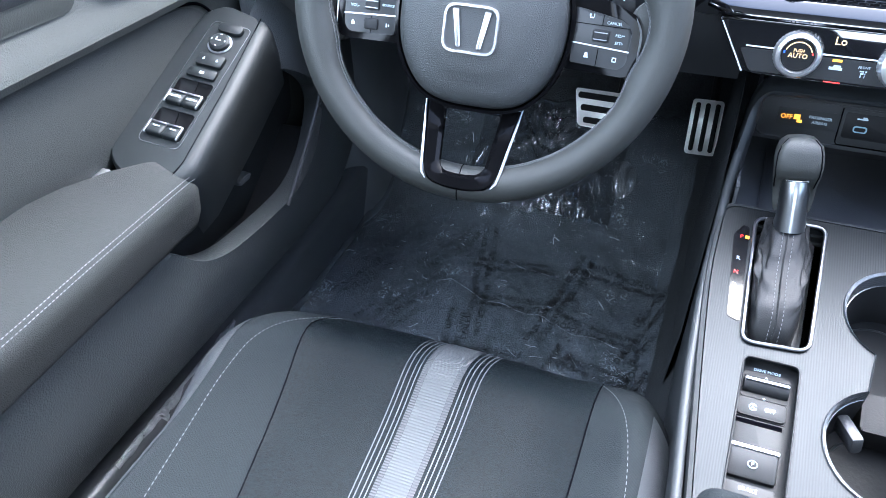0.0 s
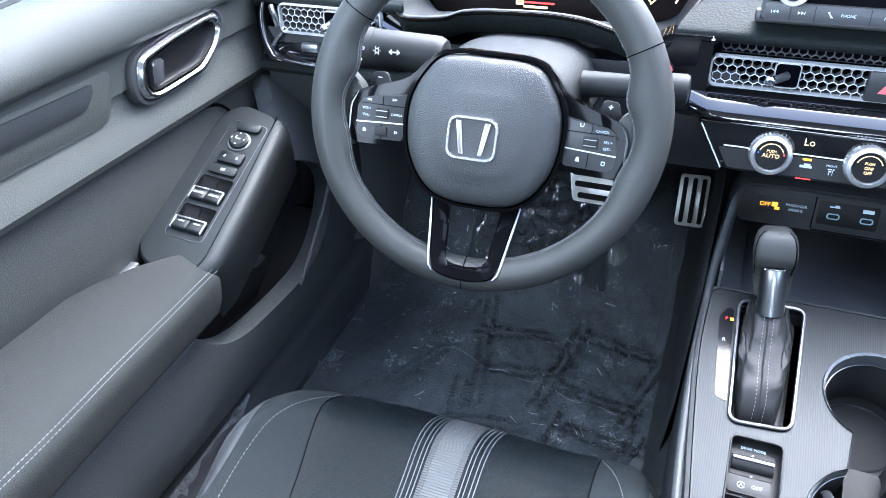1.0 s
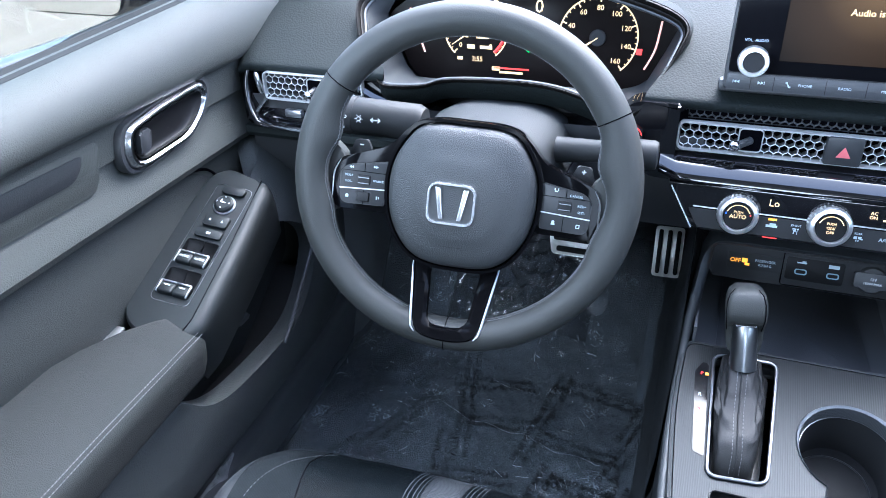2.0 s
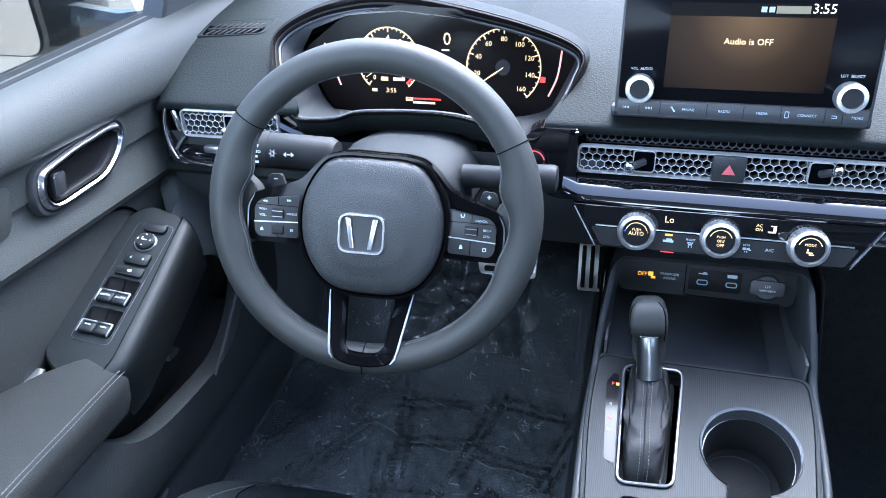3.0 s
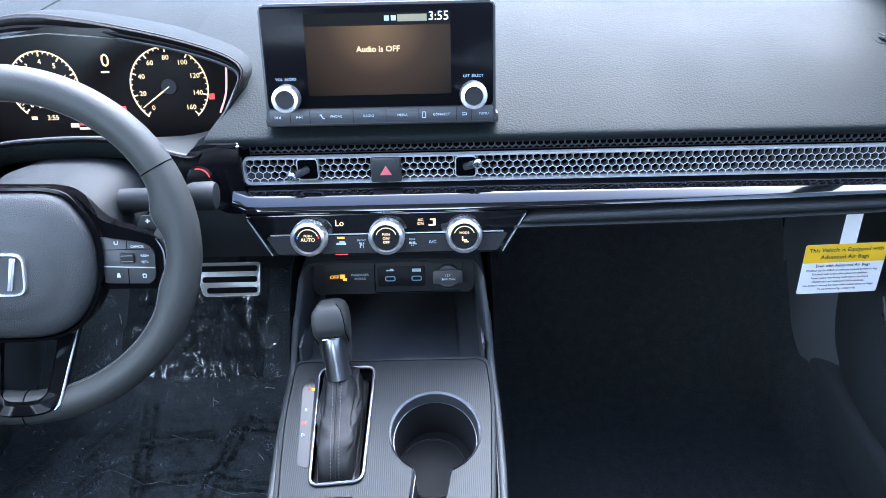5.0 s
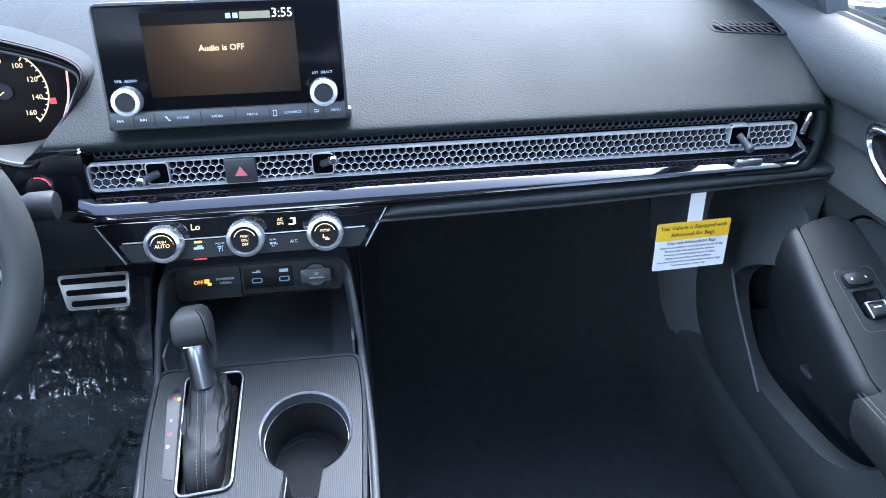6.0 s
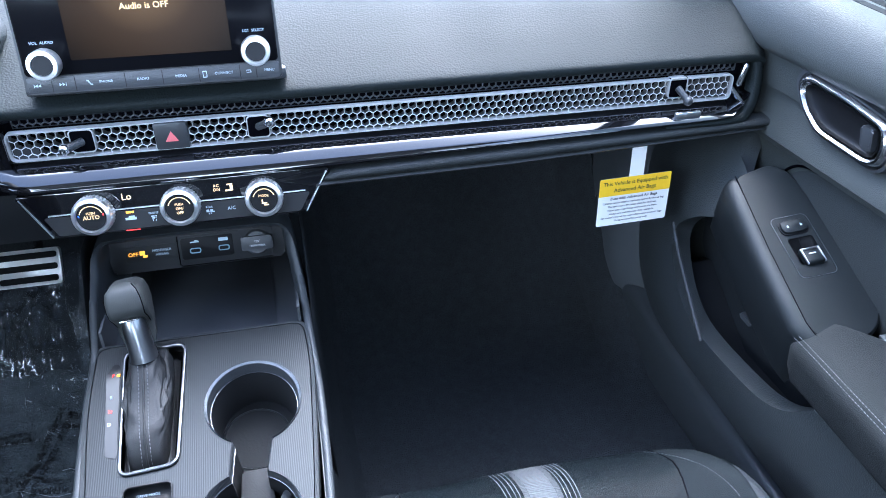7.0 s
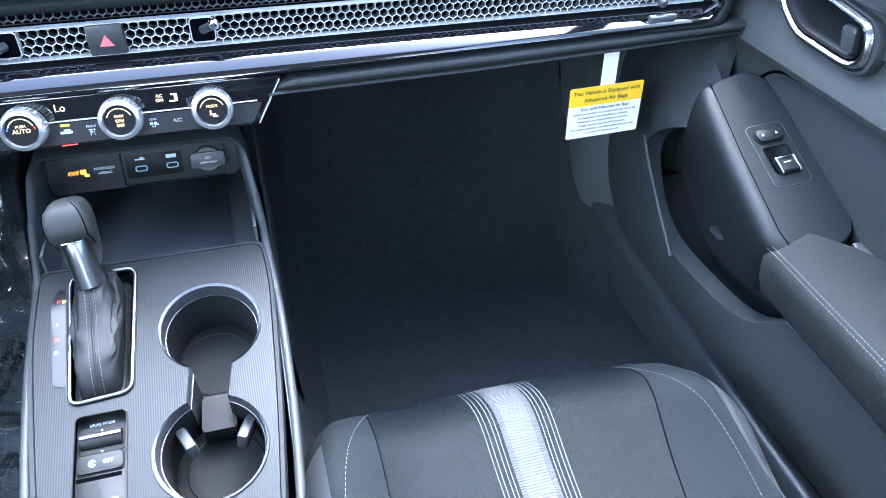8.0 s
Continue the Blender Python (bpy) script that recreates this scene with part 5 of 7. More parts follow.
def instruments():
    """The lens with two dials between the hood's edges."""
    M = Matrix.Translation((-0.345, 0.922, 0.765)) @ Matrix.Rotation(radians(82), 4, "X")
    g = thing("instrument_cluster", "dark instrument display with two amber dials", "instrument cluster", M)
    part("lens", prism(rounded([(-0.195, 0.012), (-0.172, -0.034), (-0.152, -0.067), (0.122, -0.067), (0.146, -0.045), (0.180, 0.030), (0.125, 0.046), (0.02, 0.068), (-0.06, 0.072), (-0.135, 0.056)], 0.012), -0.01, 0, 0), LCD, g)
    for nm, x, z, r, n0, texts in (("speedometer", 0.078, -0.001, 0.047, 215, ("0", "20", "40", "60", "80", "100", "120", "140", "160")), ("tachometer", -0.074, 0.002, 0.042, 215, ("0", "1", "2", "3", "4", "5", "6", "7", "8"))):
        k = part(nm, tube([(x + r * math.cos(a), z + r * math.sin(a), 0.001) for a in [radians(230 - 280 * q / 40) for q in range(41)]], 0.0009, 6), AMBER, g, "amber dial with ticks and numbers")
        bl = []
        for q in range(33):
            a = radians(228 - 276 * q / 32)
            ln = 0.006 if q % 4 == 0 else 0.003
            bl.append(move(box(ln, 0.0011 if q % 4 else 0.0016, 0.0004), Matrix.Translation((x + (r - ln / 2) * math.cos(a), z + (r - ln / 2) * math.sin(a), 0.001)) @ Matrix.Rotation(a, 4, "Z")))
        part("ticks", join(*bl), AMBER, k)
        for q, tx in enumerate(texts):
            a = radians(228 - 276 * q / 8)
            lettering("number", tx, 0.0085, AMBER, k, Matrix.Translation((x + (r - 0.0125) * math.cos(a), z + (r - 0.0125) * math.sin(a), 0.001)))
        a = radians(n0)
        part("needle", tube([(x, z, 0.002), (x + (r - 0.004) * math.cos(a), z + (r - 0.004) * math.sin(a), 0.002)], [0.0014, 0.0005], 6), AMBER, k, "lit needle")
        part("hub", lathe([(0, 0.003), (0.009, 0.003), (0.010, 0.001)], 24), DARK, k, m=Matrix.Translation((x, z, 0)))
    lettering("speed_digit", "0", 0.022, AMBER, g, Matrix.Translation((0.005, 0.031, 0.001)))
    part("unit_mark", bars([(0.003, 0.018, 0.010, 0.002)]), AMBER, g, m=Matrix.Translation((0, 0, 0.001)))
    lettering("clock_word", "3:55", 0.0085, AMBER, g, Matrix.Translation((-0.071, -0.036, 0.0012)))
    part("gear_readout", bars([(-0.094, -0.036, 0.007, 0.004), (-0.080, -0.021, 0.010, 0.005), (-0.060, -0.021, 0.016, 0.004), (-0.086, -0.007, 0.004, 0.006), (-0.065, -0.009, 0.016, 0.003)]), AMBER, g, m=Matrix.Translation((0, 0, 0.0012)))
    part("gauge_bar", bars([(-0.026, -0.045, 0.046, 0.0022)]), RED, g, m=Matrix.Translation((0, 0, 0.001)))
    part("gauge_bar", bars([(-0.026, -0.050, 0.030, 0.0028), (-0.046, -0.046, 0.010, 0.005)]), AMBER, g, m=Matrix.Translation((0, 0, 0.001)))
    part("red_zone", tube([(-0.074 + 0.038 * math.cos(a), 0.002 + 0.038 * math.sin(a), 0.0015) for a in [radians(-48 + 28 * q / 6) for q in range(7)]], 0.0022, 6), RED, g)
    part("belt_lamp", bars([(0.128, -0.014, 0.007, 0.007)]), RED, g, m=Matrix.Translation((0, 0, 0.001)))
    part("ready_lamp", move(lathe([(0, 0.001), (0.0035, 0.001), (0.0035, 0)], 16), Matrix.Translation((-0.005, -0.020, 0))), GREEN, g)
    part("red_lamp", bars([(0.018, -0.026, 0.006, 0.005)]), RED, g, m=Matrix.Translation((0, 0, 0.001)))
    for pts, nm in ((((-0.163, 0.022), (-0.150, -0.012), (-0.142, -0.032)), "side_arc"), (((0.150, 0.022), (0.146, -0.010), (0.136, -0.034)), "side_arc")):
        part(nm, tube(curve([(a, b, 0.001) for a, b in pts], 5), 0.0012, 6), mat("pink_glow", (1.0, 0.45, 0.35), emit=0.06, vary=0), g)
    return g


def touchscreen():
    M = Matrix.Translation((0, 0.790, 0.757)) @ Matrix.Rotation(radians(81), 4, "X")
    s = thing("touchscreen", "free-standing centre touchscreen with two round dials", "screen", M)
    body = prism(rounded([(-0.122, 0.0), (0.122, 0.0), (0.121, 0.123), (-0.121, 0.123)], [0.004, 0.004, 0.006, 0.006]), -0.022, 0, 0.0025)
    part("housing", body, PLAIN, s)
    part("face", prism(rect(0.238, 0.103, 0.004, (0, 0.069)), 0, 0.0012, 0.0006), SCREENFACE, s, "gloss black face")
    part("display", prism(rect(0.150, 0.082, 0.001, (0, 0.072)), 0.0012, 0.0016), SCREEN, s, "lit display with a few words")
    part("glow_panel", prism(rect(0.150, 0.070, 0.001, (0, 0.0655)), 0.0016, 0.0019), GLOW, s, "brownish lit picture area")
    lettering("screen_text", "Audio is OFF", 0.0084, AMBER, s, Matrix.Translation((0.0, 0.077, 0.0022)))
    lettering("clock_word", "3:55", 0.0125, WHITE_GLOW, s, Matrix.Translation((0.063, 0.1085, 0.0022)))
    part("status_mark", bars([(0.010, 0.1075, 0.005, 0.005), (0.017, 0.1075, 0.005, 0.005)]), GREYINK, s, m=Matrix.Translation((0, 0, 0.002)))
    part("status_box", bars([(0.036, 0.1075, 0.030, 0.007)]), DIM, s, m=Matrix.Translation((0, 0, 0.002)))
    for x, tx in ((-0.098, "VOL  AUDIO"), (0.098, "LIST  SELECT")):
        k = part("dial", lathe([(0, 0.0150), (0.0092, 0.0150), (0.0096, 0.014)], 36), DARK, s, "round dial with a silver ring", m=Matrix.Translation((x, 0.029, 0.001)))
        part("dial_ring", lathe([(0.0094, 0.0142), (0.0100, 0.0162), (0.0134, 0.0158), (0.0142, 0.0145), (0.0145, 0.0)], 36), RINGS, k)
        lettering("dial_word", tx, 0.0038, GREYINK, s, Matrix.Translation((x, 0.048, 0.0016)))
    part("button_strip", prism(rect(0.238, 0.0155, 0.002, (0, 0.0085)), 0, 0.0016, 0.0006), SOFT, s, "row of flat buttons")
    part("button_gap", bars([(x, 0.0085, 0.0007, 0.014) for x in (-0.097, -0.076, -0.030, 0.005, 0.040, 0.080, 0.096)], 0.0005), DARK, s, m=Matrix.Translation((0, 0, 0.0016)))
    for x, tx in ((-0.050, "PHONE"), (-0.0155, "RADIO"), (0.0205, "MEDIA"), (0.062, "CONNECT"), (0.107, "MENU")):
        lettering("button_word", tx, 0.0037, GREYINK, s, Matrix.Translation((x + 0.002, 0.0085, 0.0017)))
    icons = []
    for x, k in ((-0.1095, -1), (-0.0880, 1)):
        icons += [prism([(x + k * q, 0.0070), (x + k * (q + 0.0026), 0.0085), (x + k * q, 0.0100)][::k], 0, 0.0003) for q in (-0.0024, 0.0004)] + [box(0.0006, 0.003, 0.0003, (x + k * 0.0036, 0.0085, 0))]
    icons += [move(box(0.0012, 0.0050, 0.0003, (0, 0, 0)), Matrix.Translation((-0.0632, 0.0085, 0)) @ Matrix.Rotation(radians(32), 4, "Z")), box(0.0020, 0.0012, 0.0003, (-0.0645, 0.0104, 0)), box(0.0020, 0.0012, 0.0003, (-0.0615, 0.0066, 0))]
    icons += [frame_of(rect(0.0040, 0.0066, 0.0008, (0.0455, 0.0085)), rect(0.0030, 0.0052, 0.0005, (0.0455, 0.0085)), 0, 0.0003), box(0.0046, 0.0007, 0.0003, (0.0885, 0.0074, 0)), box(0.0036, 0.0007, 0.0003, (0.0880, 0.0096, 0)), box(0.0007, 0.0028, 0.0003, (0.0906, 0.0085, 0))]
    part("button_mark", icons, GREYINK, s, m=Matrix.Translation((0, 0, 0.0017)))
    part("foot", box(0.252, 0.012, 0.022, (0, 0.002, -0.020), 0.003), PLAIN, s)
    return s


GLOW = mat("warm_display", (0.003, 0.0025, 0.002), 0.22, emit=0.0, vary=0, spec=0.03)
_g = GLOW.node_tree
_tc = _g.nodes.new("ShaderNodeTexCoord")
_mp = _g.nodes.new("ShaderNodeMapping")
_mp.inputs["Location"].default_value, _mp.inputs["Scale"].default_value = (0.0, -1.0, 0.0), (9.5, 10.0, 0.0)
_gr = _g.nodes.new("ShaderNodeTexGradient")
_gr.gradient_type = "SPHERICAL"
_ra = _g.nodes.new("ShaderNodeValToRGB")
_ra.color_ramp.elements[0].color, _ra.color_ramp.elements[1].color = (0.0085, 0.0058, 0.0046, 1), (0.26, 0.145, 0.062, 1)
_mid = _ra.color_ramp.elements.new(0.5)
_mid.color = (0.062, 0.033, 0.0165, 1)
_g.links.new(_tc.outputs["Object"], _mp.inputs["Vector"])
_g.links.new(_mp.outputs[0], _gr.inputs["Vector"])
_g.links.new(_gr.outputs["Fac"], _ra.inputs["Fac"])
_pb = _g.nodes["Principled BSDF"]
_g.links.new(_ra.outputs[0], _pb.inputs["Emission Color"])
_pb.inputs["Emission Strength"].default_value = 0.065
WHITE_GLOW = mat("white_glow", (1.0, 0.92, 0.8), emit=0.08, vary=0)
DIM = mat("dim_glow", (0.20, 0.17, 0.10), emit=0.02, vary=0)

dashboard()
instruments()
touchscreen()


# ---- hanging card under the glove box ----
def hang_tag():
    M = Matrix.Translation((0.5530, 0.808, 0.5515)) @ Matrix.Rotation(radians(90), 4, "X") @ Matrix.Rotation(radians(1.5), 4, "Z")
    t = thing("hang_tag", "yellow and white paper card hanging under the dashboard", "tag", M)
    part("card", prism(rect(0.0995, 0.0700, 0.003), -0.0004, 0.0, 0), PAPER, t)
    part("yellow_band", prism(rect(0.0995, 0.0255, 0.002, (0, 0.0222)), 0.0001, 0.0003), YELLOW, t, "yellow printed band")
    part("strap", prism(rect(0.020, 0.055, 0.001, (0.0, 0.062)), -0.0009, -0.0005), PAPER, t, "white paper strap")
    lettering("tag_line", "This Vehicle is Equipped with", 0.0076, TAGINK, t, Matrix.Translation((0, 0.0272, 0.0006)))
    lettering("tag_line", "Advanced Air Bags", 0.0078, TAGINK, t, Matrix.Translation((0, 0.0172, 0.0006)))
    lettering("tag_line", "Even with Advanced Air Bags", 0.0056, TAGINK, t, Matrix.Translation((0, 0.0050, 0.0004)))
    fine = mat("tag_grey_ink", (0.16, 0.16, 0.17), 0.7, vary=0)
    for k, tx in enumerate(("Children can be killed or seriously injured by the air bag", "The back seat is the safest place for children.", "Never put a rear-facing child seat in the front.", "Always use seat belts and child restraints.", "See owner's manual for more information about air bags.", "To be removed by owner only")):
        lettering("small_print", tx, 0.0038, fine, t, Matrix.Translation((-0.001 * (k % 2), -0.0015 - 0.0054 * k, 0.0003)))
    return t


hang_tag()


# ---- steering wheel ----
def steering_wheel():
    M = pose(-0.3516, 0.6589, 0.6818, 71.7, 0, 8.5) @ Matrix.Rotation(radians(-4), 4, "Z")
    w = thing("steering_wheel", "black leather-wrapped steering wheel with gloss black spokes", "steering wheel", M)
    R = 0.159
    n = 120
    rows = []
    for i in range(n):
        a = 2 * math.pi * i / n
        deg = math.degrees(a)
        c = Vector((R * math.cos(a), R * math.sin(a), 0))
        u = Vector((math.cos(a), math.sin(a), 0))
        off = min(abs(deg - 166), min(abs(deg - 14), abs(deg - 374)))
        low = min(abs(deg - 196), abs(deg - 344))
        thumb = 0.0090 * math.exp(-(off / 8.0) ** 2) + 0.0040 * math.exp(-(low / 8.0) ** 2)
        ring = []
        for k in range(24):
            q = 2 * math.pi * k / 24
            inward = max(0, -math.cos(q))
            ring.append(c + u * (0.0166 * math.cos(q) - 0.0004 * inward - thumb * inward ** 1.6) + Vector((0, 0, 0.0180 * math.sin(q))))
        rows.append(ring)
    rim = part("rim", grid(rows, closed_u=True, closed_v=True), LEATHER, w, smooth=80)
    for a in (31, 148, 270):
        i = round(a / 360 * n) % n
        c = Vector((R * math.cos(2 * math.pi * i / n), R * math.sin(2 * math.pi * i / n), 0))
        part("seam", tube([c + (p - c) * 1.012 for p in rows[i]], 0.00055, 5, True), SEAMVOID, rim)
    for a0, a1, zs in ((149, 262, (0.0015, 0.0052)), (278, 391, (0.0015, 0.0052)), (33, 146, (0.0010,))):
        lines = [[] for _ in zs]
        for k in range(121):
            a = radians(a0 + (a1 - a0) * k / 120)
            thumb = 0.0090 * math.exp(-(min(abs(math.degrees(a) - 166), abs(math.degrees(a) - 374)) / 8.0) ** 2) + 0.0040 * math.exp(-(min(abs(math.degrees(a) - 196), abs(math.degrees(a) - 344)) / 8.0) ** 2)
            zig = 0.0011 * (1 if k % 2 else -1)
            for j, dz in enumerate(zs):
                h = dz + (zig if j == 0 else -zig)
                c = math.sqrt(1 - (h / 0.018) ** 2)
                r = R - 0.0172 * c - thumb * c ** 1.6
                lines[j].append((r * math.cos(a), r * math.sin(a), h))
        for ln in lines:
            part("stitching", stitches(ln, 0.0027, 0.0007, 0.00048), THREAD, rim)
    # hub
    half = [(0.030, 0.0565), (0.050, 0.0520), (0.0660, 0.030), (0.0740, 0.010), (0.0755, -0.012), (0.0735, -0.035), (0.0660, -0.055), (0.0540, -0.072), (0.0400, -0.082), (0.0200, -0.0865)]
    hub = half + [(-x, y) for x, y in half[::-1]]
    o = resample(rounded(hub, 0.012, 4), 96)
    mid = Vector((0, -0.016))
    rows = []
    for k, z in ((1.0, -0.030), (1.0, -0.004), (0.99, 0.002), (0.965, 0.0065), (0.92, 0.0100), (0.84, 0.0128), (0.74, 0.0150), (0.66, 0.0158), (0.58, 0.0182), (0.50, 0.0196), (0.3, 0.0205), (0.02, 0.0207)):
        rows.append([(*(mid + (p - mid) * k), z) for p in o])
    part("airbag_cover", grid(rows, closed_v=True), PEBBLE, w, "pebbled airbag cover with a raised middle", smooth=60)
    part("hub_surround", frame_of([mid + (p - mid) * 1.075 for p in o], [mid + (p - mid) * 1.012 for p in o], -0.034, 0.0000, 0.003), WHEELGLOSS, w, "gloss black hub surround")
    # badge as plain chrome shapes
    B = (-0.006, -0.0185)
    bd = part("badge", frame_of(rect(0.0485, 0.0415, 0.011, B), rect(0.0430, 0.0360, 0.009, B), 0.019, 0.0245, 0.0014), BADGE, w, "plain chrome badge")
    for sx in (-1, 1):
        part("badge_bar", prism(rounded([(B[0] + sx * 0.0170, B[1] + 0.0160), (B[0] + sx * 0.0115, B[1] + 0.0160), (B[0] + sx * 0.0068, B[1] - 0.0155), (B[0] + sx * 0.0112, B[1] - 0.0155)][::sx], 0.001, 2), 0.0205, 0.0240, 0.0007), BADGE, bd)
    part("badge_field", prism(rect(0.044, 0.037, 0.008, B), 0.0190, 0.0216), PEBBLE, bd)
    lettering("embossed_word", "SRS", 0.0105, WELL, w, Matrix.Translation((-0.005, -0.0530, 0.0164)))
    lettering("embossed_word", "AIRBAG", 0.0075, WELL, w, Matrix.Translation((-0.005, -0.0610, 0.0156)))
    # side spokes with buttons
    for s in (-1, 1):
        sp = rounded([(s * 0.055, 0.054), (s * 0.0640, 0.046), (s * 0.079, 0.0275), (s * 0.105, 0.0185), (s * 0.131, 0.0105), (s * 0.1385, -0.004), (s * 0.1395, -0.036), (s * 0.130, -0.0425), (s * 0.080, -0.0415), (s * 0.060, -0.040)], [0.002, 0.006, 0.012, 0.012, 0.008, 0.008, 0.008, 0.008, 0.004, 0.002])
        if s > 0:
            sp = sp[::-1]
        k = part("spoke", prism(sp, -0.034, -0.0075, 0.0035, 3), WHEELGLOSS, w, "gloss black spoke with switches")
        # satin strip laid where the gloss spoke shows a highlight
        part("spoke_glint", tube(curve([(s * 0.1300, 0.0085, -0.0085), (s * 0.1362, -0.004, -0.0080), (s * 0.1372, -0.018, -0.0080), (s * 0.1372, -0.034, -0.0085)], 4), 0.0011, 6), SATIN, k, "thin satin strip drawn for the spoke edge's highlight")
        part("spoke_root", prism(rounded([(s * 0.126, 0.014), (s * 0.150, 0.034), (s * 0.154, -0.050), (s * 0.128, -0.046)], 0.008), -0.028, -0.010, 0.004), LEATHER, k)
        bp = rounded([(s * 0.0785, 0.0115), (s * 0.121, 0.0045), (s * 0.1290, -0.003), (s * 0.1285, -0.0310), (s * 0.1230, -0.0365), (s * 0.0805, -0.0350)], [0.002, 0.005, 0.005, 0.004, 0.004, 0.002])
        pad = part("button_pad", prism(bp, -0.008, -0.0045, 0.0012), BUTTONPAD, k, "dark button pad")
        part("divider", move(box(0.049, 0.0011, 0.0010), Matrix.Translation((s * 0.1045, -0.0192, -0.0042)) @ Matrix.Rotation(radians(-s * 3), 4, "Z")), SATIN, pad)
        part("button_gap", bars([(s * 0.103, -0.0015, 0.047, 0.0006), (s * 0.103, 0.003, 0.0006, 0.0090), (s * 0.103, -0.028, 0.0006, 0.015)], 0.0006), SEAMVOID, pad, m=Matrix.Translation((0, 0, -0.0044)))
        part("roller", move(box(0.0135, 0.0105, 0.0044, (0, 0, 0), 0.0016), Matrix.Translation((s * 0.103, -0.0100, -0.0040))), DARK, pad)
        for dy in (-0.0032, 0.0026):
            part("roller_lip", box(0.0115, 0.0008, 0.0006, (s * 0.103, -0.0100 + dy, -0.0016)), EDGE, pad)
        lv = part("paddle", prism(rounded([(s * 0.1105, 0.0285), (s * 0.1245, 0.0275), (s * 0.1310, 0.008), (s * 0.1020, 0.008)], 0.0030), -0.040, -0.034, 0.0015), STALK, w, "shift paddle")
        part("paddle_mark", bars([(s * 0.117, 0.0225, 0.0045, 0.0010)] + ([(s * 0.117, 0.0225, 0.0010, 0.0045)] if s > 0 else [])), WHITE, lv, m=Matrix.Translation((0, 0, -0.0338)))
    part("roller", box(0.0130, 0.0100, 0.0044, (-0.103, -0.0275, -0.0040), 0.0016), DARK, w)

    def arrow(x, y, d):
        return [prism([(x, y - 0.0014), (x + d * 0.0024, y), (x, y + 0.0014)][::d], 0, 0.0003), prism([(x + d * 0.0024, y - 0.0014), (x + d * 0.0048, y), (x + d * 0.0024, y + 0.0014)][::d], 0, 0.0003)]
    T = Matrix.Translation((0, 0, -0.0044))
    part("button_mark", arrow(-0.1150, 0.0022, -1) + arrow(-0.0935, 0.0045, 1), GREYINK, w, m=T)
    part("button_mark", bars([(-0.1205, -0.0285, 0.0032, 0.0026), (-0.1205, -0.0267, 0.0016, 0.0012), (-0.0885, -0.0272, 0.0012, 0.0032), (-0.0865, -0.0272, 0.0008, 0.0022)]), GREYINK, w, m=T)
    part("button_mark", [prism([(0.0915, -0.0295), (0.0955, -0.0295), (0.0945, -0.0252), (0.0925, -0.0252)], 0, 0.0003)] + bars([(0.0930, 0.0040, 0.0034, 0.0010), (0.0915, 0.0058, 0.0012, 0.0022), (0.0948, 0.0060, 0.0008, 0.0026), (0.1180, -0.0300, 0.0034, 0.0008), (0.1165, -0.0280, 0.0008, 0.0030), (0.1195, -0.0280, 0.0008, 0.0030), (0.1180, -0.0268, 0.0024, 0.0010)]), GREYINK, w, m=T)
    for tx, x, y, sz in (("VOL+", -0.1195, -0.0065, 0.0036), ("VOL-", -0.1195, -0.0130, 0.0036), ("SOURCE", -0.0880, -0.0100, 0.0030), ("CANCEL", 0.1130, 0.0012, 0.0034), ("RES/+", 0.1195, -0.0082, 0.0034), ("SET/-", 0.1195, -0.0145, 0.0034)):
        lettering("button_word", tx, sz, GREYINK, w, Matrix.Translation((x, y, -0.0043)))
    # lower spoke: gloss frame that leans forward over the rim, open middle, bright edges
    def leaning(bm):
        for v in bm.verts:
            v.co.z += -0.020 + 0.040 * min(1.0, max(0, (-0.082 - v.co.y) / 0.072))
        return bm
    fo = resample(rounded([(-0.0480, -0.078), (0.0480, -0.078), (0.0365, -0.1500), (0.0270, -0.1590), (0.010, -0.1625), (-0.010, -0.1625), (-0.0270, -0.1590), (-0.0365, -0.1500)], 0.005), 80)
    fi = resample(rounded([(-0.0270, -0.094), (0.0270, -0.094), (0.0215, -0.1410), (0.0160, -0.1462), (0.006, -0.1475), (-0.006, -0.1475), (-0.0160, -0.1462), (-0.0215, -0.1410)], 0.004), 80)
    ls = part("lower_spoke", leaning(frame_of(fo, fi, -0.012, 0.0, 0.003)), WHEELGLOSS, w, "open gloss black lower spoke")
    for s in (-1, 1):
        part("bright_edge", leaning(tube([(s * x, y, 0.0004) for x, y in ((0.0462, -0.084), (0.0440, -0.098), (0.0405, -0.120), (0.0370, -0.142), (0.0352, -0.1500), (0.0310, -0.1550))], [0.0005, 0.0012, 0.0014, 0.0014, 0.0012, 0.0005], 8)), SATIN, ls, "bright satin edge")
    return w


steering_wheel()


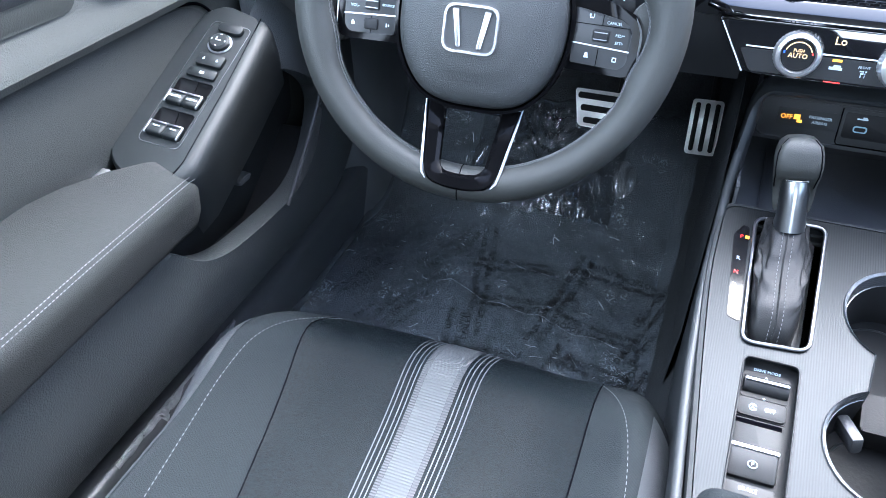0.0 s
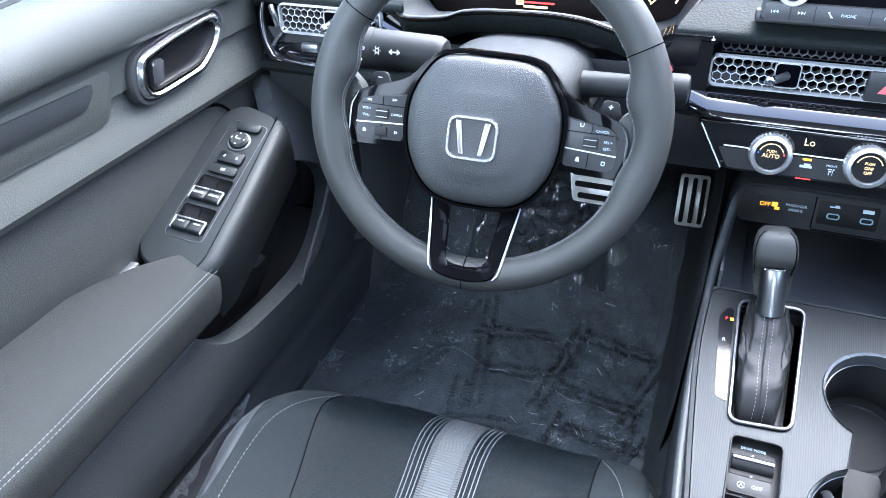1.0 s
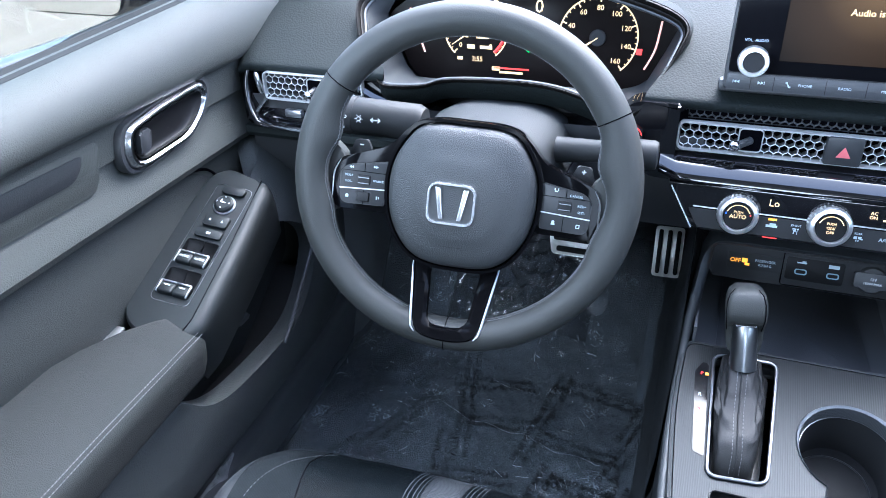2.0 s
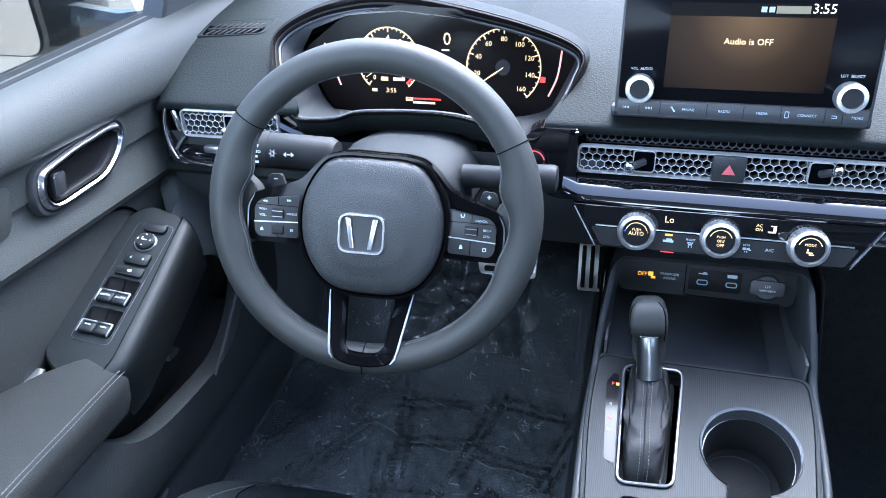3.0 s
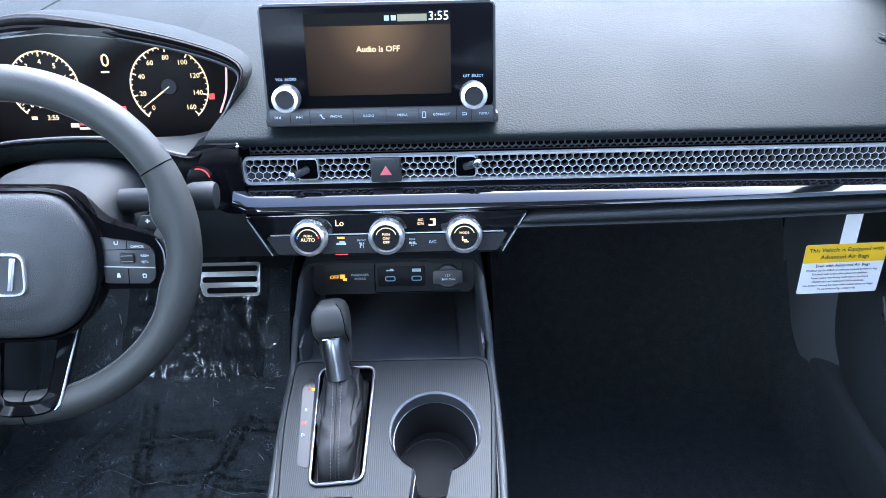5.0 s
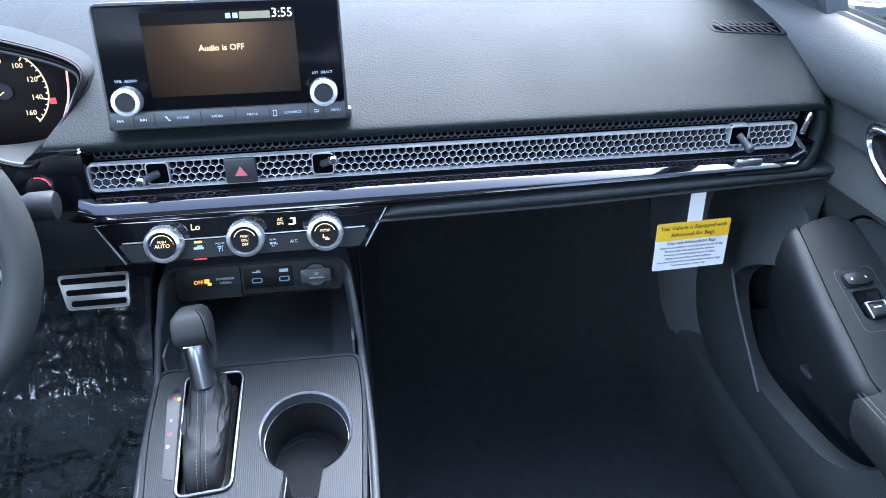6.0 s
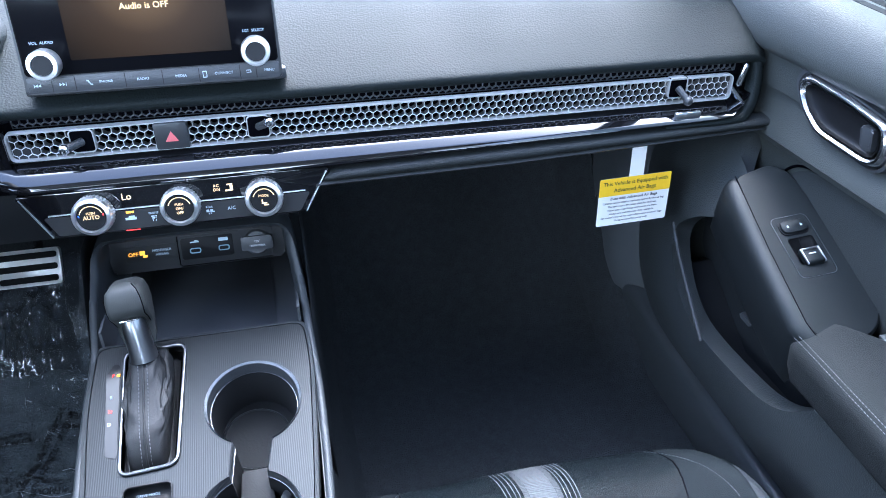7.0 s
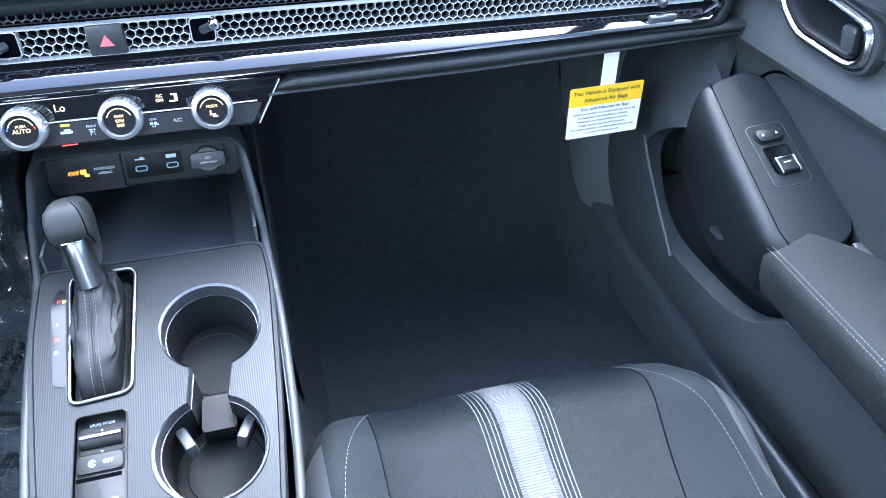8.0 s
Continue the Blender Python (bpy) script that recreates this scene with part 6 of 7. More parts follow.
def column():
    c = thing("steering_column", "grey plastic steering column shroud with two stalks", "steering column")
    rows = []
    for y, sx, sz, zc in ((0.692, 0.060, 0.036, 0.655), (0.697, 0.072, 0.044, 0.658), (0.712, 0.080, 0.0500, 0.661), (0.745, 0.086, 0.0540, 0.665), (0.785, 0.089, 0.0550, 0.664), (0.83, 0.090, 0.054, 0.656), (0.87, 0.090, 0.05, 0.640)):
        rows.append([(-0.352 + sx * p[0], y, zc + sz * p[1]) for p in rounded([(-1, -1), (1, -1), (1.02, 0.05), (0.78, 0.80), (0.40, 1.0), (-0.40, 1.0), (-0.78, 0.80), (-1.02, 0.05)], 0.3)])
    part("shroud", capped(rows), SHROUD, c, smooth=60)
    part("shroud_seam", tube([(-0.352 + 0.0905 * math.cos(a), 0.700 + 0.0, 0.661 + 0.0) for a in (0.0, 0.02)] + [(-0.2635, 0.75, 0.667), (-0.2615, 0.80, 0.665)], 0.0008, 6), SEAMVOID, c)
    a = part("light_stalk", tube([(-0.4195, 0.737, 0.708), (-0.4215, 0.737, 0.708), (-0.428, 0.737, 0.709), (-0.50, 0.733, 0.712), (-0.530, 0.731, 0.714), (-0.537, 0.731, 0.714)], [0.012, 0.0175, 0.0205, 0.0205, 0.018, 0.010], 20), STALK, c, "black light stalk with white marks")
    part("stalk_band", tube([(-0.500, 0.733, 0.712), (-0.512, 0.732, 0.713)], 0.0210, 20), DARK, a)
    T = Matrix.Translation((-0.4880, 0.7122, 0.7168)) @ Matrix.Rotation(radians(74), 4, "X")
    part("stalk_mark", [tube([(0.0022 * math.cos(q), 0.0022 * math.sin(q), 0) for q in [k * math.pi / 6 for k in range(12)]], 0.0004, 4, True)] + [move(box(0.0018, 0.0006, 0.0003, (0.0038, 0, 0)), Matrix.Rotation(k * math.pi / 3, 4, "Z")) for k in range(6)], WHITE, a, m=T)
    part("stalk_mark", [prism([(0.0135, 0), (0.0170, 0.0028), (0.0170, -0.0028)][::-1], 0, 0.0003), box(0.0050, 0.0012, 0.0003, (0.0200, 0, 0)), prism([(0.0265, 0), (0.0230, 0.0028), (0.0230, -0.0028)], 0, 0.0003)], WHITE, a, m=T)
    for k, tx in enumerate(("OFF", "AUTO")):
        lettering("stalk_word", tx, 0.0046, WHITE, a, Matrix.Translation((-0.5085, 0.7138 - 0.0022 * k, 0.7240 - 0.0060 * k)) @ Matrix.Rotation(radians(62 + 8 * k), 4, "X"))
    part("stalk_mark", bars([(0, 0, 0.0045, 0.0026), (0.0010, -0.0062, 0.0050, 0.0024)]), WHITE, a, m=Matrix.Translation((-0.5085, 0.7106, 0.7128)) @ Matrix.Rotation(radians(80), 4, "X"))
    part("wiper_stalk", tube([(-0.275, 0.745, 0.692), (-0.255, 0.745, 0.694), (-0.23, 0.741, 0.697), (-0.202, 0.738, 0.700), (-0.197, 0.737, 0.700), (-0.176, 0.736, 0.701), (-0.1725, 0.736, 0.701), (-0.1715, 0.736, 0.701)], [0.014, 0.0125, 0.0115, 0.0120, 0.0150, 0.0152, 0.0135, 0.009], 20), STALK, c, "grey wiper stalk")
    # black box drawn in place of the dark recess above the shroud
    part("recess_shade", box(0.22, 0.06, 0.05, (-0.355, 0.875, 0.684), 0.012), WELL, c)
    return c


column()

# ---- centre console ----
CM = Matrix.Translation((0, 0.730, 0.482)) @ Matrix.Rotation(math.atan(0.27), 4, "X")
BOOT_Q = [(-0.081, -0.155), (-0.026, -0.151), (-0.020, -0.006), (-0.084, -0.008)]
CUP = ring2(0.0505, 40, (0.0495, -0.0925), radians(-70), radians(242)) + ring2(0.0520, 40, (0.0405, -0.2235), radians(112), radians(428))
PANEL = [(-0.078, -0.300), (-0.033, -0.300), (-0.031, -0.168), (-0.076, -0.168)]


def console():
    c = thing("center_console", "centre console with a pinstriped grey metallic top", "console")
    outer = rounded([(-0.1125, 0.003), (-0.1165, -0.075), (-0.110, -0.175), (-0.0955, -0.34), (0.0890, -0.34), (0.1040, -0.190), (0.1130, -0.050), (0.1100, 0.003)], [0.012, 0.05, 0.05, 0.002, 0.002, 0.05, 0.05, 0.014])
    top = plate(outer, [rounded(BOOT_Q, 0.010), CUP, rounded(PANEL, 0.006)], -0.004, 0.0)
    t = part("top_plate", top, CONSOLE, c, "pinstriped metallic plate", m=CM, smooth=30)
    # rounded shoulder round the plate
    part("plate_edge", frame_of([Vector((p[0] * 1.05, p[1] + (0.004 if p[1] > -0.05 else -0.01))) for p in outer], outer, -0.02, 0.0005, 0.003), SHROUD, c, m=CM)
    # side walls down to the carpet
    for s in (-1, 1):
        rows = []
        for v in (0.012, -0.05, -0.12, -0.20, -0.28, -0.34):
            q = CM @ Vector((s * (0.119 - 0.03 * max(0, -v - 0.12)), v, -0.004))
            rows.append([tuple(q), (q.x + s * 0.002, q.y, q.z - 0.02), (q.x + s * 0.003, q.y, q.z - 0.10), (q.x + s * 0.005, q.y, 0.10)])
        rows.append([(p[0], -0.6, p[2] if p[2] < 0.2 else 0.36) for p in rows[-1]])
        part("side_wall", solid(grid(rows), 0.004), RAIL, c)
        edge = curve([(s * 0.1130, 0.765, 0.527), (s * 0.1152, 0.750, 0.505), (s * 0.1165, 0.735, 0.484), (s * 0.1172, 0.715, 0.4735), (s * 0.1190, 0.680, 0.4625), (s * 0.1200, 0.62, 0.4462), (s * 0.1175, 0.53, 0.4217), (s * 0.110, 0.43, 0.395)], 5)
        part("rail", tube(edge, 0.0046, 12), RAIL, c, "grey rail beside the plate", smooth=70)
        part("rail_side", grid([[(s * 0.1215, y, z) for y, z in ((0.80, 0.572), (0.765, 0.53), (0.735, 0.485))], [(s * 0.122, y, z) for y, z in ((0.95, 0.580), (0.95, 0.53), (0.95, 0.485))]]), PLAIN, c)
        lower = [[(s * 0.122, 0.735, 0.487), (s * 0.126, 0.735, 0.30), (s * 0.14, 0.735, 0.10)], [(s * 0.122, 0.86, 0.60), (s * 0.128, 0.90, 0.40), (s * 0.14, 0.98, 0.10)], [(s * 0.122, 1.10, 0.60), (s * 0.128, 1.10, 0.40), (s * 0.14, 1.15, 0.10)]]
        part("side_panel", grid(lower), CARPET, c)
    half = [(0.1165, 0.733, 0.482), (0.1135, 0.755, 0.514), (0.1095, 0.778, 0.546), (0.1062, 0.792, 0.566), (0.0995, 0.799, 0.5755), (0.088, 0.801, 0.5780), (0.045, 0.802, 0.5790)]
    way = curve([(-x, y, z) for x, y, z in half] + [(0, 0.802, 0.5792)] + half[::-1], 5)
    up = Vector((0, -0.74, -0.67))
    rows = []
    for k, p in enumerate(way):
        t = (way[min(k + 1, len(way) - 1)] - way[max(k - 1, 0)]).normalized()
        o = t.cross(up).normalized()
        o = -o if o.dot(p - Vector((0, 0.75, 0.50))) < 0 else o
        rows.append([p + o * 0.0050 + Vector((0, 0.040, 0)), p + o * 0.0052 + Vector((0, 0.004, 0)), p + o * 0.0040 + Vector((0, 0.0005, 0.0006)), p - o * 0.0015 + Vector((0, -0.0010, 0.0010)), p - o * 0.0040 + Vector((0, 0.0008, 0)), p - o * 0.0060 + Vector((0, 0.006, 0)), p - o * 0.0095 + Vector((0, 0.028, 0)), p - o * 0.0120 + Vector((0, 0.15, 0))])
    part("tray_arch", grid(rows), RAIL, c, "grey bevelled arch round the tray", smooth=50)
    for q in (-1, 1):
        part("tray_wall", box(0.003, 0.21, 0.052, (q * 0.1075, 0.840, 0.478)), LEDGE, c)
    part("tray_base", box(0.214, 0.21, 0.006, (0, 0.838, 0.455), 0.002), LEDGE, c)
    part("tray_mat", prism(rounded([(-0.082, 0.742), (0.082, 0.742), (0.076, 0.925), (-0.076, 0.925)], 0.010), 0.456, 0.4605, 0.0015), SOFT, c, "dark rubber tray mat")
    part("tray_back", box(0.206, 0.006, 0.12, (0, 0.945, 0.51)), LEDGE, c)
    # socket panel
    P = Matrix.Translation((0, 0.826, 0.543)) @ Matrix.Rotation(radians(72), 4, "X")
    u = part("socket_panel", prism(rounded([(-0.099, -0.021), (0.099, -0.021), (0.104, 0.022), (-0.104, 0.022)], 0.004), -0.03, 0, 0.003), PANELS, c, "black panel with sockets and airbag lamp", m=P)
    part("lamp_window", prism(rect(0.060, 0.019, 0.003, (-0.053, 0.001)), 0, 0.001, 0.0004), DARK, u)
    lettering("lamp_word", "OFF", 0.0066, ORANGE, u, Matrix.Translation((-0.074, 0.001, 0.0012)))
    part("lamp_mark", bars([(-0.064, 0.002, 0.006, 0.005), (-0.061, -0.002, 0.005, 0.003)]), ORANGE, u, m=Matrix.Translation((0, 0, 0.0012)))
    for k, tx in enumerate(("PASSENGER", "AIRBAG")):
        lettering("lamp_label", tx, 0.0042, GREYINK, u, Matrix.Translation((-0.042, 0.0035 - 0.005 * k, 0.0012)))
    part("socket_block", prism(rounded([(-0.0225, -0.0190), (0.0850, -0.0190), (0.0880, 0.0170), (-0.0225, 0.0170)], 0.004), 0, 0.0009, 0.0004), PANELS, u, "raised block round the sockets")
    part("block_seam", tube([(x, y, 0.0006) for x, y in ((-0.0235, 0.0170), (-0.0235, -0.0170), (-0.0215, -0.0198), (0.0845, -0.0198))], 0.0007, 5), SEAMVOID, u)
    part("usb_window", prism(rect(0.060, 0.026, 0.003, (0.010, 0.001)), 0.0004, 0.0014, 0.0004), WELL, u)
    for x in (-0.004, 0.029):
        part("usb_port", frame_of(rect(0.013, 0.0065, 0.003, (x, -0.002)), rect(0.0105, 0.0042, 0.002, (x, -0.002)), 0.001, 0.0022), mat("socket_blue", (0.20, 0.30, 0.36), 0.5, vary=0), u, "charging socket")
    part("usb_mark", bars([(-0.004, 0.0085, 0.010, 0.0014), (-0.002, 0.0100, 0.004, 0.0014), (0.029, 0.0085, 0.011, 0.004)]), GREYINK, u, m=Matrix.Translation((0, 0, 0.0018)))
    pw = part("power_socket", lathe([(0, 0.004), (0.0135, 0.004), (0.0155, 0.002), (0.016, 0)], 32), PLAIN, u, "round capped power socket", m=Matrix.Translation((0.068, 0.000, 0)))
    part("socket_flap", prism(rect(0.037, 0.017, 0.003), 0.003, 0.0075, 0.0015), SOFT, pw)
    lettering("socket_word", "12V", 0.0042, WHITE, pw, Matrix.Translation((0, 0.002, 0.0077)))
    lettering("socket_word", "180W MAX", 0.0038, WHITE, pw, Matrix.Translation((0, -0.003, 0.0077)))
    # cup holders
    mid = Vector((0.0465, -0.16))

    def at(p, k, z, push=0.0):
        return (mid.x + (p[0] - mid.x) * k, mid.y + (p[1] - mid.y) * (1 - (1 - k) * 0.45), z)
    part("cup_rim", grid([[at(p, 1.005, 0.0004) for p in CUP], [at(p, 0.992, 0.0018) for p in CUP], [at(p, 0.945, 0.0004) for p in CUP], [at(p, 0.925, -0.0035) for p in CUP], [at(p, 0.905, -0.013) for p in CUP]], closed_v=True), BRIGHTRIM, c, "bevelled metallic rim", m=CM)
    part("cup_ring", tube([at(p, 0.902, -0.0135) for p in CUP], 0.0004, 5, True), EDGE, c, m=CM)
    part("cup_well", grid([[at(p, 0.903, -0.013) for p in CUP], [at(p, 0.88, -0.030) for p in CUP], [at(p, 0.84, -0.072) for p in CUP]], closed_v=True), PANELS, c, "dark cup well", m=CM)
    part("cup_floor", prism([at(p, 0.88, 0)[:2] for p in CUP], -0.078, -0.070), RUBBER, c, m=CM)
    for y0 in (-0.0925, -0.229):
        part("cup_mat", move(lathe([(0.036, 0.0), (0.037, 0.0015), (0.0385, 0.0)], 36), Matrix.Translation((0.0455, y0 + (0.010 if y0 < -0.1 else -0.006), -0.0695))), PLAIN, c, m=CM)
    part("cup_divider", prism(rounded([(0.030, -0.150), (0.060, -0.150), (0.062, -0.188), (0.028, -0.188)], 0.003), -0.070, -0.042, 0.002), DARK, c, m=CM)
    for x, a in ((0.016, 24), (0.071, -24)):
        part("cup_finger", move(box(0.011, 0.030, 0.018, (0, 0, 0), 0.0035), Matrix.Translation((x, -0.202, -0.028)) @ Matrix.Rotation(radians(a), 4, "Z") @ Matrix.Rotation(radians(-18), 4, "X")), SOFT, c, "grey cup finger", m=CM)
    # drive mode and brake switches, set lower
    SM = CM @ Matrix.Translation((0, 0, -0.010))
    pn = part("switch_panel", prism(rounded([(-0.0785, -0.32), (-0.0325, -0.32), (-0.0305, -0.160), (-0.0765, -0.160)], 0.006), -0.010, 0, 0.001), PANELS, c, "grey switch panel", m=SM)
    part("panel_edge", tube([(p[0], p[1], 0.0108) for p in rounded(PANEL, 0.007)], 0.0009, 6, True), DARK, pn)
    lettering("switch_word", "DRIVE MODE", 0.0038, GREYINK, pn, Matrix.Translation((-0.0550, -0.1740, 0.0004)))
    part("toggle_well", prism(rect(0.038, 0.025, 0.003, (-0.0550, -0.1895)), 0, 0.0008), WELL, pn)
    tg = part("mode_toggle", move(tube([(-0.018, 0, 0), (0.018, 0, 0)], 0.0078, 16, flat=0.75), Matrix.Translation((-0.0550, -0.1905, 0.002))), PANELS, pn, "rocker with a silver bar")
    part("toggle_bar", box(0.035, 0.0030, 0.002, (-0.0550, -0.1890, 0.0094), 0.0008), SATIN, tg)
    part("arrow", [prism([(-0.0562, -0.1812), (-0.0538, -0.1812), (-0.0550, -0.1792)], 0, 0.0003), prism([(-0.0550, -0.2022), (-0.0538, -0.2004), (-0.0562, -0.2004)], 0, 0.0003)], GREYINK, pn, m=Matrix.Translation((0, 0, 0.0009)))
    part("button_rim", prism(rect(0.0400, 0.0185, 0.0035, (-0.0562, -0.2120)), 0, 0.0010), WELL, pn)
    of = part("idle_button", prism(rect(0.038, 0.0165, 0.003, (-0.0562, -0.2120)), 0, 0.0028, 0.001), PANELS, pn)
    lettering("button_word", "OFF", 0.0052, GREYINK, of, Matrix.Translation((-0.0495, -0.2120, 0.0030)))
    part("idle_mark", tube([(-0.0630 + 0.0030 * math.cos(a), -0.2120 + 0.0030 * math.sin(a), 0.0029) for a in [radians(20 + 320 * k / 16) for k in range(17)]], 0.0004, 5), GREYINK, of)
    lettering("idle_letter", "A", 0.0040, GREYINK, of, Matrix.Translation((-0.0630, -0.2120, 0.0030)))
    # shallow scoop whose near-black colour carries the shade of a deeper well
    part("brake_well", grid([[(-0.0765 + 0.038 * i / 6, -0.2235 - 0.027 * j / 6, 0.0012 - 0.006 * math.sin(math.pi * j / 12)) for j in range(7)] for i in range(7)]), SEAMVOID, pn, "scooped switch well, coloured dark for its shade", smooth=60)
    br = part("brake_switch", move(box(0.038, 0.028, 0.010, (0, 0, 0), 0.003), Matrix.Translation((-0.0585, -0.2625, 0.002)) @ Matrix.Rotation(radians(8), 4, "X")), PANELS, pn, "parking brake switch with a silver bar")
    part("brake_bar", move(box(0.037, 0.0036, 0.002, (0, 0, 0), 0.0008), Matrix.Translation((-0.058, -0.2515, 0.0085))), SATIN, br)
    part("brake_mark", tube([(-0.0585 + 0.0036 * math.cos(a), -0.2650 + 0.0031 * math.sin(a), 0.0078) for a in [2 * math.pi * k / 16 for k in range(16)]], 0.0004, 5, True), GREYINK, br)
    lettering("brake_word", "P", 0.0050, GREYINK, br, Matrix.Translation((-0.0585, -0.2650, 0.0078)))
    hd = part("hold_button", prism(rect(0.040, 0.02, 0.002, (-0.0590, -0.290)), 0, 0.002, 0.001), PANELS, pn)
    lettering("button_word", "BRAKE", 0.0048, GREYINK, hd, Matrix.Translation((-0.0590, -0.2845, 0.0022)))
    # gear position strip
    g = part("gear_strip", prism(rounded([(-0.0960, -0.1310), (-0.0845, -0.1350), (-0.0885, -0.022), (-0.0945, -0.020), (-0.1018, -0.034)], 0.003), -0.002, 0.0008), STRIPGLOSS, c, "gloss black gear position strip", m=CM)
    for tx, v, mt in (("P", -0.0355, RED), ("R", -0.063, GREYINK), ("N", -0.080, RED), ("D", -0.095, GREYINK)):
        lettering("gear_letter", tx, 0.0058, mt, g, Matrix.Translation((-0.0945, v, 0.0010)))
    part("gear_lamp", box(0.0035, 0.0035, 0.0006, (-0.0893, -0.0355, 0.0010)), ORANGE, g)
    part("gear_frame", tube([(p[0], p[1], 0.0018) for p in rounded(BOOT_Q, 0.011)], 0.0019, 10, True), EDGE, c, "silver frame round the gear lever boot", m=CM)
    return c


console()


def armrest_lid():
    b = box(0.205, 0.36, 0.05, (0.0, 0.225, 0.445), 0.016, 4)
    return tagged(part("armrest_lid", b, FABRIC2), "padded dark cloth lid of the console armrest", "armrest")


armrest_lid()


def gear_lever():
    base = CM @ Vector((-0.052, -0.080, 0.0))
    g = thing("gear_lever", "leather-topped automatic gear lever with a pleated boot", "gear lever")
    # boot: folds from the frame up to the collar
    o = resample(rounded(BOOT_Q, 0.012, 4), 64)
    m2 = len(o)
    rows = []
    top = Vector((-0.0575, 0.692, 0.498))
    for k in range(43):
        f = k / 42
        ring = []
        for i, p in enumerate(o):
            q = CM @ Vector(((p[0] + 0.053) * 0.86 - 0.055, (p[1] + 0.08) * 0.93 - 0.082, -0.006))
            a = 2 * math.pi * i / m2
            t = top + Vector((0.0135 * math.cos(a - 2.4), 0.0135 * math.sin(a - 2.4), -0.004))
            # keep the outline's own direction so that the sheet doesn't twist
            cen = CM @ Vector((-0.053, -0.080, 0))
            dirv = Vector((q.x - cen.x, (q.y - cen.y) * 0.45, 0)).normalized()
            t = top + dirv * 0.0145
            e = f ** 1.25
            r = q.lerp(t, e)
            ex = f / 0.07 * 0.40 if f < 0.07 else min(1, 0.40 + 0.64 * (f - 0.07))
            r.x = q.x + (t.x - q.x) * ex
            r.z -= 0.012 * math.exp(-((f - 0.08) / 0.08) ** 2)
            bulge = math.sin(math.pi * f) * 0.004
            r += dirv * bulge * (0.4 + 0.6 * abs(math.sin(3 * a + 2 * f))) * 0.6
            r.z += 0.012 * math.sin(math.pi * min(1, f * 1.3)) * (1 - f)
            r += dirv * (0.0030 * abs(math.sin(f * 11 + 0.9 * math.sin(2 * a + 1))) - 0.0012) * math.sin(math.pi * f)
            r += dirv * (0.0042 * noise.noise((3 * math.cos(a), 3 * math.sin(a), f * 5)) + 0.0030 * (0.35 - abs(noise.noise((2.2 * math.cos(a) + 4, 2.2 * math.sin(a), f * 9 + 1.5 * math.cos(a)))))) * math.sin(math.pi * min(1, f * 1.15)) ** 0.7
            r += Vector((noise.noise(r * 60), noise.noise(r * 60 + Vector((5, 0, 0))), noise.noise(r * 60 + Vector((0, 7, 0))))) * 0.0014 * math.sin(math.pi * f)
            ring.append(r)
        rows.append(ring)
    bt = part("boot", grid(rows, closed_v=True), BOOT, g, "pleated black leather boot with grey stitching", smooth=70)
    idx = min(range(m2), key=lambda i: (o[i] - Vector((-0.0535, -0.153))).length)
    spine = [rows[k][idx] for k in range(0, 43, 3)]
    part("boot_seam", tube([p + Vector((0, -0.0004, 0.0004)) for p in spine], 0.0012, 6), BOOT, bt)
    for dx in (-0.0045, 0.0045):
        part("stitching", stitches([p + Vector((dx, -0.0008, 0.0012)) for p in spine], 0.0027, 0.0013, 0.00038), THREAD, bt)
    up = (Vector((-0.0660, 0.718, 0.571)) - top).normalized()
    side = Vector((1, 0, 0))
    ahead = up.cross(side).normalized()
    side = ahead.cross(up)
    Q = Matrix(((side.x, ahead.x, up.x, top.x), (side.y, ahead.y, up.y, top.y), (side.z, ahead.z, up.z, top.z), (0, 0, 0, 1)))
    part("collar", move(lathe([(0, 0.040), (0.0112, 0.040), (0.0122, 0.036), (0.0128, 0.010), (0.0140, 0.004), (0.0140, -0.004)], 28), Q), NECK, g, "gunmetal collar")
    rows = []
    for z, sx, sy in ((0.010, 0.012, 0.012), (0.014, 0.0160, 0.016), (0.024, 0.0180, 0.020), (0.036, 0.0190, 0.022), (0.044, 0.0198, 0.0240), (0.050, 0.0200, 0.0250), (0.058, 0.0208, 0.0265), (0.069, 0.0202, 0.0262), (0.077, 0.0178, 0.0235), (0.082, 0.0125, 0.017), (0.084, 0.005, 0.007)):
        lowf = min(1, max(0, (0.050 - z) / 0.012))
        rows.append([Q @ Vector((sx * p[0], 0.006 + sy * (p[1] if p[1] > 0 else p[1] * (1 - 0.85 * lowf)), z)) for p in rounded([(-1, -0.95), (1, -0.95), (0.92, 1), (-0.92, 1)], 0.42, 5)])
    kn = part("knob", capped(rows), LEATHER, g, "dark leather knob", smooth=70)
    for i in (2, 8):
        part("knob_seam", tube([rows[k][i] * 1.0 for k in range(3, 10)], 0.0006, 6), SEAMVOID, kn)
    part("front_plate", move(capped([[(sx * math.cos(a), sy * math.sin(a), z) for a in [2 * math.pi * k / 28 for k in range(28)]] for z, sx, sy in ((-0.003, 0.0136, 0.0142), (0.006, 0.0132, 0.0142), (0.016, 0.0128, 0.0142), (0.030, 0.0124, 0.0140), (0.043, 0.0120, 0.0135), (0.0455, 0.0112, 0.0125))]), Q @ Matrix.Translation((0, -0.0030, 0))), NECK, kn, "gunmetal neck of the knob", smooth=60)
    part("bright_tip", move(box(0.019, 0.004, 0.0018, (0, 0, 0), 0.0008), Q @ Matrix.Translation((0, -0.0150, 0.0455))), CHROME, kn)
    return g


gear_lever()


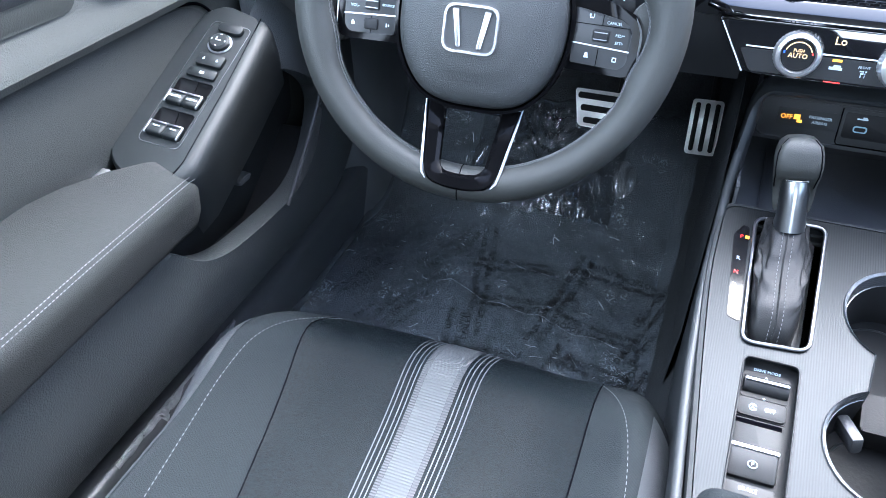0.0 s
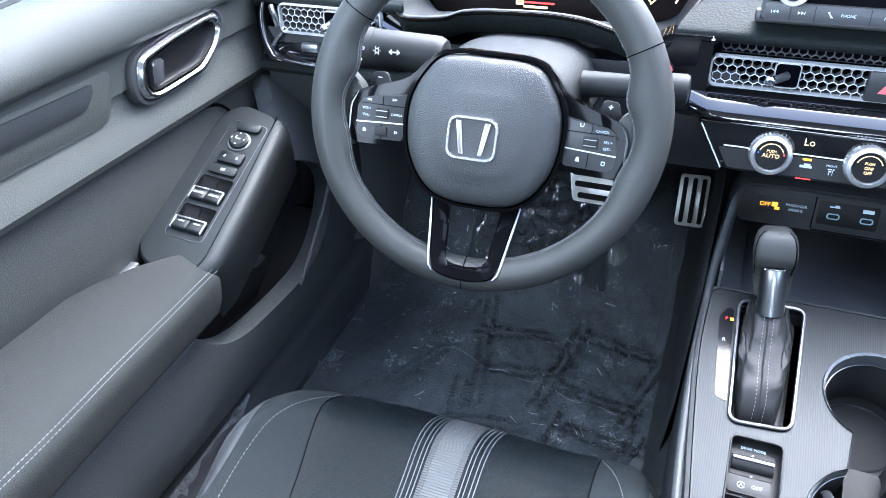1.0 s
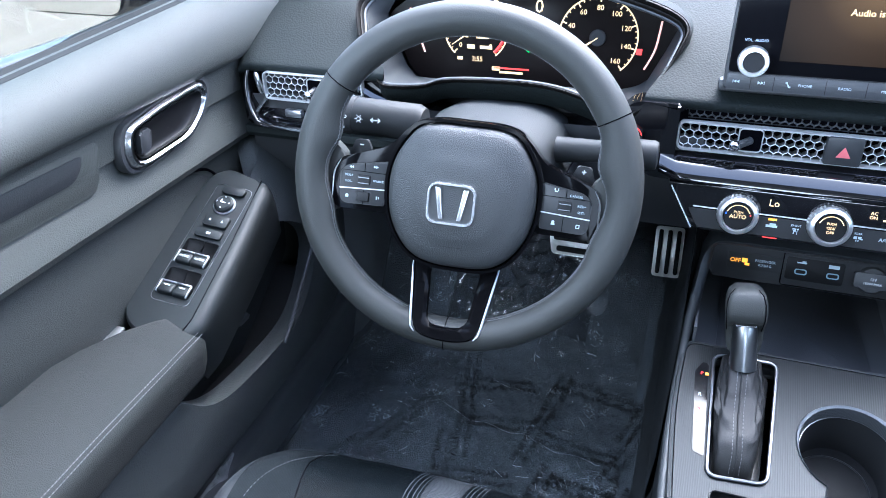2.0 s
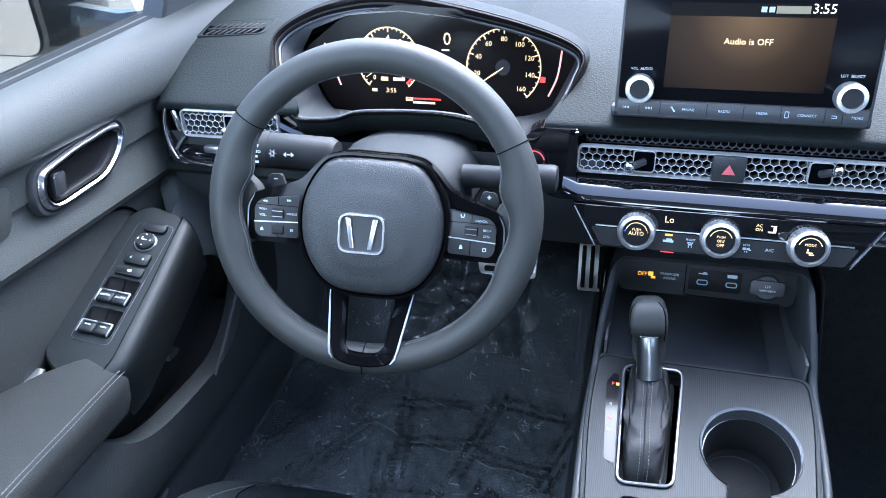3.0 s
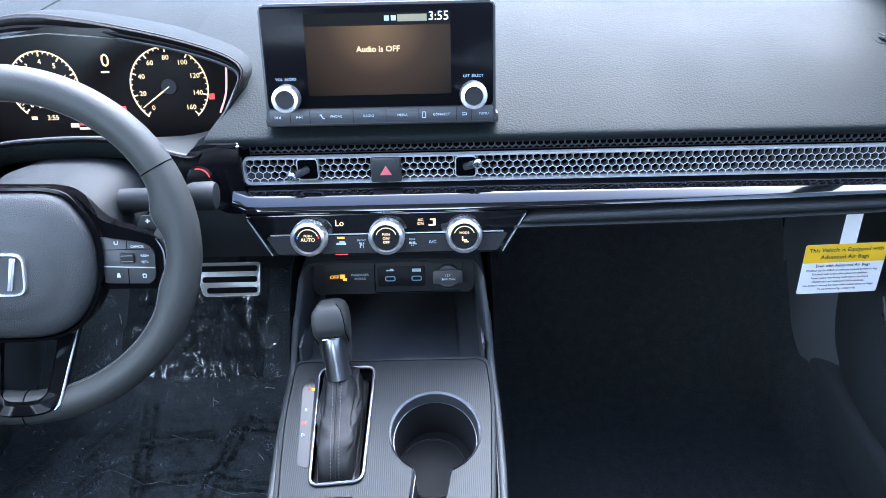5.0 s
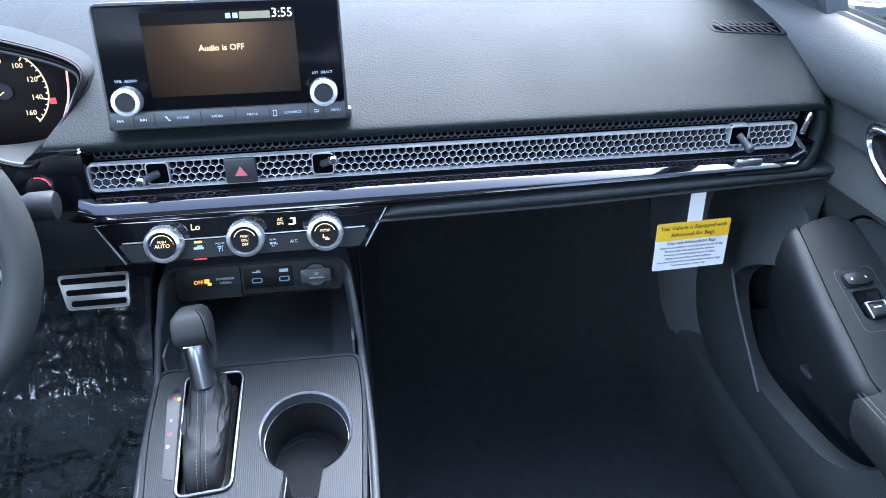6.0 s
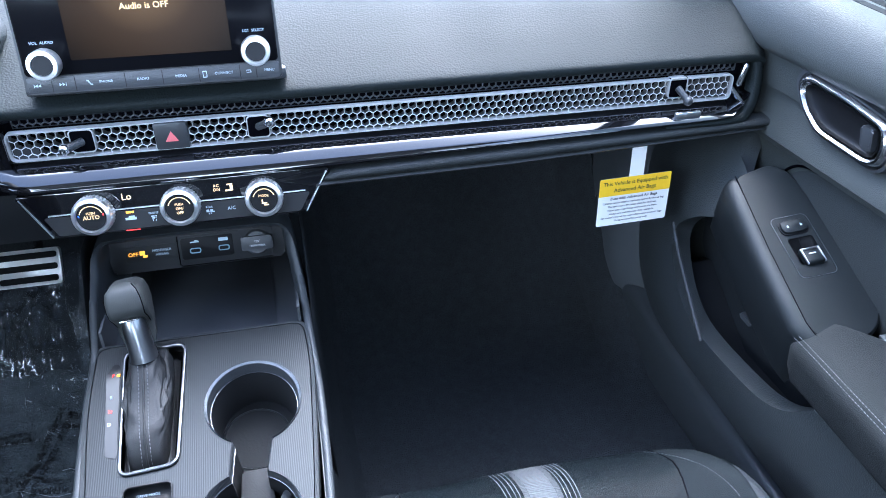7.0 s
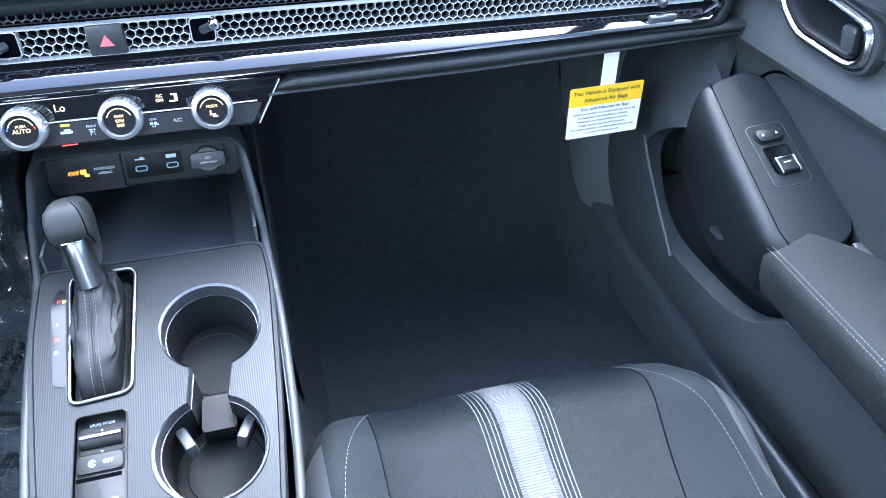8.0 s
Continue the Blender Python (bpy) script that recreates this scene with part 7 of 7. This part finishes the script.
# ---- pedals ----
def pedal(name, label, m, w, h, horizontal, nslot, cut=1.0):
    p = thing(name, label, "pedal", m, group="pedals")
    part("pad", prism(rounded([(-w / 2 * cut, -h / 2), (w / 2 * 0.98, -h / 2), (w / 2, h / 2), (-w / 2, h / 2)], 0.006), -0.010, 0, 0.002), STEEL, p, "brushed steel pad")
    for k in range(nslot):
        f = (k + 0.5) / nslot - 0.5
        if horizontal:
            b = prism(rect(w * (0.90 - 0.07 * (nslot - 1 - k)), h / nslot * 0.50, 0.004, (w * (0.010 + 0.03 * (nslot - 1 - k)) * (1 - cut) * 4, f * h * 0.96)), 0, 0.003, 0.001)
        else:
            b = prism(rect(w / nslot * 0.45, h * 0.88, 0.004, (f * w * 0.94, 0)), 0, 0.003, 0.001)
        part("grip", b, RUBBER, p, "black rubber grip")
    part("arm", tube([(0, h * 0.2, -0.012), (0.01, h * 0.5, -0.05), (0.01, h * 1.6, -0.06)], 0.007, 8), DARK, p)
    return p


pedal("brake_pedal", "brushed steel brake pedal with rubber strips", pose(-0.2935, 1.076, 0.394, 62, 0, 0), 0.108, 0.056, True, 3, 0.76)
pedal("accelerator_pedal", "tall brushed steel accelerator pedal with rubber strips", pose(-0.1525, 1.134, 0.362, 65, 0, 4), 0.046, 0.084, False, 3)


# ---- seats ----
def seat(s):
    t = thing("driver_seat" if s < 0 else "passenger_seat", "black cloth front seat cushion with a grey centre stripe", "car seat", group="front seats")
    C = 0.350

    def height(u, y):
        a = abs(u) / 0.235
        z = 0.357 + 0.030 * max(0, (a - 0.45) / 0.40) ** 1.6 * (1 if a < 0.85 else 1) - 0.055 * max(0, (a - 0.80) / 0.20) ** 2
        z -= 0.020 * max(0, 0.45 - y)
        fy = max(0, (y - 0.50) / 0.09)
        z += 0.010 * math.exp(-((y - 0.52) / 0.05) ** 2)
        return z - 0.030 * fy ** 2.2

    def pt(u, y):
        side = u - 0.58 * max(0, u - 0.186) * min(1, max(0, (0.56 - y) / 0.14))
        return Vector((s * (C + side), y - (0.050 if u < 0 else 0.085) * (abs(u) / 0.235) ** 4, height(u, y)))

    def edge(u, y):
        """The outboard seam runs in towards the rear."""
        return u - 0.048 * min(1, max(0, (0.55 - y) / 0.24)) if 0.149 < u < 0.152 else u

    def run(u0, u1, nu, mt, nm, lab="", dz=0.0):
        rows = []
        for i in range(nu + 1):
            r = [pt(edge(u0, y) + (edge(u1, y) - edge(u0, y)) * i / nu, y) + Vector((0, 0, dz)) for y in [-0.06 + 0.66 * j / 40 for j in range(41)]]
            e = r[-1]
            r += [e + Vector((0, 0.006, -0.014)), e + Vector((0, 0.004, -0.04)), e + Vector((0, -0.02, -0.12))]
            rows.append(r)
        return part(nm, grid(rows), mt, t, lab, smooth=60)
    run(-0.158, 0.150, 28, FABRIC, "center_panel", "black cloth centre panel")
    run(-0.235, -0.1585, 12, FABRIC2, "bolster", "charcoal side bolster")
    run(0.1505, 0.224, 12, FABRIC2, "bolster", "charcoal side bolster")
    def drawn(f, y):
        """The stripes close up a little and run inwards towards the rear; f from 0 to 1 across them."""
        k = min(1.8, max(0, (0.575 - y) / 0.175))
        a, b = -0.047 - 0.004 * k, 0.037 - 0.014 * k
        return a + (b - a) * f
    ys = [-0.06 + 0.66 * j / 40 for j in range(41)]
    for f0, f1, mt, nm, lab in ((0.30, 0.66, STRIPE, "stripe", "grey woven stripe"), (0.225, 0.298, STRIPE2, "stripe_edge", "darker woven edge of the stripe"), (0.662, 0.735, STRIPE2, "stripe_edge", "darker woven edge of the stripe")):
        rows = []
        for i in range(7):
            r = [pt(drawn(f0 + (f1 - f0) * i / 6, y), y) + Vector((0, 0, 0.0012)) for y in ys]
            rows.append(r + [r[-1] + Vector((0, 0.006, -0.014)), r[-1] + Vector((0, 0.004, -0.04))])
        part(nm, grid(rows), mt, t, lab, smooth=60)
    for f in (0.0, 0.055, 0.125, 0.180, 0.780, 0.835, 0.905, 0.96):
        part("stripe_line", tube([pt(drawn(f, y), y) + Vector((0, 0, 0.0002)) for y in ys], 0.0006, 5), THREAD2, t)
    for u0, u1 in ((-0.236, -0.212), (0.199, 0.2255)):
        rows = []
        for i in range(7):
            rows.append([pt(u0 + (u1 - u0) * i / 6, y) + Vector((0, 0, 0.0009)) for y in ys[:-2]])
        part("bolster_edge", grid(rows), VINYL, t, "smooth vinyl edge of the bolster", smooth=60)
    for u, off in ((-0.158, -0.0), (0.150, 0.0)):
        part("seam", tube([pt(edge(u, y), y) for y in [-0.06 + 0.66 * j / 40 for j in range(41)]], 0.0008, 5), SEAMVOID, t)
    for u in (-0.204, 0.190):
        part("stitching", stitches([pt(u - 0.045 * math.copysign(1, u) * max(0, (y - 0.42) / 0.17) ** 2.2 - (0.026 * min(1, max(0, 0.50 - y) / 0.25) if u > 0 else 0), y) for y in [-0.06 + 0.655 * j / 60 for j in range(61)]], 0.0036, 0.0020, 0.00045, lift=(0, 0, 0.0005)), THREAD, t)
    base = []
    for j, y in enumerate((-0.06, 0.2, 0.45, 0.54)):
        base.append([(s * (C + x), y, z) for x, z in ((-0.228, 0.33), (0.202, 0.33), (0.200, 0.19), (-0.222, 0.19))])
    part("base", capped(base), PLAIN, t)
    part("rail", box(0.03, 0.6, 0.09, (s * (C - 0.19), 0.2, 0.155), 0.005), DARK, t)
    part("rail", box(0.03, 0.6, 0.09, (s * (C + 0.19), 0.2, 0.155), 0.005), DARK, t)
    # unseen backrest and headrest, added to block light and reflections from behind
    back = []
    for h, w, dp in ((0.0, 0.21, 0.05), (0.04, 0.235, 0.07), (0.25, 0.245, 0.075), (0.45, 0.225, 0.065), (0.56, 0.17, 0.05), (0.58, 0.12, 0.03)):
        back.append([(s * C + w * p[0], 0.03 - 0.40 * h + dp * p[1], 0.36 + h) for p in rounded([(-1, -1), (1, -1), (1, 1), (0.5, 0.75), (-0.5, 0.75), (-1, 1)], 0.25)])
    part("backrest", capped(back), FABRIC2, t, "unseen charcoal cloth backrest", smooth=60)
    head = []
    for h, w, dp in ((0.0, 0.09, 0.03), (0.02, 0.12, 0.045), (0.10, 0.125, 0.05), (0.15, 0.11, 0.04), (0.165, 0.07, 0.02)):
        head.append([(s * C + w * p[0], -0.22 - 0.30 * h + dp * p[1], 0.975 + h) for p in rounded([(-1, -1), (1, -1), (1, 1), (-1, 1)], 0.4)])
    part("headrest", capped(head), FABRIC2, t, "unseen charcoal cloth headrest", smooth=60)
    return t


THREAD2 = mat("stripe_thread", (0.085, 0.090, 0.100), 0.8)
STRIPE2 = mat("dark_woven_edge", (0.035, 0.038, 0.043), 0.8, grain=0.6, grain_scale=110, kind="ribs", dist=0.0010)
VINYL = mat("smooth_seat_vinyl", (0.026, 0.029, 0.033), 0.45, spec=0.4, grain=0.4, grain_scale=800, kind="pebble")
seat(-1), seat(1)


# ---- protective film on the driver's floor ----
def film_height(x, y):
    a, b = (x + 0.705) / 0.575, (y - 0.50) / 0.76
    z = 0.134 + (max(0, y - 1.0) ** 1.5) * 1.3
    z += 0.006 * noise.noise((x * 22, y * 22, 1)) + 0.003 * noise.noise((x * 60, y * 45, 4)) + 0.05 * max(0, a - 0.93) * 6
    z += 0.012 * max(0, b - 0.6) * 2.5 * noise.noise((x * 34, y * 34, 9))
    z += 0.0055 * max(0, 1 - 5 * abs(noise.noise((x * 13, y * 13, 2)))) * (0.5 + 0.5 * noise.noise((x * 5, y * 5, 6)))
    z += 0.0036 * max(0, 1 - 6 * abs(noise.noise((x * 31, y * 24, 8))))
    return z


def floor_film():
    f = thing("floor_film", "clear crinkled protective film printed with black words over the floor", "plastic film")
    rows = []
    for i in range(171):
        x = -0.705 + 0.575 * i / 170
        rows.append([(x, y, film_height(x, y)) for y in [0.50 + 0.76 * j / 190 for j in range(191)]])
    part("sheet", grid(rows), FILM, f, smooth=60)
    # pale tubes draw creases and the glints along them and the edge
    marks = []
    hubs = [(random.uniform(-0.66, -0.19), random.uniform(0.66, 1.17), random.uniform(0, 6.28)) for _ in range(16)]
    for q in range(230):
        if q % 3:
            cx, cy, ca = hubs[q % len(hubs)]
            x, y, a = min(-0.15, max(-0.69, random.gauss(cx, 0.030))), random.gauss(cy, 0.024), random.gauss(ca, 0.45)
        else:
            x, y, a = random.uniform(-0.69, -0.15), random.uniform(0.60, 1.20), random.uniform(0, 6.28)
        pts = []
        n = random.choice((3, 3, 3, 3, 4, 5, 9))
        for j in range(n):
            pts.append((x, y, film_height(x, y) + 0.0012))
            a += random.uniform(-0.10, 0.10)
            st = random.uniform(0.0014, 0.0034)
            x, y = x + st * math.cos(a), y + st * math.sin(a)
        w = random.choice((0.0002, 0.0002, 0.0003, 0.0005, 0.0009))
        marks.append(tube(pts, [0.0001] + [random.uniform(0.6, 1.4) * w for _ in range(len(pts) - 2)] + [0.0001], 4, flat=0.4))
    for k in (0, 2):
        marks.append(tube([(x, y, film_height(x, y) + 0.0012) for x, y in [(-0.50 + 0.30 * j / 40, 0.905 + 0.05 * k - 0.06 * j / 40 + 0.012 * noise.noise((j * 0.15, k, 0))) for j in range(6 * k, 41 - 9 * k)]], [0.00012 + 0.0004 * abs(noise.noise((j * 0.35, k, 5))) for j in range(6 * k, 41 - 9 * k)], 4, flat=0.4))
    marks.append(tube([(x, y, film_height(x, y) + 0.0006) for x, y in [(-0.7045, 0.50 + 0.6 * j / 60) for j in range(61)]], 0.0005, 4))
    tagged(part("crease", join(*marks), FILM2, f, "pale strands for the film's creases and their glints"), kind="stuff")
    rows = []
    for i in range(64):
        x = -0.535 + 0.265 * i / 63
        row = []
        for j in range(40):
            y = 1.095 + 0.165 * j / 39
            rim = min(1, 5 * i / 63, 5 * (1 - i / 63)) * min(1, 5 * j / 39, 5 * (1 - j / 39))
            fold = abs(noise.noise((x * 30 + 3 * noise.noise((x * 9, y * 9, 2)), y * 46, 5)))
            row.append((x, y, film_height(x, y) + 0.003 + rim * (0.008 + 0.026 * max(0, 1 - 3.2 * fold) + 0.010 * noise.noise((x * 85, y * 110, 1)))))
        rows.append(row)
    part("crumple", grid(rows), BUNCH, f, "glossy bunched fold of the film", smooth=50)
    for tx, ty, tr, th in ((-0.262, 1.165, 0.026, 0.020), (-0.42, 1.125, 0.040, 0.012), (-0.36, 1.145, 0.034, 0.011), (-0.155, 0.755, 0.016, 0.012)):
        rows = []
        for i in range(9):
            row = []
            for j in range(20):
                a, r = 2 * math.pi * j / 20, tr * i / 8
                x, y = tx + r * math.cos(a) * 0.8, ty + r * math.sin(a)
                row.append((x, y, film_height(x, y) + 0.002 + th * (1 - i / 8) ** 0.7 * (0.6 + 0.8 * noise.noise((x * 70, y * 70, 3))) + 0.004 * abs(noise.noise((x * 160, y * 160, 7))) * (i > 0)))
            rows.append(row)
        part("crumple", grid(rows, closed_v=True), WRAPGLOSS, f, "glossy crumpled fold of the film", smooth=0)
    k = 0
    for yy in (0.66, 0.76, 0.86, 0.97):
        for xx, turn in ((-0.63, 66), (-0.55, 62), (-0.40, 190), (-0.24, 172), (-0.19, 70), (-0.46, 100), (-0.32, 80)):
            k += 1
            for q, tx in enumerate(("DEALER MUST REMOVE", "PROTECTIVE COVER")):
                m = Matrix.Translation((xx + 0.014 * (k % 3), yy + 0.022 * (k % 2), 0)) @ Matrix.Rotation(radians(turn), 4, "Z") @ Matrix.Translation((0, -0.018 * q, 0))
                b = move(words(tx, 0.0130), m)
                for v in b.verts:
                    v.co.z += film_height(v.co.x, v.co.y) + 0.0014
                part("printed_word", b, FILMINK, f, smooth=0)
    return f


floor_film()
